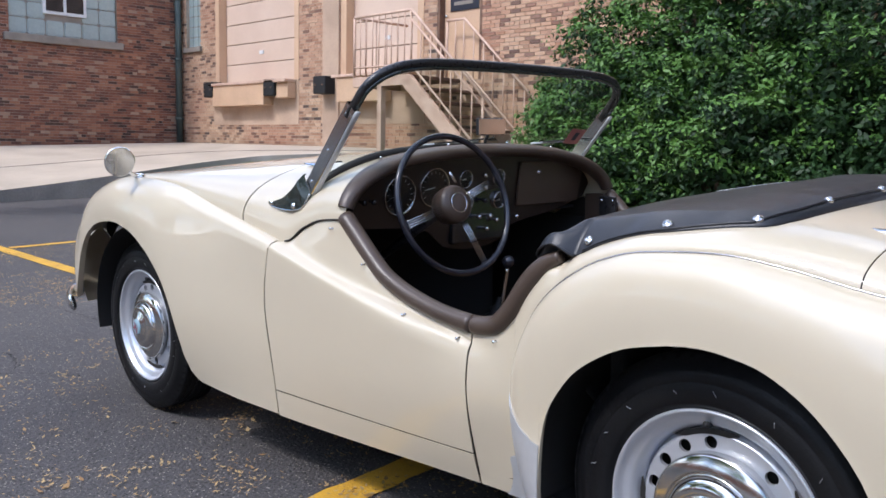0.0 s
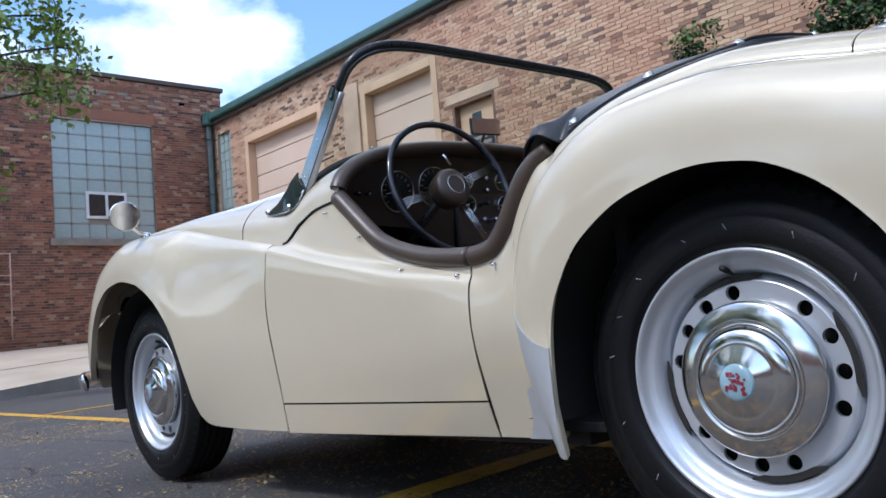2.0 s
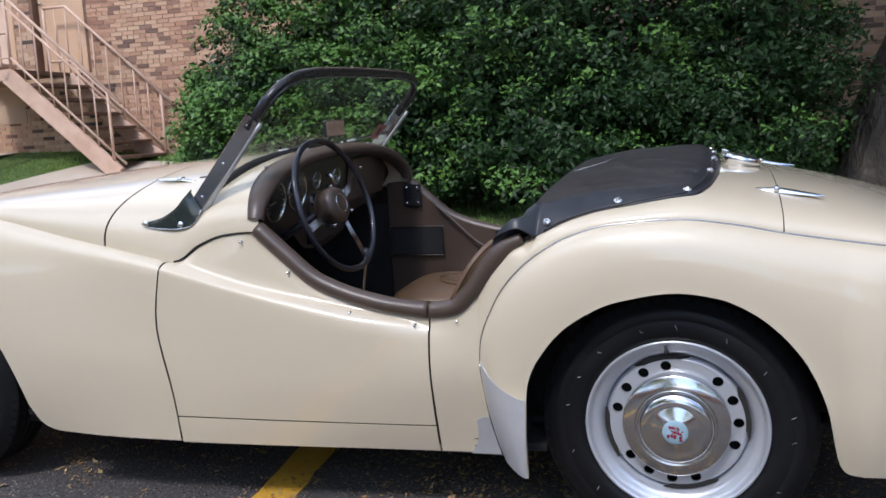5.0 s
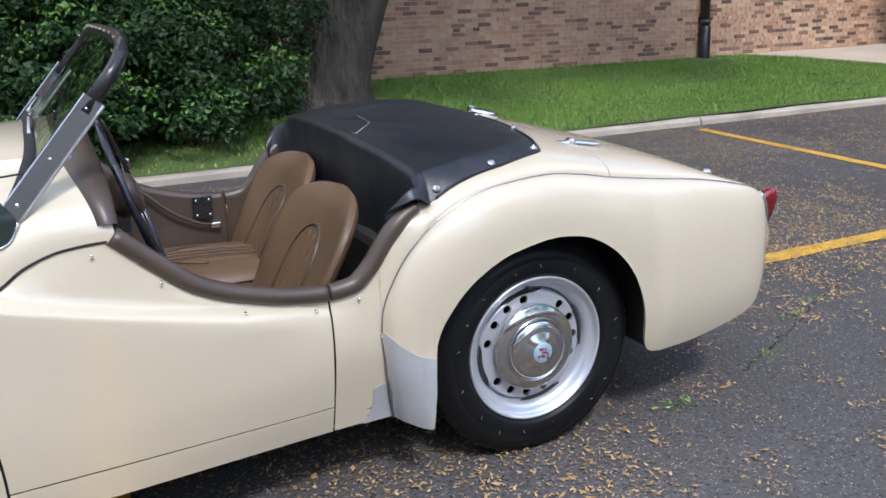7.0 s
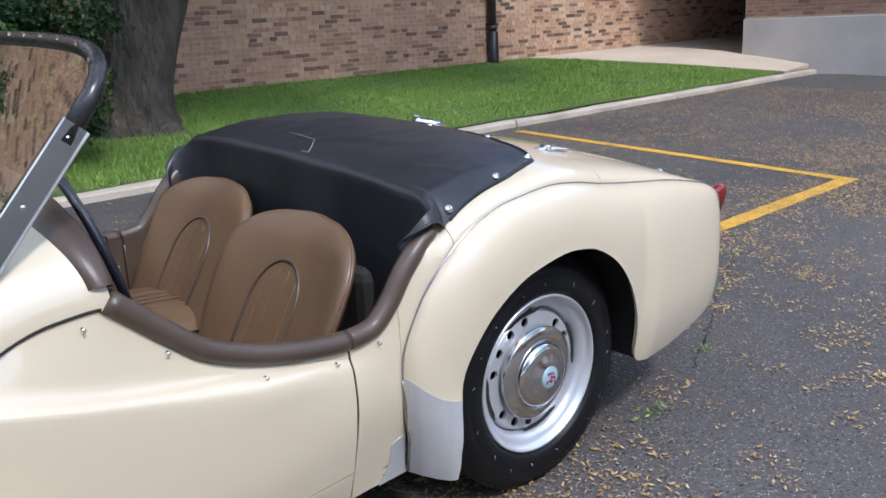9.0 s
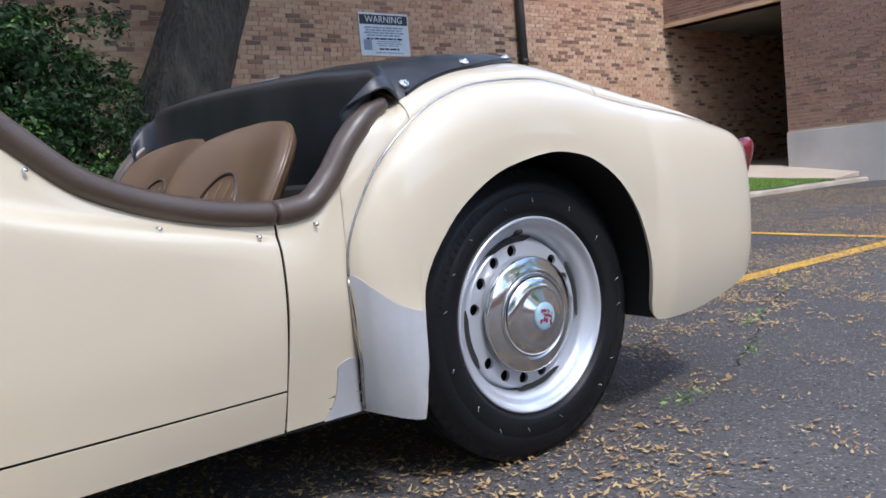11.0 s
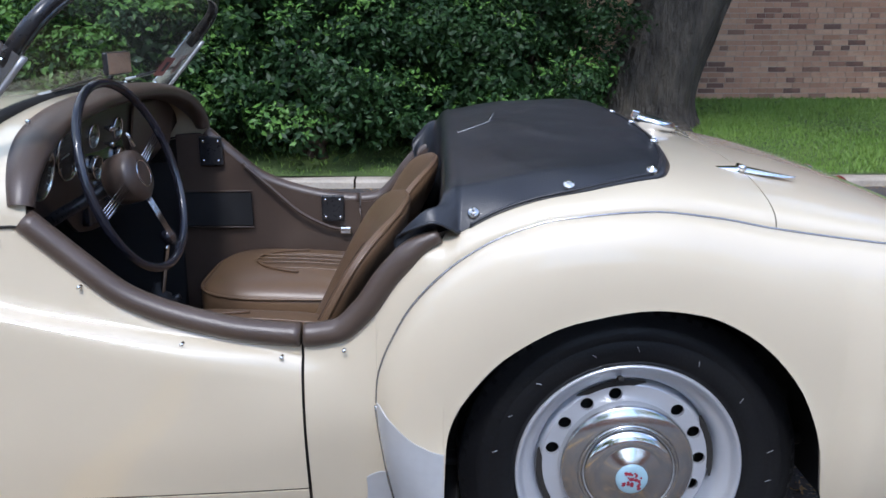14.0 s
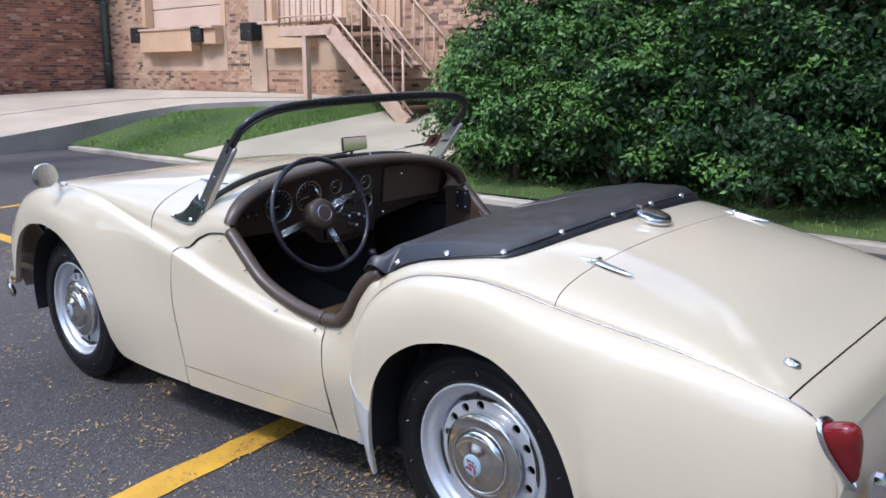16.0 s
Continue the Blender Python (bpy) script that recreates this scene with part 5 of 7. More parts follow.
# grab handle stubs along the dash roll: chrome hood pegs
for y in (-0.42, -0.16, 0.10, 0.32, 0.50):
    z = 0.785 + 0.172 * (1 - (abs(y) / 0.6) ** 2.4) ** (1 / 2.4)
    lathe("peg", [(0.0, 0.018), (0.004, 0.017), (0.0045, 0.012), (0.003, 0.009), (0.005, 0.0)], M["chrome"], car, "small chrome peg", sides=10, axis="z", at=(-1.085, y, z))

# ---------------------------------------------------------------- steering wheel
SW = pose(-0.955, -0.263, 0.807, 0, -16.6, -4.9)
sw = new("steering_wheel")
sw.parent = car
sw.matrix_basis = SW
tagged(sw, "black three spoke steering wheel with sprung wire spokes")
a = np.linspace(0, 2 * np.pi, 72, endpoint=False)
tube("wheel_rim", np.stack([0 * a, 0.194 * np.cos(a), 0.194 * np.sin(a)], -1), 0.0090, M["bakelite"], sw, "slim black rim", sides=14, closed=True, up=(1, 0, 0))
boss = lathe("boss", [(0.0, 0.020), (0.026, 0.020), (0.042, 0.017), (0.051, 0.010), (0.054, 0.000), (0.053, -0.02), (0.049, -0.042), (0.034, -0.056)], M["trim"], sw, "brown domed horn boss", sides=40, axis="x")
lathe("boss_ring", [(0.0255, 0.0195), (0.027, 0.0212), (0.0285, 0.0185)], M["chrome"], boss, "thin chrome ring", sides=40, axis="x")
for deg in (21, 195, 292):
    t = radians(deg)
    u, v = np.array((0, math.cos(t), math.sin(t))), np.array((0, -math.sin(t), math.cos(t)))
    for k in (-1.5, -0.5, 0.5, 1.5):
        tube("spoke_wire", [u * 0.050 + v * 0.0060 * k, u * 0.190 + v * 0.0060 * k], 0.0010, M["chrome"], sw, "bright steel spoke wire", sides=6)
    part("spoke_clip", box_bm((-0.005, -0.008, -0.0125), (0.005, 0.008, 0.0125), 0.003), M["bakelite"], sw).matrix_basis = Matrix.Translation(u * 0.189) @ Matrix.Rotation(t, 4, "X")
tube("control_stalk", [(0.02, 0.0, 0.058), (0.025, -0.02, 0.085)], 0.004, M["chrome"], sw, "short chrome horn lever", sides=8)
tube("steering_column", [(-0.03, 0, 0), (-0.55, 0, -0.11)], 0.014, M["blackpaint"], sw, "black steering column", sides=16, up=(0, 1, 0))

# gear lever with gaiter
tube("gear_lever", smooth_line([(-1.02, 0.0, 0.40), (-1.00, -0.005, 0.52), (-0.985, -0.005, 0.60)], 8), 0.006, M["steel"], car, "dull steel gear lever", sides=10)
lathe("gear_knob", [(0.0, -0.02), (0.012, -0.018), (0.019, -0.004), (0.019, 0.006), (0.012, 0.016), (0.0, 0.019)], M["bakelite"], car, "round black gear knob", axis="z", sides=20, at=(-0.982, -0.005, 0.615))
lathe("gear_gaiter", [(0.075, 0.39), (0.072, 0.405), (0.055, 0.41), (0.058, 0.425), (0.042, 0.43), (0.045, 0.445), (0.030, 0.45), (0.032, 0.465), (0.016, 0.475), (0.008, 0.50)], M["matt_black"], car, "ribbed black gaiter", axis="z", sides=24, at=(-1.02, 0, 0))
tube("handbrake", smooth_line([(-1.16, 0.09, 0.36), (-1.06, 0.10, 0.40), (-1.00, 0.10, 0.43)], 8), 0.008, M["blackpaint"], car, "black handbrake lever", sides=10)


# ---------------------------------------------------------------- seats
def seat_cushion(y, name):
    n, m = 28, 40
    P = np.zeros((n, m, 3))
    for i, v in enumerate(np.linspace(-1, 1, n)):
        ph = v * math.pi / 2
        for j, t in enumerate(np.linspace(0, 2 * np.pi, m, endpoint=False)):
            e = 0.30
            c, s = math.cos(t), math.sin(t)
            k = abs(math.cos(ph)) ** 0.35
            px = math.copysign(abs(c) ** 0.45, c) * k * 0.265
            py = math.copysign(abs(s) ** 0.45, s) * k * 0.215
            pz = math.copysign(abs(math.sin(ph)) ** 0.6, ph) * 0.075
            if pz > 0:
                pz += 0.014 * (1 - (px / 0.27) ** 2) * (1 - (py / 0.22) ** 2) + 0.02 * (-px / 0.27) * 0.6
            P[i, j] = (-0.775 + px, y + py, 0.375 + pz)
    ob = grid(name, P, M["leather"], car, "plump brown leather seat cushion", close_v=True)
    # piping round the upper edge and stitched pleats
    pr = [(-0.775 + math.copysign(abs(math.cos(t)) ** 0.45, math.cos(t)) * 0.262, y + math.copysign(abs(math.sin(t)) ** 0.45, math.sin(t)) * 0.212, 0.418 - 0.02 * math.cos(t) * 0.6) for t in np.linspace(0, 2 * np.pi, 60, endpoint=False)]
    tube("cushion_piping", pr, 0.0042, M["leather"], ob, sides=8, closed=True)
    for k in (-2, -1, 0, 1, 2):
        L = [(x, y + 0.036 * k, 0.4545 + 0.014 * (1 - ((x + 0.775) / 0.27) ** 2) - 0.012 * ((x + 0.775) / 0.27) - 0.006 * (abs(k) == 2)) for x in np.linspace(-0.90 + 0.05 * (abs(k) == 2), -0.60, 14)]
        tube("pleat_stitch", L, 0.0022, M["leather"], ob, sides=6)
    arc = [(-0.74 - 0.165 * math.cos(t), y + 0.115 * math.sin(t), 0.462 + 0.008 * math.cos(t)) for t in np.linspace(-1.35, 1.35, 24)]
    tube("panel_piping", arc, 0.0032, M["leather"], ob, sides=6)
    return ob


def seat_back(y, name):
    """A shield-shaped bucket backrest that leans back."""
    n, m = 36, 28
    lean = Matrix.Translation((-0.605, y, 0.40)) @ Matrix.Rotation(radians(28), 4, "Y")

    def half_width(v):
        return 0.264 * (1 - max(0, (v - 0.54) / 0.46) ** 3.0) ** 0.5 * (0.90 + 0.10 * math.sin(min(v, 0.55) / 0.55 * math.pi / 2)) + 0.002
    P = np.zeros((n, m, 3))
    for i, v in enumerate(np.linspace(0, 1, n) ** 0.85):
        w = half_width(v)
        th = 0.038 * (1 - 0.35 * v) * (1 - max(0, (v - 0.8) / 0.2) ** 2 * 0.75)
        for j, t in enumerate(np.linspace(0, 2 * np.pi, m, endpoint=False)):
            c, s = math.cos(t), math.sin(t)
            py = math.copysign(abs(s) ** 0.62, s) * w
            px = -math.copysign(abs(c) ** 0.7, c) * th
            px += 0.055 * (py / 0.225) ** 2 * -1 * (0.6) + 0.012
            P[i, j] = lean @ Vector((px, py, v * 0.405))
    ob = grid(name, P, M["leather"], car, "brown leather bucket backrest", close_v=True)
    front = lambda v, py: lean @ Vector((-0.038 * (1 - 0.35 * v) * (1 - max(0, (v - 0.8) / 0.2) ** 2 * 0.75) * (1 - abs(py / half_width(v)) ** 3.2) ** 0.35 - 0.033 * (py / 0.225) ** 2 + 0.012 - 0.002, py, v * 0.405))
    # raised arched panel with piping and flutes
    arc = [front(v, -0.098) for v in np.linspace(0.02, 0.40, 10)] + [front(0.40 + 0.29 * math.sin(t), -0.098 * math.cos(t)) for t in np.linspace(0.1, math.pi - 0.1, 28)] + [front(v, 0.098) for v in np.linspace(0.40, 0.02, 10)]
    tube("back_piping", np.array(arc), 0.0042, M["trim"], ob, sides=8)
    for k in (-1.5, -0.5, 0.5, 1.5):
        tube("flute_stitch", np.array([front(v, 0.042 * k) for v in np.linspace(0.03, 0.66 - 0.05 * abs(k), 14)]), 0.0015, M["leather"], ob, sides=6)
    rim = [lean @ Vector((0.012 - 0.033 * (half_width(v) / 0.225) ** 2, sgn * half_width(v) * 0.998, v * 0.405)) for sgn, vs in ((-1, np.linspace(0.02, 0.999, 36)), (1, np.linspace(0.999, 0.02, 36))) for v in vs]
    tube("edge_piping", np.array(rim), 0.0040, M["leather"], ob, "worn brown piping", sides=8)
    return ob


for y, slide in ((-0.235, 0.005), (0.315, 0.065)):
    seat_cushion(y, "seat_cushion").location.x = slide
    seat_back(y, "seat_back").location.x = slide

# ---------------------------------------------------------------- tonneau cover over the folded hood
ton_rear = pchip([(0.0, 0.114), (0.226, 0.110), (0.425, 0.092), (0.480, 0.078), (0.522, 0.056), (0.541, 0.005), (0.556, -0.050), (0.567, -0.10), (0.575, -0.20), (0.585, -0.288)])
ton_mid = pchip([(-0.31, 0.862), (-0.20, 0.880), (-0.06, 0.898), (0.03, 0.904), (0.09, 0.904), (0.114, 0.902)])


def ton_edge(w):
    """Rear hem line, rounded at the corners."""
    return float(ton_rear(abs(w)))


def ton_side(x):
    """Half width of the hem at station x."""
    return float(np.interp(x, [-0.288, -0.20, -0.10, -0.05, 0.005, 0.056], [0.585, 0.575, 0.567, 0.556, 0.541, 0.522]))


def ton_z(x, w):
    e = deck_point(max(x, -0.36), w) + 0.005
    d = max(0.0, min((ton_side(x) - abs(w)) / 0.056, (ton_edge(w) - x) / 0.050, 1.0))
    k = d
    top = float(ton_mid(x)) - (0.020 + 0.016 * min(1, max(0, (x + 0.12) / 0.16))) * (abs(w) / 0.55) ** 3 + 0.014 * w / 0.55
    z = e * (1 - k) + max(top, e) * k
    # slack cloth: broad sags, a few slanting creases, and puckers along the snapped edge
    sag = 0.006 * noise.noise((x * 6, w * 4, 1)) + 0.0022 * noise.noise((x * 15 + w * 6, w * 17, 5))
    crease_ = 0.0018 * max(0, math.sin(26 * x + 13 * w + 2.5 * noise.noise((x * 5, w * 5, 8)))) ** 6
    pucker = 0.003 * abs(math.sin(x * 19 + 0.6)) * k * (1 - k) * 4
    return z + (sag + crease_) * k * min(1.0, max(0.1, (x + 0.31) / 0.10)) + pucker


n, m = 74, 121
P = np.zeros((n, m, 3))
for j, a in enumerate(np.linspace(-1, 1, m)):
    w = math.sin(a * math.pi / 2) * 0.5845
    xr = ton_edge(w)
    side = min(1.0, max(0.0, (abs(w) - 0.46) / 0.095))
    sgn = math.copysign(1, w)
    for i in range(n):
        if i < 44:
            k = i / 43
            x = xr + (-0.300 - xr) * k
            P[i, j] = (x, w, ton_z(x, w) + ((-0.003, 0.003, 0.002)[i] if i < 3 else 0))
        else:
            k = (i - 43) / (n - 44)
            x, y, z = P[43, j]
            bow = min(k * 3, 1) * math.pi / 2
            fold = (0.016 * noise.noise((w * 5, k * 2, 3)) + 0.006 * noise.noise((w * 15 + k * 3, k * 4, 9))) * k ** 1.4
            mid = np.array((x - 0.018 * math.sin(bow) - 0.020 * k + fold, y * (1 - 0.05 * k), z - 0.022 * (1 - math.cos(bow)) - 0.55 * max(0, k - 0.28)))
            point = np.array((-0.414, sgn * 0.560, 0.742 if sgn < 0 else 0.756))
            start = P[43, j]
            tip = start + (point - start) * k ** 0.9 + np.array((0, sgn * 0.032 * math.sin(k * math.pi) ** 0.7, 0.028 * math.sin(k * math.pi) ** 0.7 + 0.005 * math.sin(k * 9 + 40 * abs(w)) * (1 - k)))
            q = side ** 2
            P[i, j] = mid * (1 - q) + tip * q
TON = P.copy()
cover = grid("tonneau_cover", P[:, ::-1], M["vinyl"], car, "black vinyl cover over the folded hood", thick=0.003)
cover.modifiers.remove(cover.modifiers["crisp edges"])
# stitched hem along the rear and the sides
tube("hem", TON[2, 1:-1] + np.array((0, 0, 0.002)), 0.0028, M["vinyl"], cover, sides=6)
for j in (0, -1):
    tube("hem", TON[43:-2, j] + np.array((0, 0, 0.001)), 0.0028, M["vinyl"], cover, sides=6)


def snap_on(x, y, r):
    """A press stud that sits square on the cover."""
    d = np.hypot(TON[:44, :, 0] - x, TON[:44, :, 1] - y)
    i, j = np.unravel_index(np.argmin(d), d.shape)
    i, j = min(max(i, 1), 42), min(max(j, 1), TON.shape[1] - 2)
    nn = Vector(np.cross(TON[i + 1, j] - TON[i - 1, j], TON[i, j + 1] - TON[i, j - 1])).normalized()
    if nn.z < 0:
        nn = -nn
    s = lathe("snap", [(0.0, 0.0010), (0.0024, 0.0010), (0.0030, 0.0052), (0.0046, 0.0052), (0.0052, 0.0034), (r * 0.75, 0.0034), (r, 0.001), (r, -0.003)], M["steel"], car, "dull metal press stud", sides=18, axis="z")
    s.matrix_basis = Matrix.Translation(Vector(TON[i, j]) + nn * 0.003) @ nn.to_track_quat("Z", "Y").to_matrix().to_4x4()


for sg, sname in SIDES:
    for x, w in ((-0.276, 0.572), (-0.115, 0.557), (0.035, 0.513)):
        snap_on(x, sg * w, 0.0105)
for y in (-0.335, -0.09, 0.12, 0.335):
    snap_on(ton_edge(y) - 0.022, y, 0.0085)
# small tear stitched on the cover
tube("cover_seam", [(x, y, ton_z(x, y) + 0.0018) for x, y in ((-0.195, 0.19), (-0.205, 0.11), (-0.215, 0.03), (-0.250, -0.01), (-0.290, -0.05), (-0.292, -0.02))], 0.0009, M["silver"], car, "pale worn crease", sides=5)

# ---------------------------------------------------------------- windscreen
RAKE = 0.857


def screen(w, z):
    """A point of the screen's plane; it bows forward a little in the middle."""
    return np.array((-0.986 + (z - 1.123) * RAKE - 0.030 * (1 - (w / 0.55) ** 2), w, z))


def screen_top(w):
    r = min(abs(w) / 0.556, 1)
    return 1.080 + 0.110 * (1 - r ** 7.5) ** (1 / 2.6) - 0.012 * r ** 2


screen_foot = pchip([(0.0, 0.957), (0.2, 0.951), (0.35, 0.937), (0.46, 0.905), (0.53, 0.862), (0.556, 0.835)])
ws = new("windscreen")
ws.parent = car
tagged(ws, "raked windscreen in a slim black frame")
W = [math.sin(a * math.pi / 2) * 0.550 for a in np.linspace(-1, 1, 61)]
P = np.array([[screen(w, float(screen_foot(abs(w))) * (1 - k) + screen_top(w) * k) for k in np.linspace(0, 1, 10)] for w in W])
gl = grid("glass_pane", P, M["screen_glass"], ws, "clear windscreen glass")
gl.visible_shadow = False
top = np.array([screen(w, screen_top(w)) for w in W])
lo_l, lo_r = screen(-0.556, 1.045), screen(0.556, 1.045)
bar = np.vstack([[lo_l], top[1:-1], [lo_r]])
tube("header_bar", bar, 0.0125, M["blackpaint"], ws, "black header bar", sides=12, flat=1.2, up=(1, 0, 0.8))
tube("header_bead", bar + np.array((0.006, 0, -0.012)), 0.006, M["greenblack"], ws, sides=8, up=(1, 0, 0.8))
foot = np.array([screen(w, float(screen_foot(abs(w)))) + np.array((0.0, 0, 0.002)) for w in W])
tube("screen_seal", foot, 0.013, M["matt_black"], ws, "black rubber seal", sides=10, up=(1, 0, 0.8))
for sg, sname in SIDES:
    # post: a flat faced bar with a bright edge, swept into a foot plate on the scuttle
    a0, a1 = screen(sg * 0.560, 0.845), screen(sg * 0.557, 1.070)
    post = np.array([a0 + (a1 - a0) * k for k in np.linspace(0, 1, 12)])
    run = (a1 - a0) / np.linalg.norm(a1 - a0)
    across = np.cross(run, (0.0, 1.0, 0.0))
    P = np.array([[c + across * u * 0.021 + np.array((0, v * 0.0085, 0)) for u, v in ((-1, -0.7), (-0.9, -1), (0.9, -1), (1, -0.7), (1, 0.7), (0.9, 1), (-0.9, 1), (-1, 0.7))] for c in post])
    grid("post", P, M["post_metal"], ws, "bright flat-faced stainless screen post", close_v=True, smooth=False)
    tube("post_bead", post + np.array((0.0175, -sg * 0.002, -0.0150)), 0.0050, M["silver"], ws, "bright metal edge", sides=8, flat=1.8, up=(0, 1, 0))
    up = smooth_line([(-1.402, 0.804), (-1.36, 0.811), (-1.315, 0.823), (-1.275, 0.845), (-1.250, 0.872), (-1.234, 0.892)], 26)
    dn = smooth_line([(-1.402, 0.799), (-1.36, 0.793), (-1.315, 0.790), (-1.265, 0.790), (-1.225, 0.801), (-1.203, 0.838)], 26)
    out = np.interp(np.linspace(0, 1, 26), [0, 0.25, 0.55, 0.8, 1], [0.576, 0.585, 0.589, 0.582, 0.571])
    P = np.array([[(u[0], sg * (w - 0.006), u[1]), (u[0], sg * w, u[1] - 0.002 * k), ((u[0] + d[0]) / 2, sg * (w + 0.003), (u[1] + d[1]) / 2), (d[0], sg * (w + 0.002), d[1]), (d[0], sg * (w - 0.006), d[1] - 0.002)] for u, d, w, k in zip(up, dn, out, np.linspace(0, 1, 26))])
    # dark green in place of the hedge that the bright plate would mirror
    grid("foot_plate", P if sg > 0 else P[:, ::-1], M["greenblack"], ws, "swept foot plate, mirrored hedge put into its dark colour", thick=0.004)
    tube("foot_edge", np.array([(d[0], sg * (w + 0.003), d[1]) for d, w in zip(dn, out)]), 0.0022, M["chrome"], ws, "bright lower edge", sides=6, up=(0, 1, 0))
    for x, z in ((-1.372, 0.805), (-1.262, 0.802)):
        k = lathe("screw", [(0.0, 0.004), (0.006, 0.0035), (0.009, 0.0)], M["chrome"], ws, "chrome screw", sides=12)
        k.matrix_basis = pose(x, sg * 0.589, z, -sg * 6, 0, 180 if sg < 0 else 0)
    # screws along the post
    for k in (0.12, 0.5, 0.92):
        c = a0 + (a1 - a0) * k + np.array((0, sg * 0.0085, 0))
        q = lathe("screw", [(0.0, 0.0022), (0.003, 0.0018), (0.0042, 0.0)], M["chrome"], ws, "chrome screw", sides=10)
        q.matrix_basis = pose(*c, 0, 0, 180 if sg < 0 else 0)
# press studs along the front face of the header bar
for w in np.linspace(-0.51, 0.51, 13):
    c = screen(w, screen_top(w)) + np.array((-0.0105, 0, 0.009))
    q = lathe("stud", [(0.0, 0.005), (0.0035, 0.0045), (0.0042, 0.002), (0.006, 0.0)], M["chrome"], ws, "small chrome press stud", axis="x", sides=10)
    q.matrix_basis = pose(*c, 0, 40, 180)
# wipers, mirror, licence sticker
for y in (-0.20, 0.30):
    b = screen(y, 0.965) - np.array((0.012, 0, 0))
    tube("wiper_arm", [b, screen(y + 0.24, 0.975) - np.array((0.012, 0, 0))], 0.004, M["silver"], ws, "thin wiper arm", sides=6)
    tube("wiper_blade", [screen(y + 0.05, 0.970) - np.array((0.008, 0, 0)), screen(y + 0.30, 0.985) - np.array((0.008, 0, 0))], 0.003, M["matt_black"], ws, sides=6)
mir = new("rear_view_mirror")
mir.parent = car
mir.matrix_basis = pose(-1.062, 0.003, 1.020, 0, -1, -8)
tagged(mir, "small rectangular mirror on a black stem")
part("mirror_shell", box_bm((-0.012, -0.055, -0.026), (0.0, 0.055, 0.026), 0.005), M["blackpaint"], mir)
part("mirror_glass", box_bm((0.0005, -0.052, -0.023), (0.002, 0.052, 0.023)), M["chrome"], mir, "mirror glass")
tube("mirror_stem", [(-0.008, 0, -0.01), (-0.03, 0, -0.04), (-0.036, 0, -0.065)], 0.005, M["blackpaint"], mir, sides=8)
tube("washer_jet", [(-1.245, -0.50, 0.918), (-1.155, -0.50, 0.925)], 0.0022, M["matt_black"], ws, "thin black rod", sides=6)
q = [screen(y, z) + np.array((0.003, 0, 0)) for y, z in ((0.44, 0.965), (0.515, 0.960), (0.515, 1.010), (0.44, 1.015))]
st = mesh_ob("sticker", q, [(0, 1, 2, 3)], M["sticker_red"], ws, "small faded red sticker")
q = [screen(y, z) + np.array((0.0045, 0, 0)) for y, z in ((0.468, 0.975), (0.490, 0.974), (0.490, 1.000), (0.468, 1.001))]
mesh_ob("sticker_mark", q, [(0, 1, 2, 3)], M["ink"], ws)

# ---------------------------------------------------------------- bright work
# round mirrors on the front wings
for sg in (-1,):
    m0 = np.array((-2.147, sg * 0.613, 0.852))
    mm = new("wing_mirror")
    mm.parent = car
    tagged(mm, "round chrome wing mirror on a short stalk")
    tube("stalk", smooth_line([m0, m0 + (0.012, sg * 0.03, 0.008), m0 + (0.045, sg * 0.075, 0.030), m0 + (0.068, sg * 0.100, 0.052)], 12), [0.009, 0.008, 0.007, 0.006, 0.006, 0.006, 0.006, 0.006, 0.006, 0.006, 0.006, 0.006], M["chrome"], mm, sides=10)
    lathe("stalk_base", [(0.018, -0.004), (0.018, 0.004), (0.010, 0.010), (0.0, 0.012)], M["chrome"], mm, axis="z", sides=20, at=tuple(m0 + (0, 0, -0.002)))
    head = lathe("mirror_head", [(0.0, -0.022), (0.018, -0.021), (0.036, -0.014), (0.047, -0.003), (0.050, 0.003), (0.047, 0.005)], M["chrome"], mm, axis="x", sides=36)
    head.matrix_basis = pose(-2.072, sg * 0.716, 0.906, 0, 8, sg * 9)
    face = lathe("mirror_glass", [(0.0, 0.0045), (0.0475, 0.0045)], M["chrome"], mm, "mirror glass", axis="x", sides=36)
    face.matrix_basis = head.matrix_basis.copy()

# boot hinges, fuel filler, locks
def hinge(x, y, z, yaw, scale=1.0, tilt=6):
    h = new("hinge")
    h.parent = car
    h.matrix_basis = pose(x, y, z, 0, tilt, yaw) @ Matrix.Scale(scale, 4)
    tagged(h, "slim tapered chrome hinge")
    for s, name in ((-1, "front_leaf"), (1, "rear_leaf")):
        ln = 0.060 if s < 0 else 0.100
        P = np.array([[(s * (0.004 + ln * k), 0.0125 * math.cos(t) * (1 - k ** 2.2) ** 0.5, 0.011 * max(0, math.sin(t)) * (1 - 0.75 * k)) for t in np.linspace(0, math.pi, 10)] for k in np.linspace(0, 1, 14)])
        grid(name, P, M["chrome"], h, thick=0.001)
    tube("knuckle", [(0, -0.016, 0.008), (0, 0.016, 0.008)], 0.0065, M["chrome"], h, sides=12)
    return h


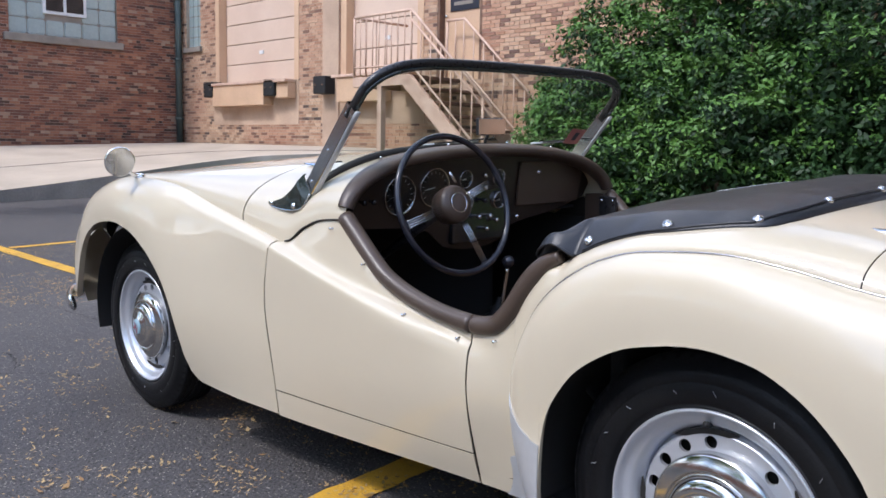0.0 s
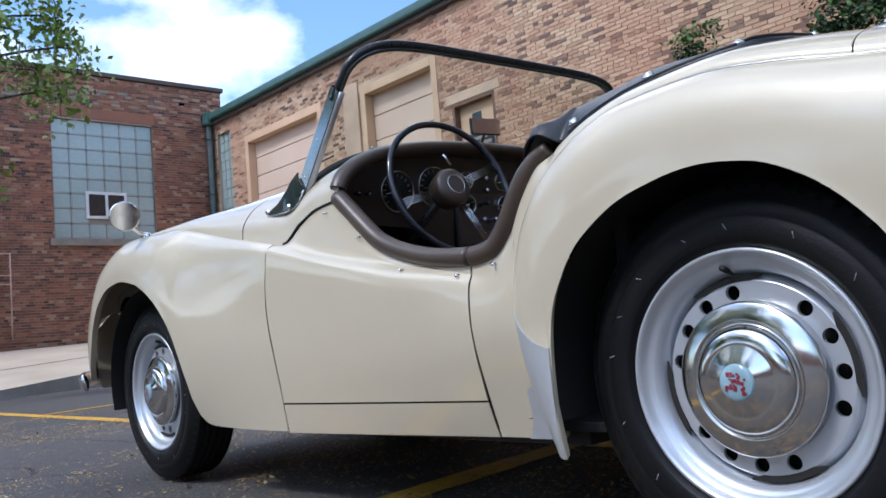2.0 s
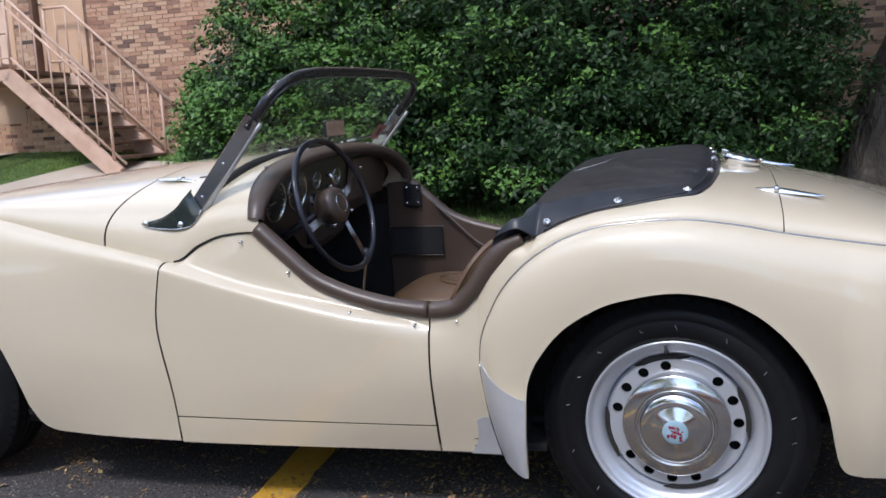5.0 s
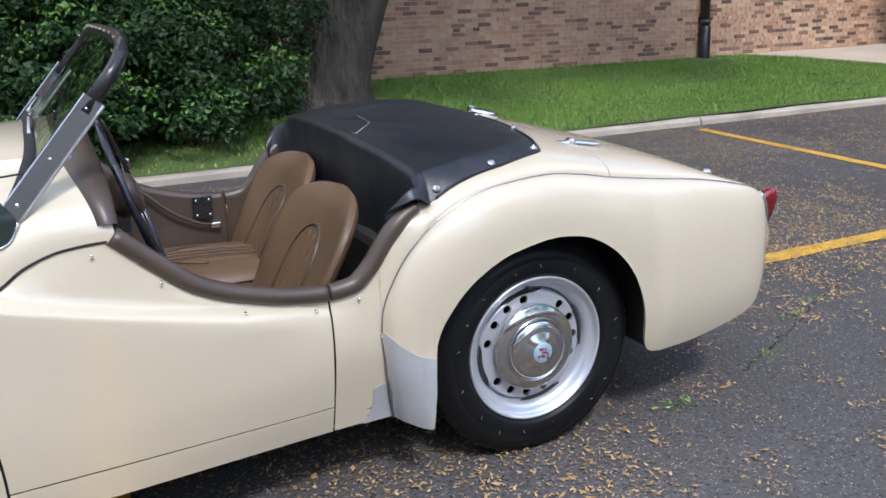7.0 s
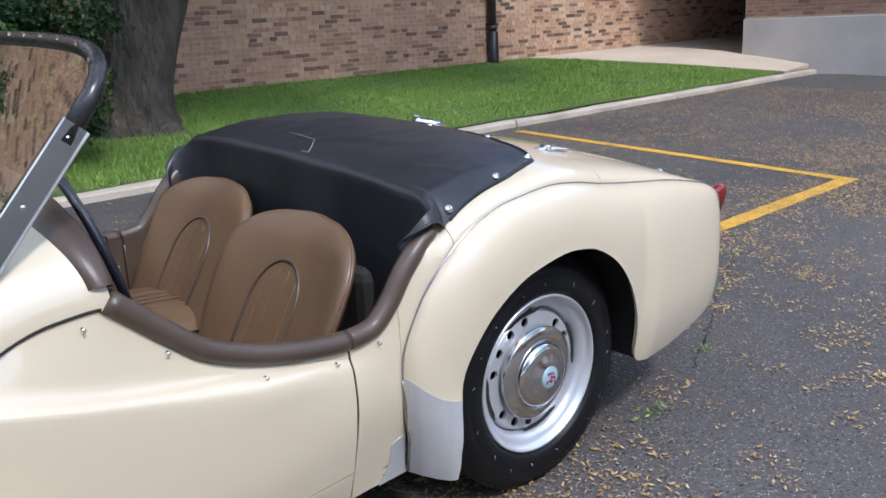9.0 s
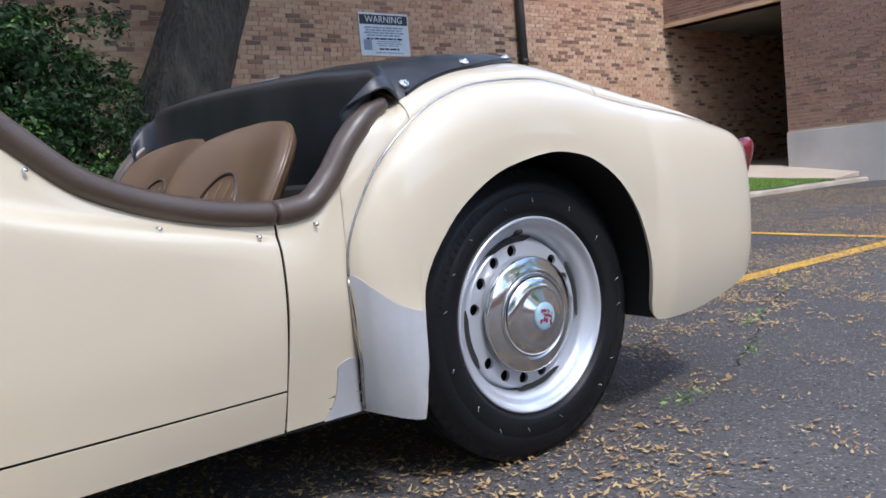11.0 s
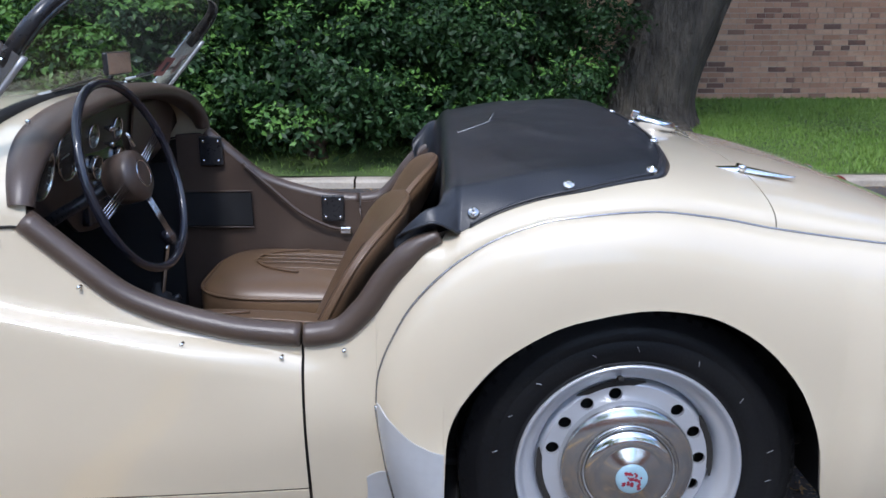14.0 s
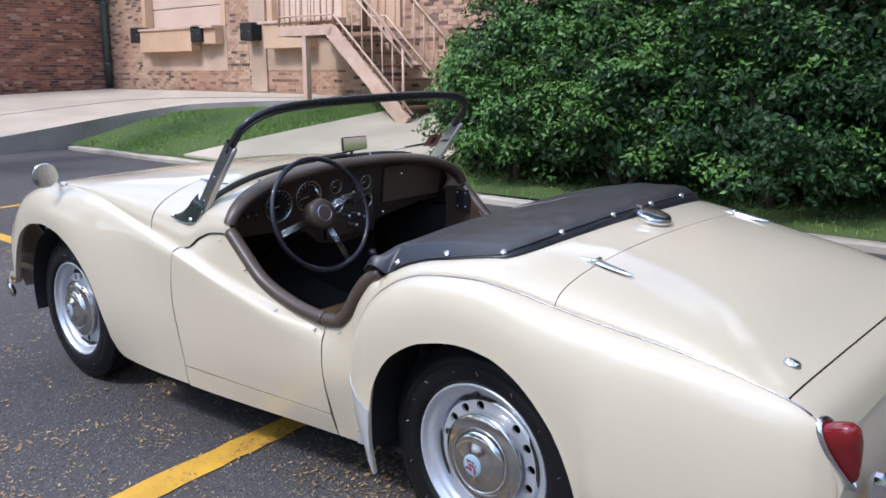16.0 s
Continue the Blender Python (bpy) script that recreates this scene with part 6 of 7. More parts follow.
for sg, sname in SIDES:
    hinge(BOOT_X - 0.005, sg * 0.400, deck_point(BOOT_X, 0.40) + 0.003, 3 * sg, tilt=7)
    hinge(-1.36, sg * 0.42, nose_point(-1.36, 0.42) + 0.004, 180, 0.8, tilt=-4)
fx, fz = 0.160, deck_point(0.16, 0.0)
fuel = new("fuel_filler")
fuel.parent = car
fuel.matrix_basis = pose(fx + 0.006, 0.004, fz + 0.008, 0, 15, 0) @ Matrix.Scale(0.92, 4)
tagged(fuel, "chrome flip-up fuel filler cap")
lathe("filler_ring", [(0.046, -0.030), (0.046, 0.000), (0.054, 0.004), (0.055, 0.012), (0.050, 0.019)], M["chrome"], fuel, axis="z", sides=40)
# the chrome lid's dark reflection is put into its colour
lathe("filler_cap", [(0.051, 0.016), (0.049, 0.021), (0.036, 0.0245), (0.018, 0.0265), (0.0, 0.027)], M["greenblack"], fuel, axis="z", sides=40)
part("filler_catch", box_bm((-0.064, -0.008, 0.006), (-0.044, 0.008, 0.028), 0.003), M["chrome"], fuel)
for y in (-0.425, 0.425):
    z = deck_point(0.722, y)
    lk = lathe("boot_lock", [(0.0, 0.014), (0.010, 0.0135), (0.016, 0.010), (0.019, 0.004), (0.020, 0.0)], M["chrome"], car, "round chrome boot lock", axis="z", sides=24)
    lk.matrix_basis = pose(0.722, y, z, -20 if y < 0 else 20, 14, 0)
for sg, sname in SIDES:
    # tail lamp: chrome bezel and red lens at the tip of the wing
    tl = new("tail_lamp")
    tl.parent = car
    tl.matrix_basis = pose(0.848, sg * 0.532, 0.578, 0, -23, sg * 12)
    tagged(tl, "pear-shaped red tail lamp in a chrome bezel")
    a = np.linspace(0, 2 * np.pi, 40, endpoint=False)
    top = np.clip((1 + np.sin(a)) / 2, 0, 1)
    ry = 0.043 * np.sign(np.cos(a)) * np.abs(np.cos(a)) ** 0.85 * (0.20 + 0.80 * top ** 0.75)
    rz = 0.074 * np.sin(a)
    ring = np.stack([0 * a, ry + sg * 0.20 * rz, rz], -1)
    P = np.array([ring * (1, s, s) + (h, 0, 0) for s, h in ((1.00, -0.050), (1.03, 0.000), (1.04, 0.008), (1.02, 0.013), (0.95, 0.016), (0.86, 0.013), (0.82, 0.006))])
    grid("bezel", P[:, ::-1], M["chrome"], tl, "chrome bezel", close_v=True, thick=0.002)
    # the lens swells most in its upper half
    P = np.array([ring * (1, s, s) + (0, 0, 0.010 * (1 - s)) for s in (0.84, 0.84, 0.83, 0.77, 0.63, 0.36, 0.01)])
    for row, h in zip(P, (0.008, 0.026, 0.044, 0.060, 0.071, 0.077, 0.078)):
        row[:, 0] += h * (0.72 + 0.38 * row[:, 2] / 0.074)
    grid("lens", P[:, ::-1], M["red_lens"], tl, "red glass lens", close_v=True)
    # bumper ends
for sg in (-1, 1):
    part("overrider", box_bm((0.885, sg * 0.43 - 0.024, 0.33), (0.935, sg * 0.43 + 0.024, 0.52), 0.018), M["chrome"], car, "chrome overrider")
    part("bumper_iron", box_bm((0.80, sg * 0.43 - 0.012, 0.40), (0.89, sg * 0.43 + 0.012, 0.44), 0.004), M["black"], car)
tube("front_bumper", smooth_line([(-2.535, -0.722, 0.362), (-2.62, -0.700, 0.365), (-2.76, -0.60, 0.37), (-2.84, -0.30, 0.37), (-2.86, 0, 0.37), (-2.84, 0.30, 0.37), (-2.76, 0.60, 0.37), (-2.62, 0.700, 0.365), (-2.535, 0.722, 0.362)], 48), 0.032, M["chrome"], car, "chrome front bumper bar", sides=14, flat=0.4, up=(1, 0, 0))
for sg in (-1, 1):
    part("bumper_iron", box_bm((-2.86, sg * 0.32 - 0.015, 0.35), (-2.60, sg * 0.32 + 0.015, 0.40), 0.004), M["black"], car)
    lathe("headlamp", [(0.0, -0.055), (0.05, -0.05), (0.085, -0.03), (0.10, 0.0), (0.105, 0.02), (0.09, 0.06), (0.0, 0.10)], M["chrome"], car, "round headlamp", axis="x", sides=36, at=(-2.66, sg * 0.44, 0.64))
# rear springs and axle seen under the tail
tube("axle", [(AXLE_R, -0.50, HUB_Z), (AXLE_R, 0.50, HUB_Z)], 0.04, M["black"], car, "dark rear axle", sides=14)
for sg in (-1, 1):
    tube("leaf_spring", smooth_line([(-0.55, sg * 0.42, 0.24), (0.0, sg * 0.42, 0.27), (0.46, sg * 0.42, 0.30)], 16), 0.022, M["black"], car, "dark leaf spring", sides=8, flat=0.6)
    part("spring_shackle", box_bm((0.40, sg * 0.47 - 0.03, 0.27), (0.46, sg * 0.47 + 0.03, 0.36), 0.01), M["black"], car)
tube("exhaust_pipe", smooth_line([(-1.5, -0.22, 0.19), (0.0, -0.10, 0.24), (0.50, -0.16, 0.28), (0.86, -0.18, 0.28)], 20), 0.02, M["steel"], car, "dull steel exhaust pipe", sides=12)


# ================================================================ buildings: openings and fittings
def dock_door(name, h, label, panels):
    """A sectional overhead door set back in its opening, with jamb boards and a head board."""
    x0, x1, z0, z1 = h
    d = thing(name, label, "door", "dock doors")
    step = (z1 - z0) / panels
    for k in range(panels):
        part("door_panel", box_bm((x0 + 0.09, WALL_Y + 0.16, z0 + k * step + 0.006), (x1 - 0.09, WALL_Y + 0.20, z0 + (k + 1) * step - 0.006), 0.012), M["door_paint"], d)
    # a dark brown sheet whose colour gives the panel joints their shade
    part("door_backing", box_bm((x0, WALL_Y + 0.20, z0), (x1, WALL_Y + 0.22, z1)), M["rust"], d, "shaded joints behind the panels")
    for a, b in ((x0 - 0.02, x0 + 0.12), (x1 - 0.12, x1 + 0.02)):
        part("jamb", box_bm((a, WALL_Y - 0.02, z0), (b, WALL_Y + 0.16, z1 + 0.1), 0.008), M["frame_paint"], d, "tan painted jamb")
    part("head_board", box_bm((x0 + 0.12, WALL_Y - 0.022, z1 - 0.06), (x1 - 0.12, WALL_Y + 0.16, z1 + 0.1), 0.008), M["frame_paint"], d, "tan painted head board")
    part("pull_handle", box_bm(((x0 + x1) / 2 - 0.09, WALL_Y + 0.14, z0 + 0.55), ((x0 + x1) / 2 + 0.05, WALL_Y + 0.16, z0 + 0.62), 0.006), M["white"], d, "pale pull plate")
    return d


dock_door("dock_door", DOCK1, "closed beige sectional overhead door in a tan frame", 7)
dock_door("dock_door", DOCK2, "closed beige sectional overhead door deep in a brick opening", 6)


def dock_edge(x0, x1, gap):
    """The painted render and ledge below a dock door, with its black rubber bumpers."""
    panel = part("render_panel", box_bm((x0 - 0.12, WALL_Y - 0.018, 1.32), (x1 + 0.02, WALL_Y + 0.01, 2.12), 0.004), M["render_pink"])
    tagged(panel, "stained pinkish tan painted panel below the dock", "wall panel", "dock panels", "structure")
    ledge = thing("dock_ledge", "tan painted steel dock ledge below the door", "dock ledge", "dock ledges")
    part("ledge_front", box_bm((x0 + 0.22, WALL_Y - 0.24, 1.68), (gap, WALL_Y - 0.02, 2.08), 0.01), M["frame_paint"], ledge)
    part("ledge_lip", box_bm((x0 + 0.10, WALL_Y - 0.27, 2.08), (x1 - 0.05, WALL_Y - 0.02, 2.13), 0.008), M["stair_paint"], ledge)
    part("ledge_end", box_bm((gap + 0.32, WALL_Y - 0.20, 1.80), (x1 - 0.06, WALL_Y - 0.02, 2.08), 0.01), M["frame_paint"], ledge)


dock_edge(-15.2, -12.33, -13.12)
dock_edge(-11.12, -9.0, -9.75)


def dock_bumper(x, z):
    b = thing("dock_bumper", "black rubber dock bumper block bolted to the wall", "dock bumper", "dock bumpers")
    part("block", box_bm((x - 0.17, WALL_Y - 0.27, z - 0.15), (x + 0.17, WALL_Y - 0.022, z + 0.15), 0.02), M["matt_black"], b)
    for dx in (-0.1, 0.1):
        lathe("bolt", [(0.0, -0.012), (0.014, -0.010), (0.016, 0.0)], M["rust"], b, sides=8, at=(x + dx, WALL_Y - 0.27, z))


for x, z in ((-15.12, 2.02), (-12.92, 1.99), (-11.36, 1.98)):
    dock_bumper(x, z)


def person_door():
    x0, x1, z0, z1 = PDOOR
    d = thing("side_door", "tan steel side door with a small window, at the top of the steps", "door")
    leaf = part("door_leaf", box_bm((x0 + 0.05, WALL_Y + 0.10, z0), (x1 - 0.05, WALL_Y + 0.15, z1 - 0.05), 0.004), M["frame_paint"], d)
    part("door_window", box_bm((x0 + 0.32, WALL_Y + 0.094, z0 + 1.35), (x0 + 0.52, WALL_Y + 0.10, z0 + 1.80), 0.002), M["dial"], leaf, "small dark pane")
    for a, b in ((x0, x0 + 0.05), (x1 - 0.05, x1)):
        part("door_frame", box_bm((a, WALL_Y - 0.01, z0), (b, WALL_Y + 0.16, z1), 0.004), M["rust"], d, "brown frame")
    part("door_frame", box_bm((x0 + 0.05, WALL_Y - 0.01, z1 - 0.05), (x1 - 0.05, WALL_Y + 0.16, z1), 0.004), M["rust"], d, "brown frame")
    lathe("door_knob", [(0.0, -0.06), (0.02, -0.055), (0.026, -0.04), (0.01, -0.025), (0.01, 0.0)], M["steel"], leaf, sides=14, at=(x0 + 0.12, WALL_Y + 0.10, z0 + 0.95))
    s = thing("door_sign", "small black notice fixed to the side door", "sign")
    part("plate", box_bm((x0 + 0.18, WALL_Y + 0.084, z0 + 1.02), (x0 + 0.76, WALL_Y + 0.092, z0 + 1.48), 0.002), M["ink"], s)
    for k, (a, b) in enumerate(((0.30, 0.62), (0.24, 0.70), (0.27, 0.68), (0.26, 0.64))):
        part("text_bar", box_bm((x0 + a, WALL_Y + 0.080, z0 + 1.37 - 0.09 * k), (x0 + b, WALL_Y + 0.083, z0 + 1.42 - 0.09 * k)), M["sill"], s, "unreadable pale line of writing")


person_door()
# lintels over the openings
for h, e in ((DOCK2, 0.05), (PDOOR, 0.12)):
    tagged(part("trim_lintel", box_bm((h[0] - e, WALL_Y - 0.016, h[3] + 0.01), (h[1] + e, WALL_Y + 0.01, h[3] + 0.16), 0.004), M["render_pink"]), "pinkish rendered lintel", "lintel", "lintels", "structure")
tagged(part("trim_pier", box_bm((-11.55, WALL_Y - 0.05, 0.95), (-11.10, WALL_Y + 0.0, 5.0), 0.006), M["render_pink"]), "pinkish rendered pier beside the deep dock opening", "pier", kind="structure")


def block_window(name, axis, at, h, cols, rows, label, skip=None):
    """A window of glass blocks, each its own piece, with mortar between and a stone sill."""
    w = thing(name, label, "window", kind="structure")
    a0, a1, z0, z1 = h
    sa, sz = (a1 - a0) / cols, (z1 - z0) / rows
    bm = box_bm((-0.5, -0.5, -0.5), (0.5, 0.5, 0.5))
    bmesh.ops.bevel(bm, geom=list(bm.edges), offset=0.07, segments=2, affect="EDGES")
    me = bpy.data.meshes.new("glass_block")
    bm.to_mesh(me)
    bm.free()
    me.materials.append(M["glass_block"])
    for i in range(cols):
        for j in range(rows):
            a, z = a0 + (i + 0.5) * sa, z0 + (j + 0.5) * sz
            if skip and skip[0] < a < skip[1] and skip[2] < z < skip[3]:
                continue
            b = new("glass_block", me)
            b.parent = w
            b.location = (a, at, z) if axis == "y" else (at, a, z)
            b.scale = (sa - 0.014, 0.09, sz - 0.014) if axis == "y" else (0.09, sa - 0.014, sz - 0.014)
    lo, hi = ((a0, at - 0.025, z0), (a1, at + 0.025, z1)) if axis == "y" else ((at - 0.025, a0, z0), (at + 0.025, a1, z1))
    part("block_mortar", box_bm(lo, hi), M["sill"], w, "grey mortar between the blocks")
    return w


win_red = block_window("window_1", "x", RED_X - 0.10, RWIN, 6, 8, "tall window of pale glass blocks with a small white vent", (4.30, 5.14, 3.40, 3.90))
vent = part("vent_frame", box_bm((RED_X - 0.10, 4.30, 3.37), (RED_X - 0.03, 5.14, 3.93), 0.004), M["white"], win_red, "white framed vent window")
for a, b in ((4.36, 4.69), (4.75, 5.08)):
    part("vent_pane", box_bm((RED_X - 0.034, a, 3.43), (RED_X - 0.026, b, 3.87)), M["dial"], win_red, "dark pane")
part("window_sill", box_bm((RED_X - 0.2, 3.56, 2.80), (RED_X + 0.07, 5.84, 2.945), 0.01), M["sill"], win_red, "weathered stone sill")
win_s = block_window("window_2", "y", WALL_Y + 0.10, SWIN, 3, 11, "narrow window of pale glass blocks")
part("window_sill", box_bm((-16.50, WALL_Y - 0.07, 2.84), (-15.78, WALL_Y + 0.15, 2.945), 0.01), M["sill"], win_s, "weathered stone sill")
tagged(part("trim_lintel", box_bm((RED_X - 0.02, 3.60, 5.44), (RED_X + 0.013, 5.80, 5.66), 0.004), M["brick_red"]), "soldier course of red brick over the window", "lintel", "lintels", "structure")
# pale bloom patches of old render high on the red wall
rnd = random.Random(4)
for k in range(26):
    y, z, w, hgt = rnd.uniform(2.6, 6.6), rnd.choice((5.75, 5.82, 5.95, 6.02)), rnd.uniform(0.10, 0.34), 0.056
    tagged(part("render_remnant", box_bm((RED_X + 0.002, y, z), (RED_X + 0.0125, y + w, z + hgt), 0.002), M["sill"]), "pale remnant of old render on the bricks", "render patch", "render remnants", "structure")

# copings, eaves, gutter
tagged(part("trim_coping", box_bm((RED_X - 0.38, -8.0, 6.36), (RED_X + 0.06, 7.46, 6.46), 0.02), M["coping"]), "dark clay coping on the red brick wall", "coping", kind="structure")
tagged(part("trim_gutter", box_bm((-16.9, WALL_Y - 0.20, 5.60), (11.2, WALL_Y + 0.05, 5.76), 0.03), M["copper_green"]), "dark green painted gutter along the eave", "gutter", kind="structure")
tagged(part("trim_soffit", box_bm((-16.7, WALL_Y - 0.10, 5.52), (10.88, WALL_Y - 0.012, 5.60), 0.005), M["coping"]), "dark painted board under the gutter", "fascia", kind="structure")
tagged(part("roof_red", box_bm((-24, -8, 6.2), (RED_X - 0.3, 7.4, 6.34)), M["coping"]), "flat roof of the red brick wing", "roof", kind="structure")


def downpipe(name, x, y, z0, z1, r, m, label, boot=None):
    d = thing(name, label, "downpipe", "downpipes")
    tube("pipe", [(x, y, z0), (x, y, z1)], r, m, d, sides=14)
    z = z0 + 0.5
    while z < z1:
        lathe("bracket", [(r * 1.02, -0.03), (r * 1.25, -0.025), (r * 1.25, 0.025), (r * 1.02, 0.03)], m, d, axis="z", sides=14, at=(x, y, z))
        z += 1.25
    if boot:
        lathe("boot", [(r * 1.0, boot), (r * 1.3, boot - 0.02), (r * 1.3, z0)], M["blackpaint"], d, "black cast boot", axis="z", sides=16, at=(x, y, 0))
    return d


downpipe("downpipe", RED_X + 0.14, WALL_Y - 0.12, 0.96, 5.62, 0.068, M["pipe_green"], "dark green cast iron downpipe in the corner of the walls")
part("hopper_head", box_bm((RED_X + 0.02, WALL_Y - 0.24, 5.52), (RED_X + 0.30, WALL_Y - 0.01, 5.80), 0.03), M["copper_green"])
tagged(bpy.data.objects["hopper_head"], "green rainwater hopper head at the roof corner", "hopper")
downpipe("downpipe", 7.50, WALL_Y - 0.085, 0.50, 5.60, 0.062, M["pipe_dark"], "dark brown round downpipe on the tan brick wall", 0.95)
tagged(part("trim_plinth", box_bm((10.84, -9.0, 0.0), (10.899, 5.02, 0.91), 0.006), M["plinth"]), "grey concrete plinth of the passage wall", "plinth", kind="structure")
tagged(part("trim_soffit", box_bm((10.86, 5.02, 2.86), (11.2, 7.10, 2.93), 0.005), M["frame_paint"]), "tan edge over the passage opening", "lintel", kind="structure")


# ---------------------------------------------------------------- warning sign
def warning_sign():
    s = thing("warning_sign", "white enamel parking notice with a black heading on the brick wall", "sign")
    x0, x1, z0, z1 = 4.77, 5.53, 2.29, 2.825
    y = WALL_Y - 0.022
    plate = part("plate", box_bm((x0, y, z0), (x1, y + 0.008, z1), 0.003), M["sign_white"], s, "white enamel plate")
    part("heading", box_bm((x0 + 0.015, y - 0.004, z1 - 0.145), (x1 - 0.015, y - 0.001, z1 - 0.025)), M["ink"], s, "black heading band")
    tx = bpy.data.curves.new("heading_text", "FONT")
    tx.body, tx.size, tx.align_x, tx.align_y, tx.extrude = "WARNING", 0.118, "CENTER", "CENTER", 0.001
    ob = new("heading_text", tx)
    ob.parent = s
    ob.matrix_basis = pose((x0 + x1) / 2, y - 0.007, z1 - 0.086, 90, 0, 0)
    tx.materials.append(M["sign_white"])
    rnd = random.Random(2)
    rows = [(0.175, 0.60, "ink_blue", 0.020), (0.207, 0.56, "ink_blue", 0.020), (0.239, 0.62, "ink_blue", 0.020), (0.271, 0.54, "ink_blue", 0.020), (0.312, 0.56, "ink", 0.022), (0.350, 0.36, "ink_blue", 0.013), (0.376, 0.40, "ink_blue", 0.013), (0.402, 0.34, "ink_blue", 0.013), (0.440, 0.32, "ink", 0.022), (0.490, 0.44, "ink_blue", 0.013)]
    for d, w, m, hgt in rows:
        cx = (x0 + x1) / 2 + (0.06 if w < 0.45 else 0)
        a = cx - w / 2
        while a < cx + w / 2 - 0.03:
            b = min(a + rnd.uniform(0.04, 0.12), cx + w / 2)
            part("text_bar", box_bm((a, y - 0.003, z1 - d - hgt), (b - 0.014, y - 0.001, z1 - d)), M[m], s, "unreadable line of writing")
            a = b
    part("pictogram", box_bm((x0 + 0.05, y - 0.003, z0 + 0.07), (x0 + 0.17, y - 0.001, z0 + 0.20)), M["ink_blue"], s, "faded tow pictogram")


warning_sign()


# ---------------------------------------------------------------- steel stair to the side door
def stair():
    st = thing("steel_stair", "pinkish tan painted steel stair with landing and railings", "stair")
    yn, yf, zl, xl, xr = 6.02, 7.05, 1.95, -9.33, -8.10
    x_end, z_end = -6.62, 0.66
    part("landing", box_bm((xl, yn, zl - 0.05), (xr, yf, zl), 0.004), M["rust"], st, "rusty landing plate")
    part("landing_beam", box_bm((xl, yn - 0.03, zl - 0.14), (xr, yn, zl), 0.006), M["stair_paint"], st)
    part("landing_beam", box_bm((xl - 0.02, yn, zl - 0.14), (xl, yf, zl), 0.006), M["stair_paint"], st)
    for y in (yn + 0.02,):
        part("post", box_bm((-8.78, y - 0.045, 0.80), (-8.69, y + 0.045, zl - 0.05), 0.006), M["stair_paint"], st, "square steel leg")
    n = 7
    for y in (yn, yf):
        d = np.array((x_end - xr, 0, z_end - zl + 0.04))
        ln = np.linalg.norm(d)
        ang = math.atan2(-d[2], d[0])
        part("stringer", box_bm((0, -0.03, -0.20), (ln, 0.03, 0.0), 0.005), M["stair_paint"], st).matrix_basis = Matrix.Translation((xr, y, zl)) @ Matrix.Rotation(ang, 4, "Y")
    for k in range(1, n):
        x = xr + (x_end - xr) * k / n
        z = zl + (z_end - zl) * k / n
        part("tread", box_bm((x - 0.13, yn + 0.03, z - 0.04), (x + 0.13, yf - 0.03, z), 0.006), M["rust"], st, "rusty steel tread")
    hr = 0.86
    for y in (yn, yf):
        top = np.array([(xl if y == yn else xr - 0.35, y, zl + hr), (xr, y, zl + hr), (x_end + 0.05, y, z_end + hr - 0.05)])
        for name, dz, r in (("handrail", 0.0, 0.021), ("mid_rail", -0.72 if y == yn else -0.70, 0.016)):
            tube(name, top + (0, 0, dz), r, M["stair_paint"], st, sides=8)
        if y == yn:
            tube("handrail", [(xr, y, zl + hr - 0.12), (x_end + 0.05, y, z_end + hr - 0.17)], 0.016, M["stair_paint"], st, sides=8)
        for k in range(10 if y == yn else 3):
            x = xl + (xr - xl) * k / 9 if y == yn else xr - 0.35 + 0.17 * k
            tube("baluster", [(x, y, zl), (x, y, zl + hr)], 0.019 if k in (0, 9) else 0.009, M["stair_paint"], st, sides=6)
        for k in range(1, 8):
            t = k / 7.6
            x, z = xr + (x_end - xr) * t, zl + (z_end - zl) * t
            tube("baluster", [(x, y, z), (x, y, z + hr - 0.02)], 0.019 if k == 7 else 0.010, M["stair_paint"], st, sides=6)
    for k in range(5):
        y = yn + (yf - yn) * k / 5
        tube("baluster", [(xl, y, zl), (xl, y, zl + hr)], 0.009, M["stair_paint"], st, sides=6)
    tube("handrail", [(xl, yn, zl + hr), (xl, yf, zl + hr)], 0.021, M["stair_paint"], st, sides=8)


stair()


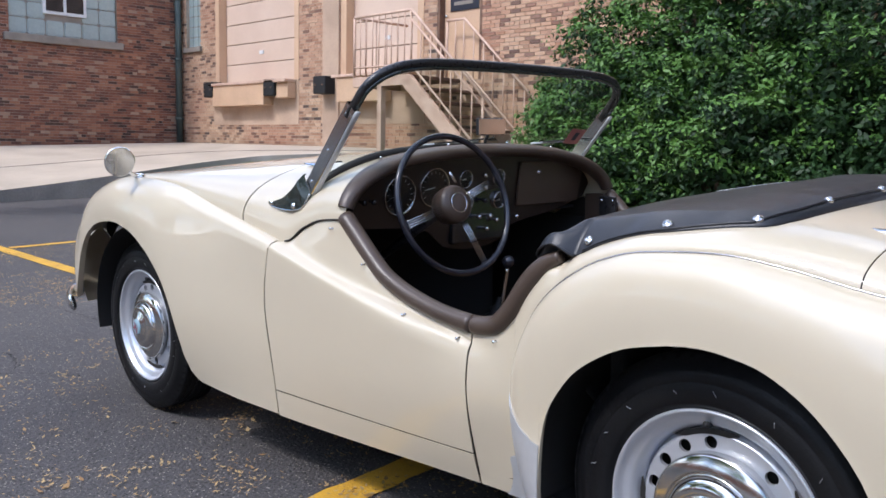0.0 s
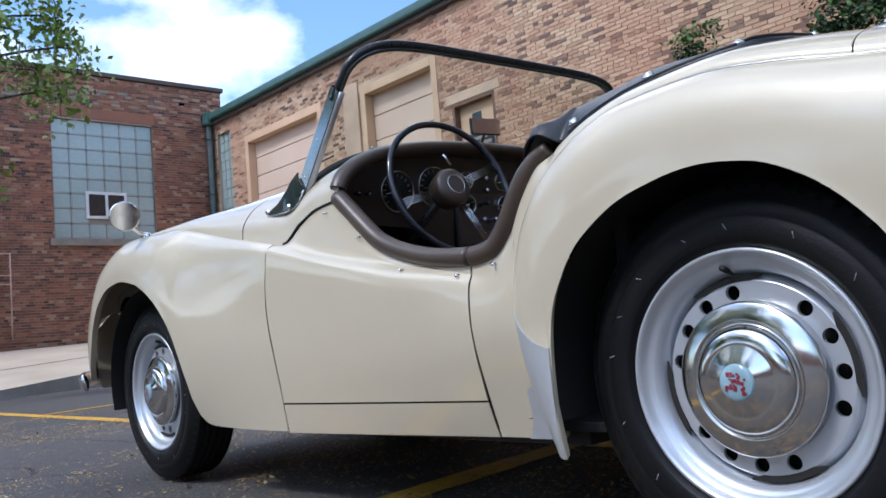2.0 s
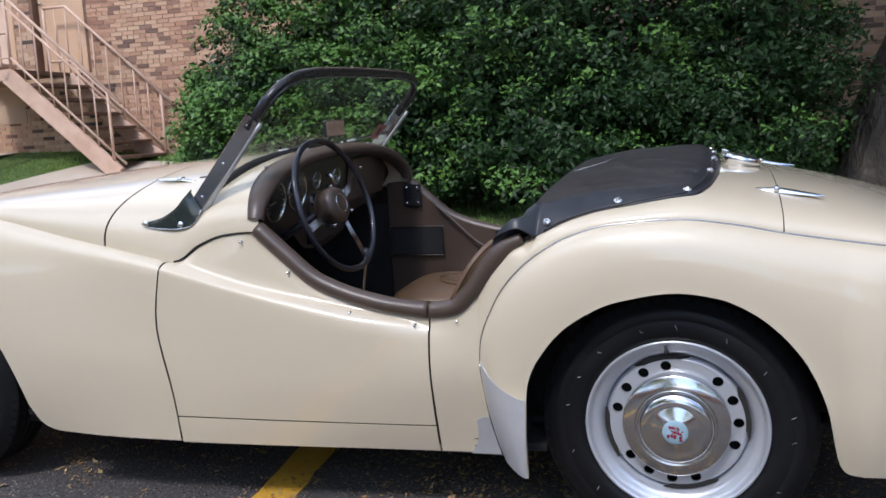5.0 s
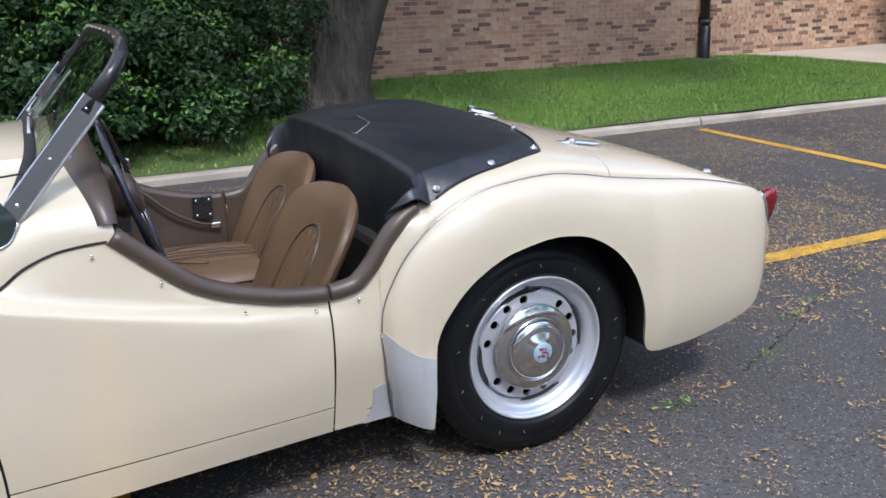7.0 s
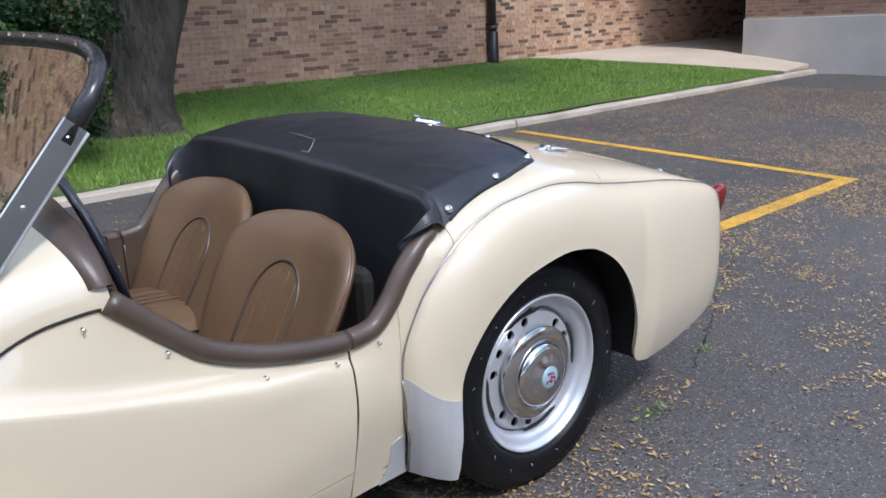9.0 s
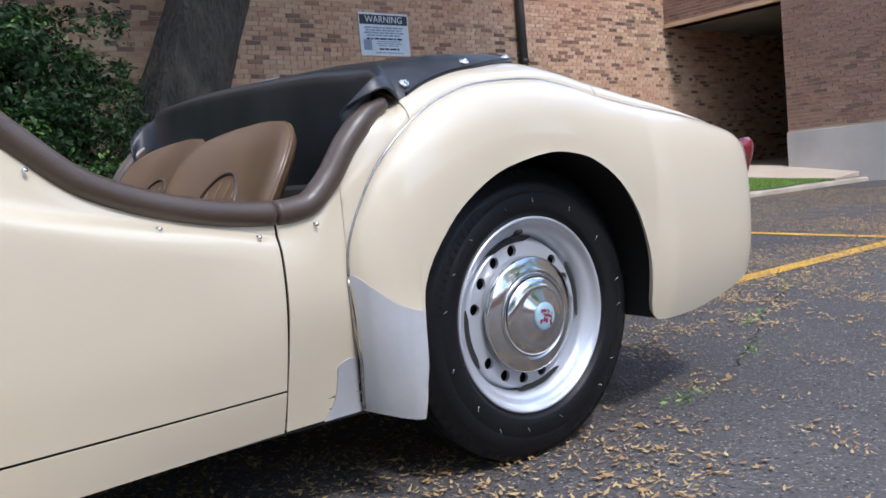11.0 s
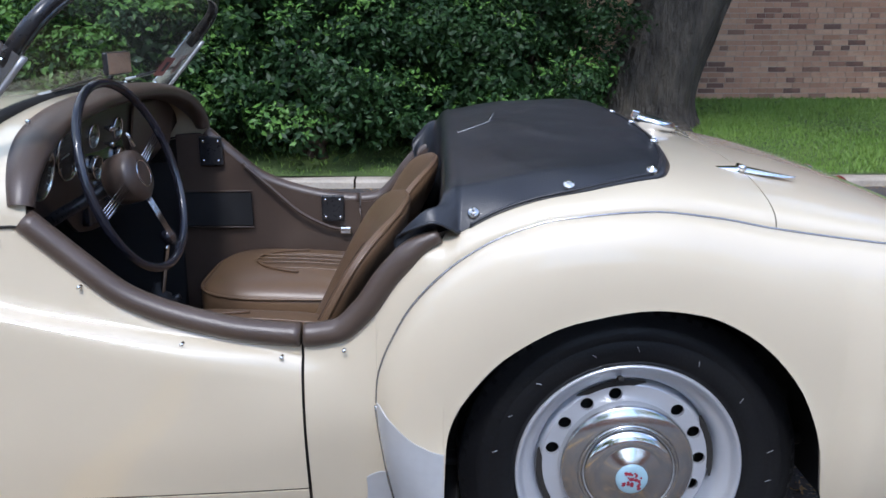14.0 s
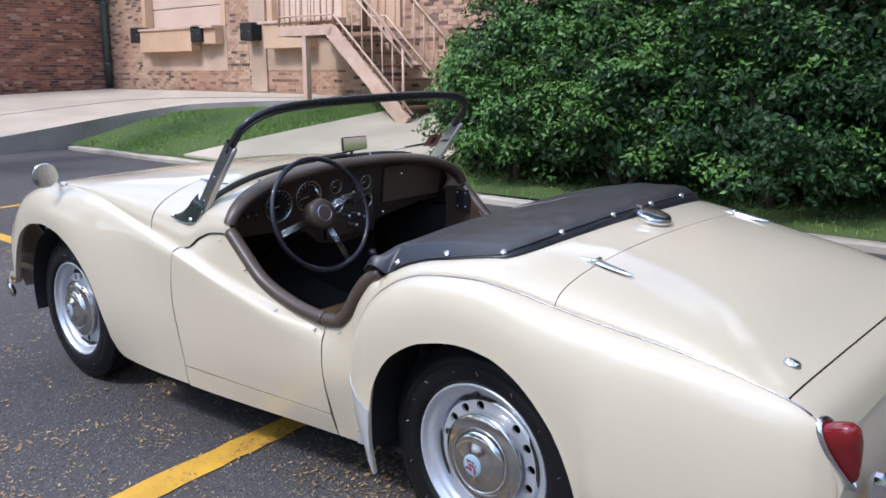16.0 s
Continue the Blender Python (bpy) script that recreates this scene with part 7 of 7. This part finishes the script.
# ================================================================ plants
def leaf_mesh(name, centres, normals, size, ratio, rng, material, parent, per=1, spread=0.0, mats=None, pick=None, label="", curl=0.3):
    """Many small pointed leaves at once; each a folded pair of triangles pairs with its own turn."""
    c = np.repeat(centres, per, 0) + rng.normal(0, spread, (len(centres) * per, 3))
    nrm = np.repeat(normals, per, 0) + rng.normal(0, 0.55, (len(centres) * per, 3))
    nrm /= np.linalg.norm(nrm, axis=1)[:, None]
    t = np.cross(nrm, rng.normal(0, 1, nrm.shape))
    t /= np.linalg.norm(t, axis=1)[:, None]
    b = np.cross(nrm, t)
    s = (size * rng.uniform(0.6, 1.35, len(c)))[:, None]
    w = s * ratio
    v0, v2 = c - t * s * 0.5, c + t * s * 0.5 + nrm * s * curl * 0.5
    v1, v3 = c + b * w * 0.5 + nrm * w * 0.25, c - b * w * 0.5 + nrm * w * 0.25
    V = np.stack([v0, v1, v2, v3], 1).reshape(-1, 3)
    k = np.arange(len(c))[:, None] * 4
    F = np.concatenate([k + [0, 1, 2], k + [0, 2, 3]], 1).reshape(-1, 3)
    me = bpy.data.meshes.new(name)
    me.vertices.add(len(V))
    me.vertices.foreach_set("co", V.ravel())
    me.loops.add(len(F) * 3)
    me.loops.foreach_set("vertex_index", F.ravel().astype(np.int32))
    me.polygons.add(len(F))
    me.polygons.foreach_set("loop_start", np.arange(0, len(F) * 3, 3, dtype=np.int32))
    for m in (mats or [material]):
        me.materials.append(m)
    if pick is not None:
        me.polygons.foreach_set("material_index", np.repeat(np.repeat(pick, per), 2).astype(np.int32))
    me.update(calc_edges=True)
    ob = new(name, me)
    if parent:
        ob.parent = parent
    return tagged(ob, label, kind="stuff") if label else ob


def shrub(cx, cy, rx, ry, top, seed, lean=0.0):
    """A yew: several stems, and sprays of small leaves over a lumpy outline, dark within and fresh at the tips."""
    rng = np.random.default_rng(seed)
    z0 = float(bank_z(cx, min(cy, 7.0)))
    s = thing("yew_shrub", "dense dark green yew shrub with light tips by the wall", "shrub", "hedge of yews")
    h = top - z0
    for k in range(5):
        a = rng.uniform(0, 2 * np.pi)
        e = np.array((cx + rx * 0.55 * math.cos(a), cy + ry * 0.5 * math.sin(a), z0 + h * rng.uniform(0.55, 0.85)))
        m = (np.array((cx, cy, z0)) * 0.5 + e * 0.5) + rng.normal(0, 0.06, 3)
        tube("stem", smooth_line([(cx + rng.normal(0, 0.08), cy + rng.normal(0, 0.08), z0 - 0.1), m, e], 8), np.linspace(0.05, 0.012, 8), M["twig"], s, sides=6)

    def shell(n, lo, hi):
        d = rng.normal(0, 1, (n, 3))
        d[:, 2] = np.abs(d[:, 2]) * 1.15 - 0.55
        d /= np.linalg.norm(d, axis=1)[:, None]
        r = np.array([1 + 0.20 * noise.noise(tuple(q * 2.1 + seed)) + 0.13 * noise.noise(tuple(q * 5.3 + seed * 3)) + 0.07 * noise.noise(tuple(q * 11 + seed)) for q in d])
        p = d * (r * rng.uniform(lo, hi, n))[:, None]
        q = np.stack([cx + p[:, 0] * rx * (1 - 0.22 * np.maximum(p[:, 2], 0)) + lean * p[:, 2], cy + p[:, 1] * ry, z0 + 0.40 * h + p[:, 2] * 0.60 * h], -1)
        keep = q[:, 2] > z0 + 0.06
        return q[keep], d[keep]
    area = rx * h
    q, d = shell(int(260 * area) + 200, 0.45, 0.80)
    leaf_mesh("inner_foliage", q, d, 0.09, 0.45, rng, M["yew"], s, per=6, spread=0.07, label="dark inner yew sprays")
    # rounded clumps of fine sprays, fresh on their tops, with dark gaps between them
    q, d = shell(int(58 * area) + 40, 0.74, 1.10)
    cs, ds, pk = [], [], []
    for c, o in zip(q, d):
        r = rng.uniform(0.10, 0.235)
        g = int(430 * (r / 0.12) ** 2 * 0.16)
        v = rng.normal(0, 1, (g, 3)) + o * 0.9 + (0, 0, 0.55)
        v /= np.linalg.norm(v, axis=1)[:, None]
        rad = r * rng.uniform(0.55, 1.12, g) * (1 + 0.30 * np.sin(v[:, 0] * 9 + c[0] * 40) * np.sin(v[:, 2] * 8 + c[2] * 30))
        cs.append(c + v * rad[:, None] * (1.15, 1.0, 0.80))
        ds.append(v * 0.8 + (0, 0, 0.5))
        # light tips thin out towards +x: the tree's shade put into leaf colour
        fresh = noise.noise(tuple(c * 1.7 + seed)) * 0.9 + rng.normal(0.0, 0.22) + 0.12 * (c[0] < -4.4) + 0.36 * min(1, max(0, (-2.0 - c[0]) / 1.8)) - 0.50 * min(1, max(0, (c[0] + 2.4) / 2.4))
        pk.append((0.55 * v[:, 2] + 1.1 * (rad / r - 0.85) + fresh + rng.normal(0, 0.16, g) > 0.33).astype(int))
    leaf_mesh("outer_foliage", np.vstack(cs), np.vstack(ds), 0.052, 0.46, rng, M["yew"], s, mats=[M["yew"], M["yew_tip"]], pick=np.concatenate(pk), label="yew sprays, fresh tips thinned where the tree shades")
    return s


for k, (cx, cy, rx, ry, top) in enumerate(((-4.32, 5.15, 0.60, 0.80, 2.32), (-3.60, 5.25, 0.85, 1.0, 2.45), (-2.85, 5.35, 0.95, 1.1, 2.6), (-1.85, 5.25, 1.0, 1.15, 2.7), (-0.85, 5.3, 1.0, 1.15, 2.75), (0.25, 5.55, 0.95, 0.95, 2.7), (-3.72, 4.6, 0.80, 0.55, 1.40), (-2.6, 4.55, 1.0, 0.6, 1.5), (-1.2, 4.55, 1.0, 0.6, 1.45), (0.05, 4.8, 0.75, 0.6, 1.25), (-4.60, 5.2, 0.38, 0.5, 1.60))):
    shrub(cx, cy, rx, ry, top, 11 + k)
for k, (cx, cy, h) in enumerate(((-3.33, 5.3, 2.95), (-2.2, 5.3, 2.85))):
    shrub(cx, cy, 0.32, 0.32, h, 40 + k)


def big_tree():
    t = thing("tree", "old leaning tree with rough grey bark at the lawn edge", "tree")
    line = smooth_line([(1.52, 5.80, 0.25), (1.56, 5.82, 0.7), (1.79, 5.85, 1.3), (2.13, 5.9, 2.1), (2.52, 5.95, 3.2), (2.6, 6.0, 4.6), (2.8, 6.0, 6.2)], 40)
    a = np.linspace(0, 2 * np.pi, 110, endpoint=False)
    P = np.zeros((40, 110, 3))
    for i, c in enumerate(line):
        r = 0.445 + 0.16 * max(0, 1 - i / 5) ** 2 - 0.003 * i
        for j, x in enumerate(a):
            rr = r * (1 + 0.07 * math.sin(5 * x + 1) + 0.05 * noise.noise((math.cos(x) * 2.5, math.sin(x) * 2.5, c[2] * 0.8)) + 0.06 * noise.noise((math.cos(x) * 9, math.sin(x) * 9, c[2] * 2.2)) + 0.05 * abs(noise.noise((math.cos(x) * 17, math.sin(x) * 17, c[2] * 1.6)))) * (1 + 0.25 * max(0, 1 - i / 3) * max(0, math.sin(4 * x)))
            P[i, j] = c + np.array((rr * math.cos(x), rr * math.sin(x), 0))
    grid("trunk", P, M["bark"], t, close_v=True)
    rng = np.random.default_rng(5)
    cs, ds = [], []
    for k in range(9):
        a0 = 2 * np.pi * k / 9
        s = line[28 + k]
        e = s + np.array((2.0 * math.cos(a0), 1.7 * math.sin(a0), rng.uniform(1.2, 2.6)))
        tube("limb", smooth_line([s, (s + e) / 2 + (0, 0, 0.5), e], 10), np.linspace(0.14, 0.03, 10), M["bark"], t, sides=8)
        for q in range(26):
            cs.append(e + rng.normal(0, 0.75, 3) * (1, 1, 0.6))
            ds.append(rng.normal(0, 1, 3))
    # long limbs out over the shrubs and the kerb, unseen, added to shade the hedge
    for k in range(22):
        s = line[26 + k % 12]
        e = np.array((rng.uniform(-1.6, 2.6), rng.uniform(2.0, 4.4), rng.uniform(5.2, 7.4)))
        tube("limb", smooth_line([s, (s + e) / 2 + (0, 0, 0.6), e], 12), np.linspace(0.12, 0.02, 12), M["bark"], t, sides=8)
        for q in range(22):
            cs.append(e + rng.normal(0, 0.6, 3) * (1, 1, 0.6))
            ds.append(rng.normal(0, 1, 3))
    # more unseen limbs towards +x, added to shade the brick wall and lawn
    for k in range(11):
        s = line[26 + k % 12]
        e = np.array((rng.uniform(2.4, 7.2), rng.uniform(1.9, 4.2), rng.uniform(6.0, 7.8)))
        tube("limb", smooth_line([s, (s + e) / 2 + (0, 0, 0.6), e], 12), np.linspace(0.12, 0.02, 12), M["bark"], t, sides=8)
        for q in range(22):
            cs.append(e + rng.normal(0, 0.6, 3) * (1, 1, 0.6))
            ds.append(rng.normal(0, 1, 3))
    leaf_mesh("crown", np.array(cs), np.array(ds), 0.13, 0.7, rng, M["tree_leaf"], t, per=60, spread=0.22, label="broad green crown")


big_tree()


def street_tree():
    """The broadleaf at the edge of the drive whose branches hang in front of the red wall."""
    t = thing("tree", "slender broadleaf tree with loose light green branches by the drive", "tree")
    rng = np.random.default_rng(8)
    base = np.array((-10.9, -1.6, 0.0))
    trunk = smooth_line([base, base + (0.05, 0.1, 1.6), base + (0.0, 0.4, 3.2), base + (-0.1, 0.8, 5.0), base + (0, 1.0, 7.2)], 20)
    tube("trunk", trunk, np.linspace(0.17, 0.06, 20), M["bark"], t, sides=12)
    cs, ds = [], []
    for k in range(16):
        s = trunk[7 + k % 11]
        a0 = rng.uniform(0, 2 * np.pi) if k > 6 else rng.uniform(0.9, 1.9)
        e = s + np.array((1.5 * math.cos(a0), 2.0 * math.sin(a0), rng.uniform(0.1, 1.1)))
        if k <= 6:
            e = np.array((-11.0 + rng.uniform(-0.6, 0.5), rng.uniform(1.1, 2.15), 4.2 + 0.27 * k))
        limb = smooth_line([s, (s + e) / 2 + (0, 0, 0.25), e, e + (0.0, 0.15, -0.35)], 12)
        tube("limb", limb, np.linspace(0.032, 0.005, 12), M["bark"], t, sides=6)
        for q in limb[4:]:
            if rng.random() < 0.25:
                continue
            for m in range(4):
                cs.append(q + rng.normal(0, 0.13, 3))
                ds.append(rng.normal(0, 1, 3))
    leaf_mesh("crown", np.array(cs), np.array(ds), 0.105, 0.6, rng, M["tree_leaf"], t, per=11, spread=0.15, label="loose sprays of light green leaves")


street_tree()


# ---------------------------------------------------------------- grass, fallen leaves, weeds, cracks
def on_walk(x, y):
    return ((x > -8.9 + (y - 4.0) * 0.58) & (x < -4.6 - (y - 4.0) * 0.38) & (y < 6.6)) | (x > 10.12 - 1.85 * (y - 3.965) / 3.155 + 0.25 * np.sin(np.pi * (y - 3.965) / 3.155))


def grass():
    rng = np.random.default_rng(3)
    n = 140000
    x = np.concatenate([rng.uniform(-12.0, -5.4, 26000), rng.uniform(-5.4, 0.5, 7000), rng.uniform(0.5, 10.2, n - 33000)])
    y = rng.uniform(3.985, 7.10, n)
    keep = ~on_walk(x, y)
    # inside of the apron's curved edge
    ay = np.interp(x, [-12.3, -12.2, -11.9, -10.6, -9.2, -8.9], [4.2, 4.9, 5.85, 6.25, 6.45, 9.0])
    keep &= y < ay - 0.03
    keep &= (np.hypot(x - 1.5, y - 5.8) > 0.52)
    x, y = x[keep], y[keep]
    n = len(x)
    z = bank_z(x, y)
    hgt = rng.uniform(0.016, 0.044, n) * (1 + 0.5 * np.sin(x * 2.3) * np.sin(y * 3.1))
    a = rng.uniform(0, 2 * np.pi, n)
    w = rng.uniform(0.004, 0.008, n)
    lx, ly = rng.normal(0, 0.02, n), rng.normal(0, 0.02, n)
    V = np.zeros((n, 3, 3))
    V[:, 0] = np.stack([x - w * np.cos(a), y - w * np.sin(a), z - 0.01], -1)
    V[:, 1] = np.stack([x + w * np.cos(a), y + w * np.sin(a), z - 0.01], -1)
    V[:, 2] = np.stack([x + lx, y + ly, z + hgt], -1)
    me = bpy.data.meshes.new("grass")
    me.vertices.add(n * 3)
    me.vertices.foreach_set("co", V.ravel())
    me.loops.add(n * 3)
    me.loops.foreach_set("vertex_index", np.arange(n * 3, dtype=np.int32))
    me.polygons.add(n)
    me.polygons.foreach_set("loop_start", np.arange(0, n * 3, 3, dtype=np.int32))
    me.materials.append(M["grass"])
    me.update(calc_edges=True)
    tagged(new("grass", me), "short bright green lawn grass", "grass", kind="stuff")


grass()


def fallen_leaves():
    """Dry seeds and leaf bits, thicker in drifts, lying flat on the asphalt."""
    rng = np.random.default_rng(12)
    n = 300000
    x = np.concatenate([rng.normal(1.5, 2.8, n // 2), rng.uniform(-7, 9, n // 2)])
    y = np.concatenate([rng.normal(-0.6, 1.9, n // 2), rng.uniform(-3.4, 3.8, n // 2)])
    k = np.array([noise.noise((a * 0.9, b * 0.9, 2)) + 0.9 * noise.noise((a * 5.1, b * 5.1, 7)) + 0.6 * noise.noise((a * 13, b * 13, 3)) for a, b in zip(x, y)])
    keep = (0.85 * k + 0.075 * np.maximum(x, 0) + rng.uniform(-0.55, 0.55, n) > 0.30) & (y < 3.8) & (y > -3.6)
    x, y = x[keep], y[keep]
    n = len(x)
    s = rng.uniform(0.0040, 0.0105, n) * np.where(rng.uniform(0, 1, n) < 0.07, 1.7, 1.0)
    a = rng.uniform(0, 2 * np.pi, n)
    t = np.stack([np.cos(a), np.sin(a), rng.normal(0, 0.12, n)], -1)
    b = np.stack([-np.sin(a), np.cos(a), rng.normal(0, 0.15, n)], -1)
    c = np.stack([x, y, lot_z(y) + 0.006], -1)
    r = rng.uniform(0.25, 0.6, n)[:, None]
    s = s[:, None]
    V = np.stack([c - t * s, c + b * s * r, c + t * s + (0, 0, 0.004), c - b * s * r], 1).reshape(-1, 3)
    F = (np.arange(n)[:, None] * 4 + np.arange(4)[None]).astype(np.int32)
    me = bpy.data.meshes.new("fallen_leaves")
    me.vertices.add(len(V))
    me.vertices.foreach_set("co", V.ravel())
    me.loops.add(n * 4)
    me.loops.foreach_set("vertex_index", F.ravel())
    me.polygons.add(n)
    me.polygons.foreach_set("loop_start", np.arange(0, n * 4, 4, dtype=np.int32))
    me.materials.append(M["leaf_litter"])
    me.update(calc_edges=True)
    tagged(new("fallen_leaves", me), "dry yellow brown leaves and seeds strewn on the asphalt", "leaves", kind="stuff")


fallen_leaves()


def weed(x, y, seed, size=0.05):
    rng = np.random.default_rng(seed)
    w = thing("weed", "small green weed growing from a crack in the asphalt", "weed", "weeds")
    z = float(lot_z(y))
    c = np.array([(x, y, z + 0.012)]) + rng.normal(0, size * 0.7, (16, 3)) * (1.6, 0.6, 0.15)
    c[:, 2] = np.maximum(c[:, 2], z + 0.006)
    leaf_mesh("leaves", c, np.tile((0, 0, 1.0), (16, 1)), size * 0.5, 0.3, rng, M["grass"], w, per=2, spread=0.008, label="thin green weed leaves")


for k, (x, y) in enumerate(((1.42, -0.18), (1.62, -0.10), (0.52, -0.56), (1.05, -0.42), (2.15, 0.10))):
    weed(x, y, 60 + k, 0.032 if k != 2 else 0.045)


def crack(points, seed):
    rng = np.random.default_rng(seed)
    L = smooth_line(points, 60)
    L = L + rng.normal(0, 0.008, L.shape)
    P = np.array([(x, y, float(lot_z(y)) + 0.0015) for x, y in L])
    ob = tube("asphalt_crack", P, rng.uniform(0.0010, 0.0032, 60), M["gap"], sides=5, flat=0.2)
    tagged(ob, "thin dark crack in the asphalt", "crack", "cracks", "structure")


crack([(0.9, -0.46), (1.3, -0.28), (1.7, -0.08), (2.2, 0.12)], 1)
crack([(-3.4, -1.9), (-3.0, -1.4), (-3.1, -0.9), (-2.8, -0.6)], 2)
crack([(-3.9, -0.9), (-3.4, -0.7), (-3.1, -0.75)], 3)
crack([(-5.6, -0.5), (-4.6, -0.2), (-3.6, -0.1)], 4)
crack([(1.3, -1.3), (2.0, -1.25), (2.7, -1.5)], 5)


# building line behind the camera, so that chrome and glass have something to mirror
plain_wall("wall_opposite", (-60, -38.3, -0.4), (60, -38.0, 5.0), M["brick_red"], "plain brick wall of the building across the car park")


def far_tree(x, y, h, seed):
    """A broad tree across the car park, mirrored in the hub caps."""
    rng = np.random.default_rng(seed)
    t = thing("tree", "broad green tree across the car park", "tree", "trees across the car park")
    z0 = float(lot_z(y))
    tube("trunk", smooth_line([(x, y, z0 - 0.1), (x + 0.1, y, z0 + h * 0.3), (x, y + 0.2, z0 + h * 0.75)], 12), np.linspace(0.26, 0.08, 12), M["bark"], t, sides=10)
    cs, ds = [], []
    for k in range(11):
        a0 = rng.uniform(0, 2 * np.pi)
        s = np.array((x, y + 0.1, z0 + h * rng.uniform(0.28, 0.6)))
        e = np.array((x + h * 0.26 * math.cos(a0), y + h * 0.26 * math.sin(a0), z0 + h * rng.uniform(0.45, 0.95)))
        tube("limb", smooth_line([s, (s + e) / 2 + (0, 0, 0.3), e], 8), np.linspace(0.10, 0.02, 8), M["bark"], t, sides=6)
        for q in range(16):
            cs.append(e + rng.normal(0, 0.10 * h, 3) * (1, 1, 0.75))
            ds.append(rng.normal(0, 1, 3))
    leaf_mesh("crown", np.array(cs), np.array(ds), 0.24, 0.7, rng, M["tree_leaf"], t, per=34, spread=0.30, label="broad green crown")


for k, (x, y, h) in enumerate(((-15, -15, 8.5), (-9.5, -17, 9.5), (-4, -19, 8.0), (7.5, -17, 8.5), (13, -15, 9.0), (-12, -11.5, 9.0), (-6.5, -13.5, 9.5), (-17.5, -9, 8.5))):
    far_tree(x, y, h, 80 + k)


def wall_rail():
    """A small pale steel guard frame fixed low on the red wall."""
    t = thing("guard_rail", "small pale steel guard frame fixed to the red brick wall", "rail")
    for y in (2.30, 2.55, 2.80):
        tube("post", [(RED_X + 0.12, y, 1.0), (RED_X + 0.12, y, 2.65)], 0.014, M["stair_paint"], t, sides=8)
    for z in (2.05, 2.22, 2.63):
        tube("bar", [(RED_X + 0.12, 2.28, z), (RED_X + 0.12, 2.82, z)], 0.012, M["stair_paint"], t, sides=8)
    for z in (1.3, 2.4):
        tube("bracket", [(RED_X - 0.01, 2.80, z), (RED_X + 0.12, 2.80, z)], 0.014, M["stair_paint"], t, sides=8)


wall_rail()


# ---------------------------------------------------------------- bricks
TB = "weathered tan bricks with darker burnt ones"
build_bricks("bricks_tan", "y", WALL_Y, -1, brick_field(-16.72, 10.89, 0.42, 5.58, TAN_HOLES, 3), M["brick_tan"], wall_tan, 3, near=(3.0, 9.0, 0.55, 2.2), label=TB)
build_bricks("bricks_passage_side", "y", WALL_Y, -1, brick_field(10.9, 14.5, 0.42, 2.86, [], 5), M["brick_tan"], wall_in, 5, label=TB)
build_bricks("bricks_red", "x", RED_X, 1, brick_field(0.0, 7.12, 0.75, 6.34, [RWIN], 7), M["brick_red"], wall_red, 7, label="weathered red bricks with sooty ones")
build_bricks("bricks_red", "x", RED_X, 1, brick_field(7.125, 7.39, 5.79, 6.34, [], 8), M["brick_red"], wall_red, 8, label="weathered red bricks with sooty ones")
build_bricks("bricks_pink", "x", 10.9, -1, brick_field(0.5, 7.12, 0.40, 5.58, [PASS, (-9, 5.02, 0.0, 0.91)], 9), M["brick_pink"], wall_pass, 9, label="pinkish brown bricks")
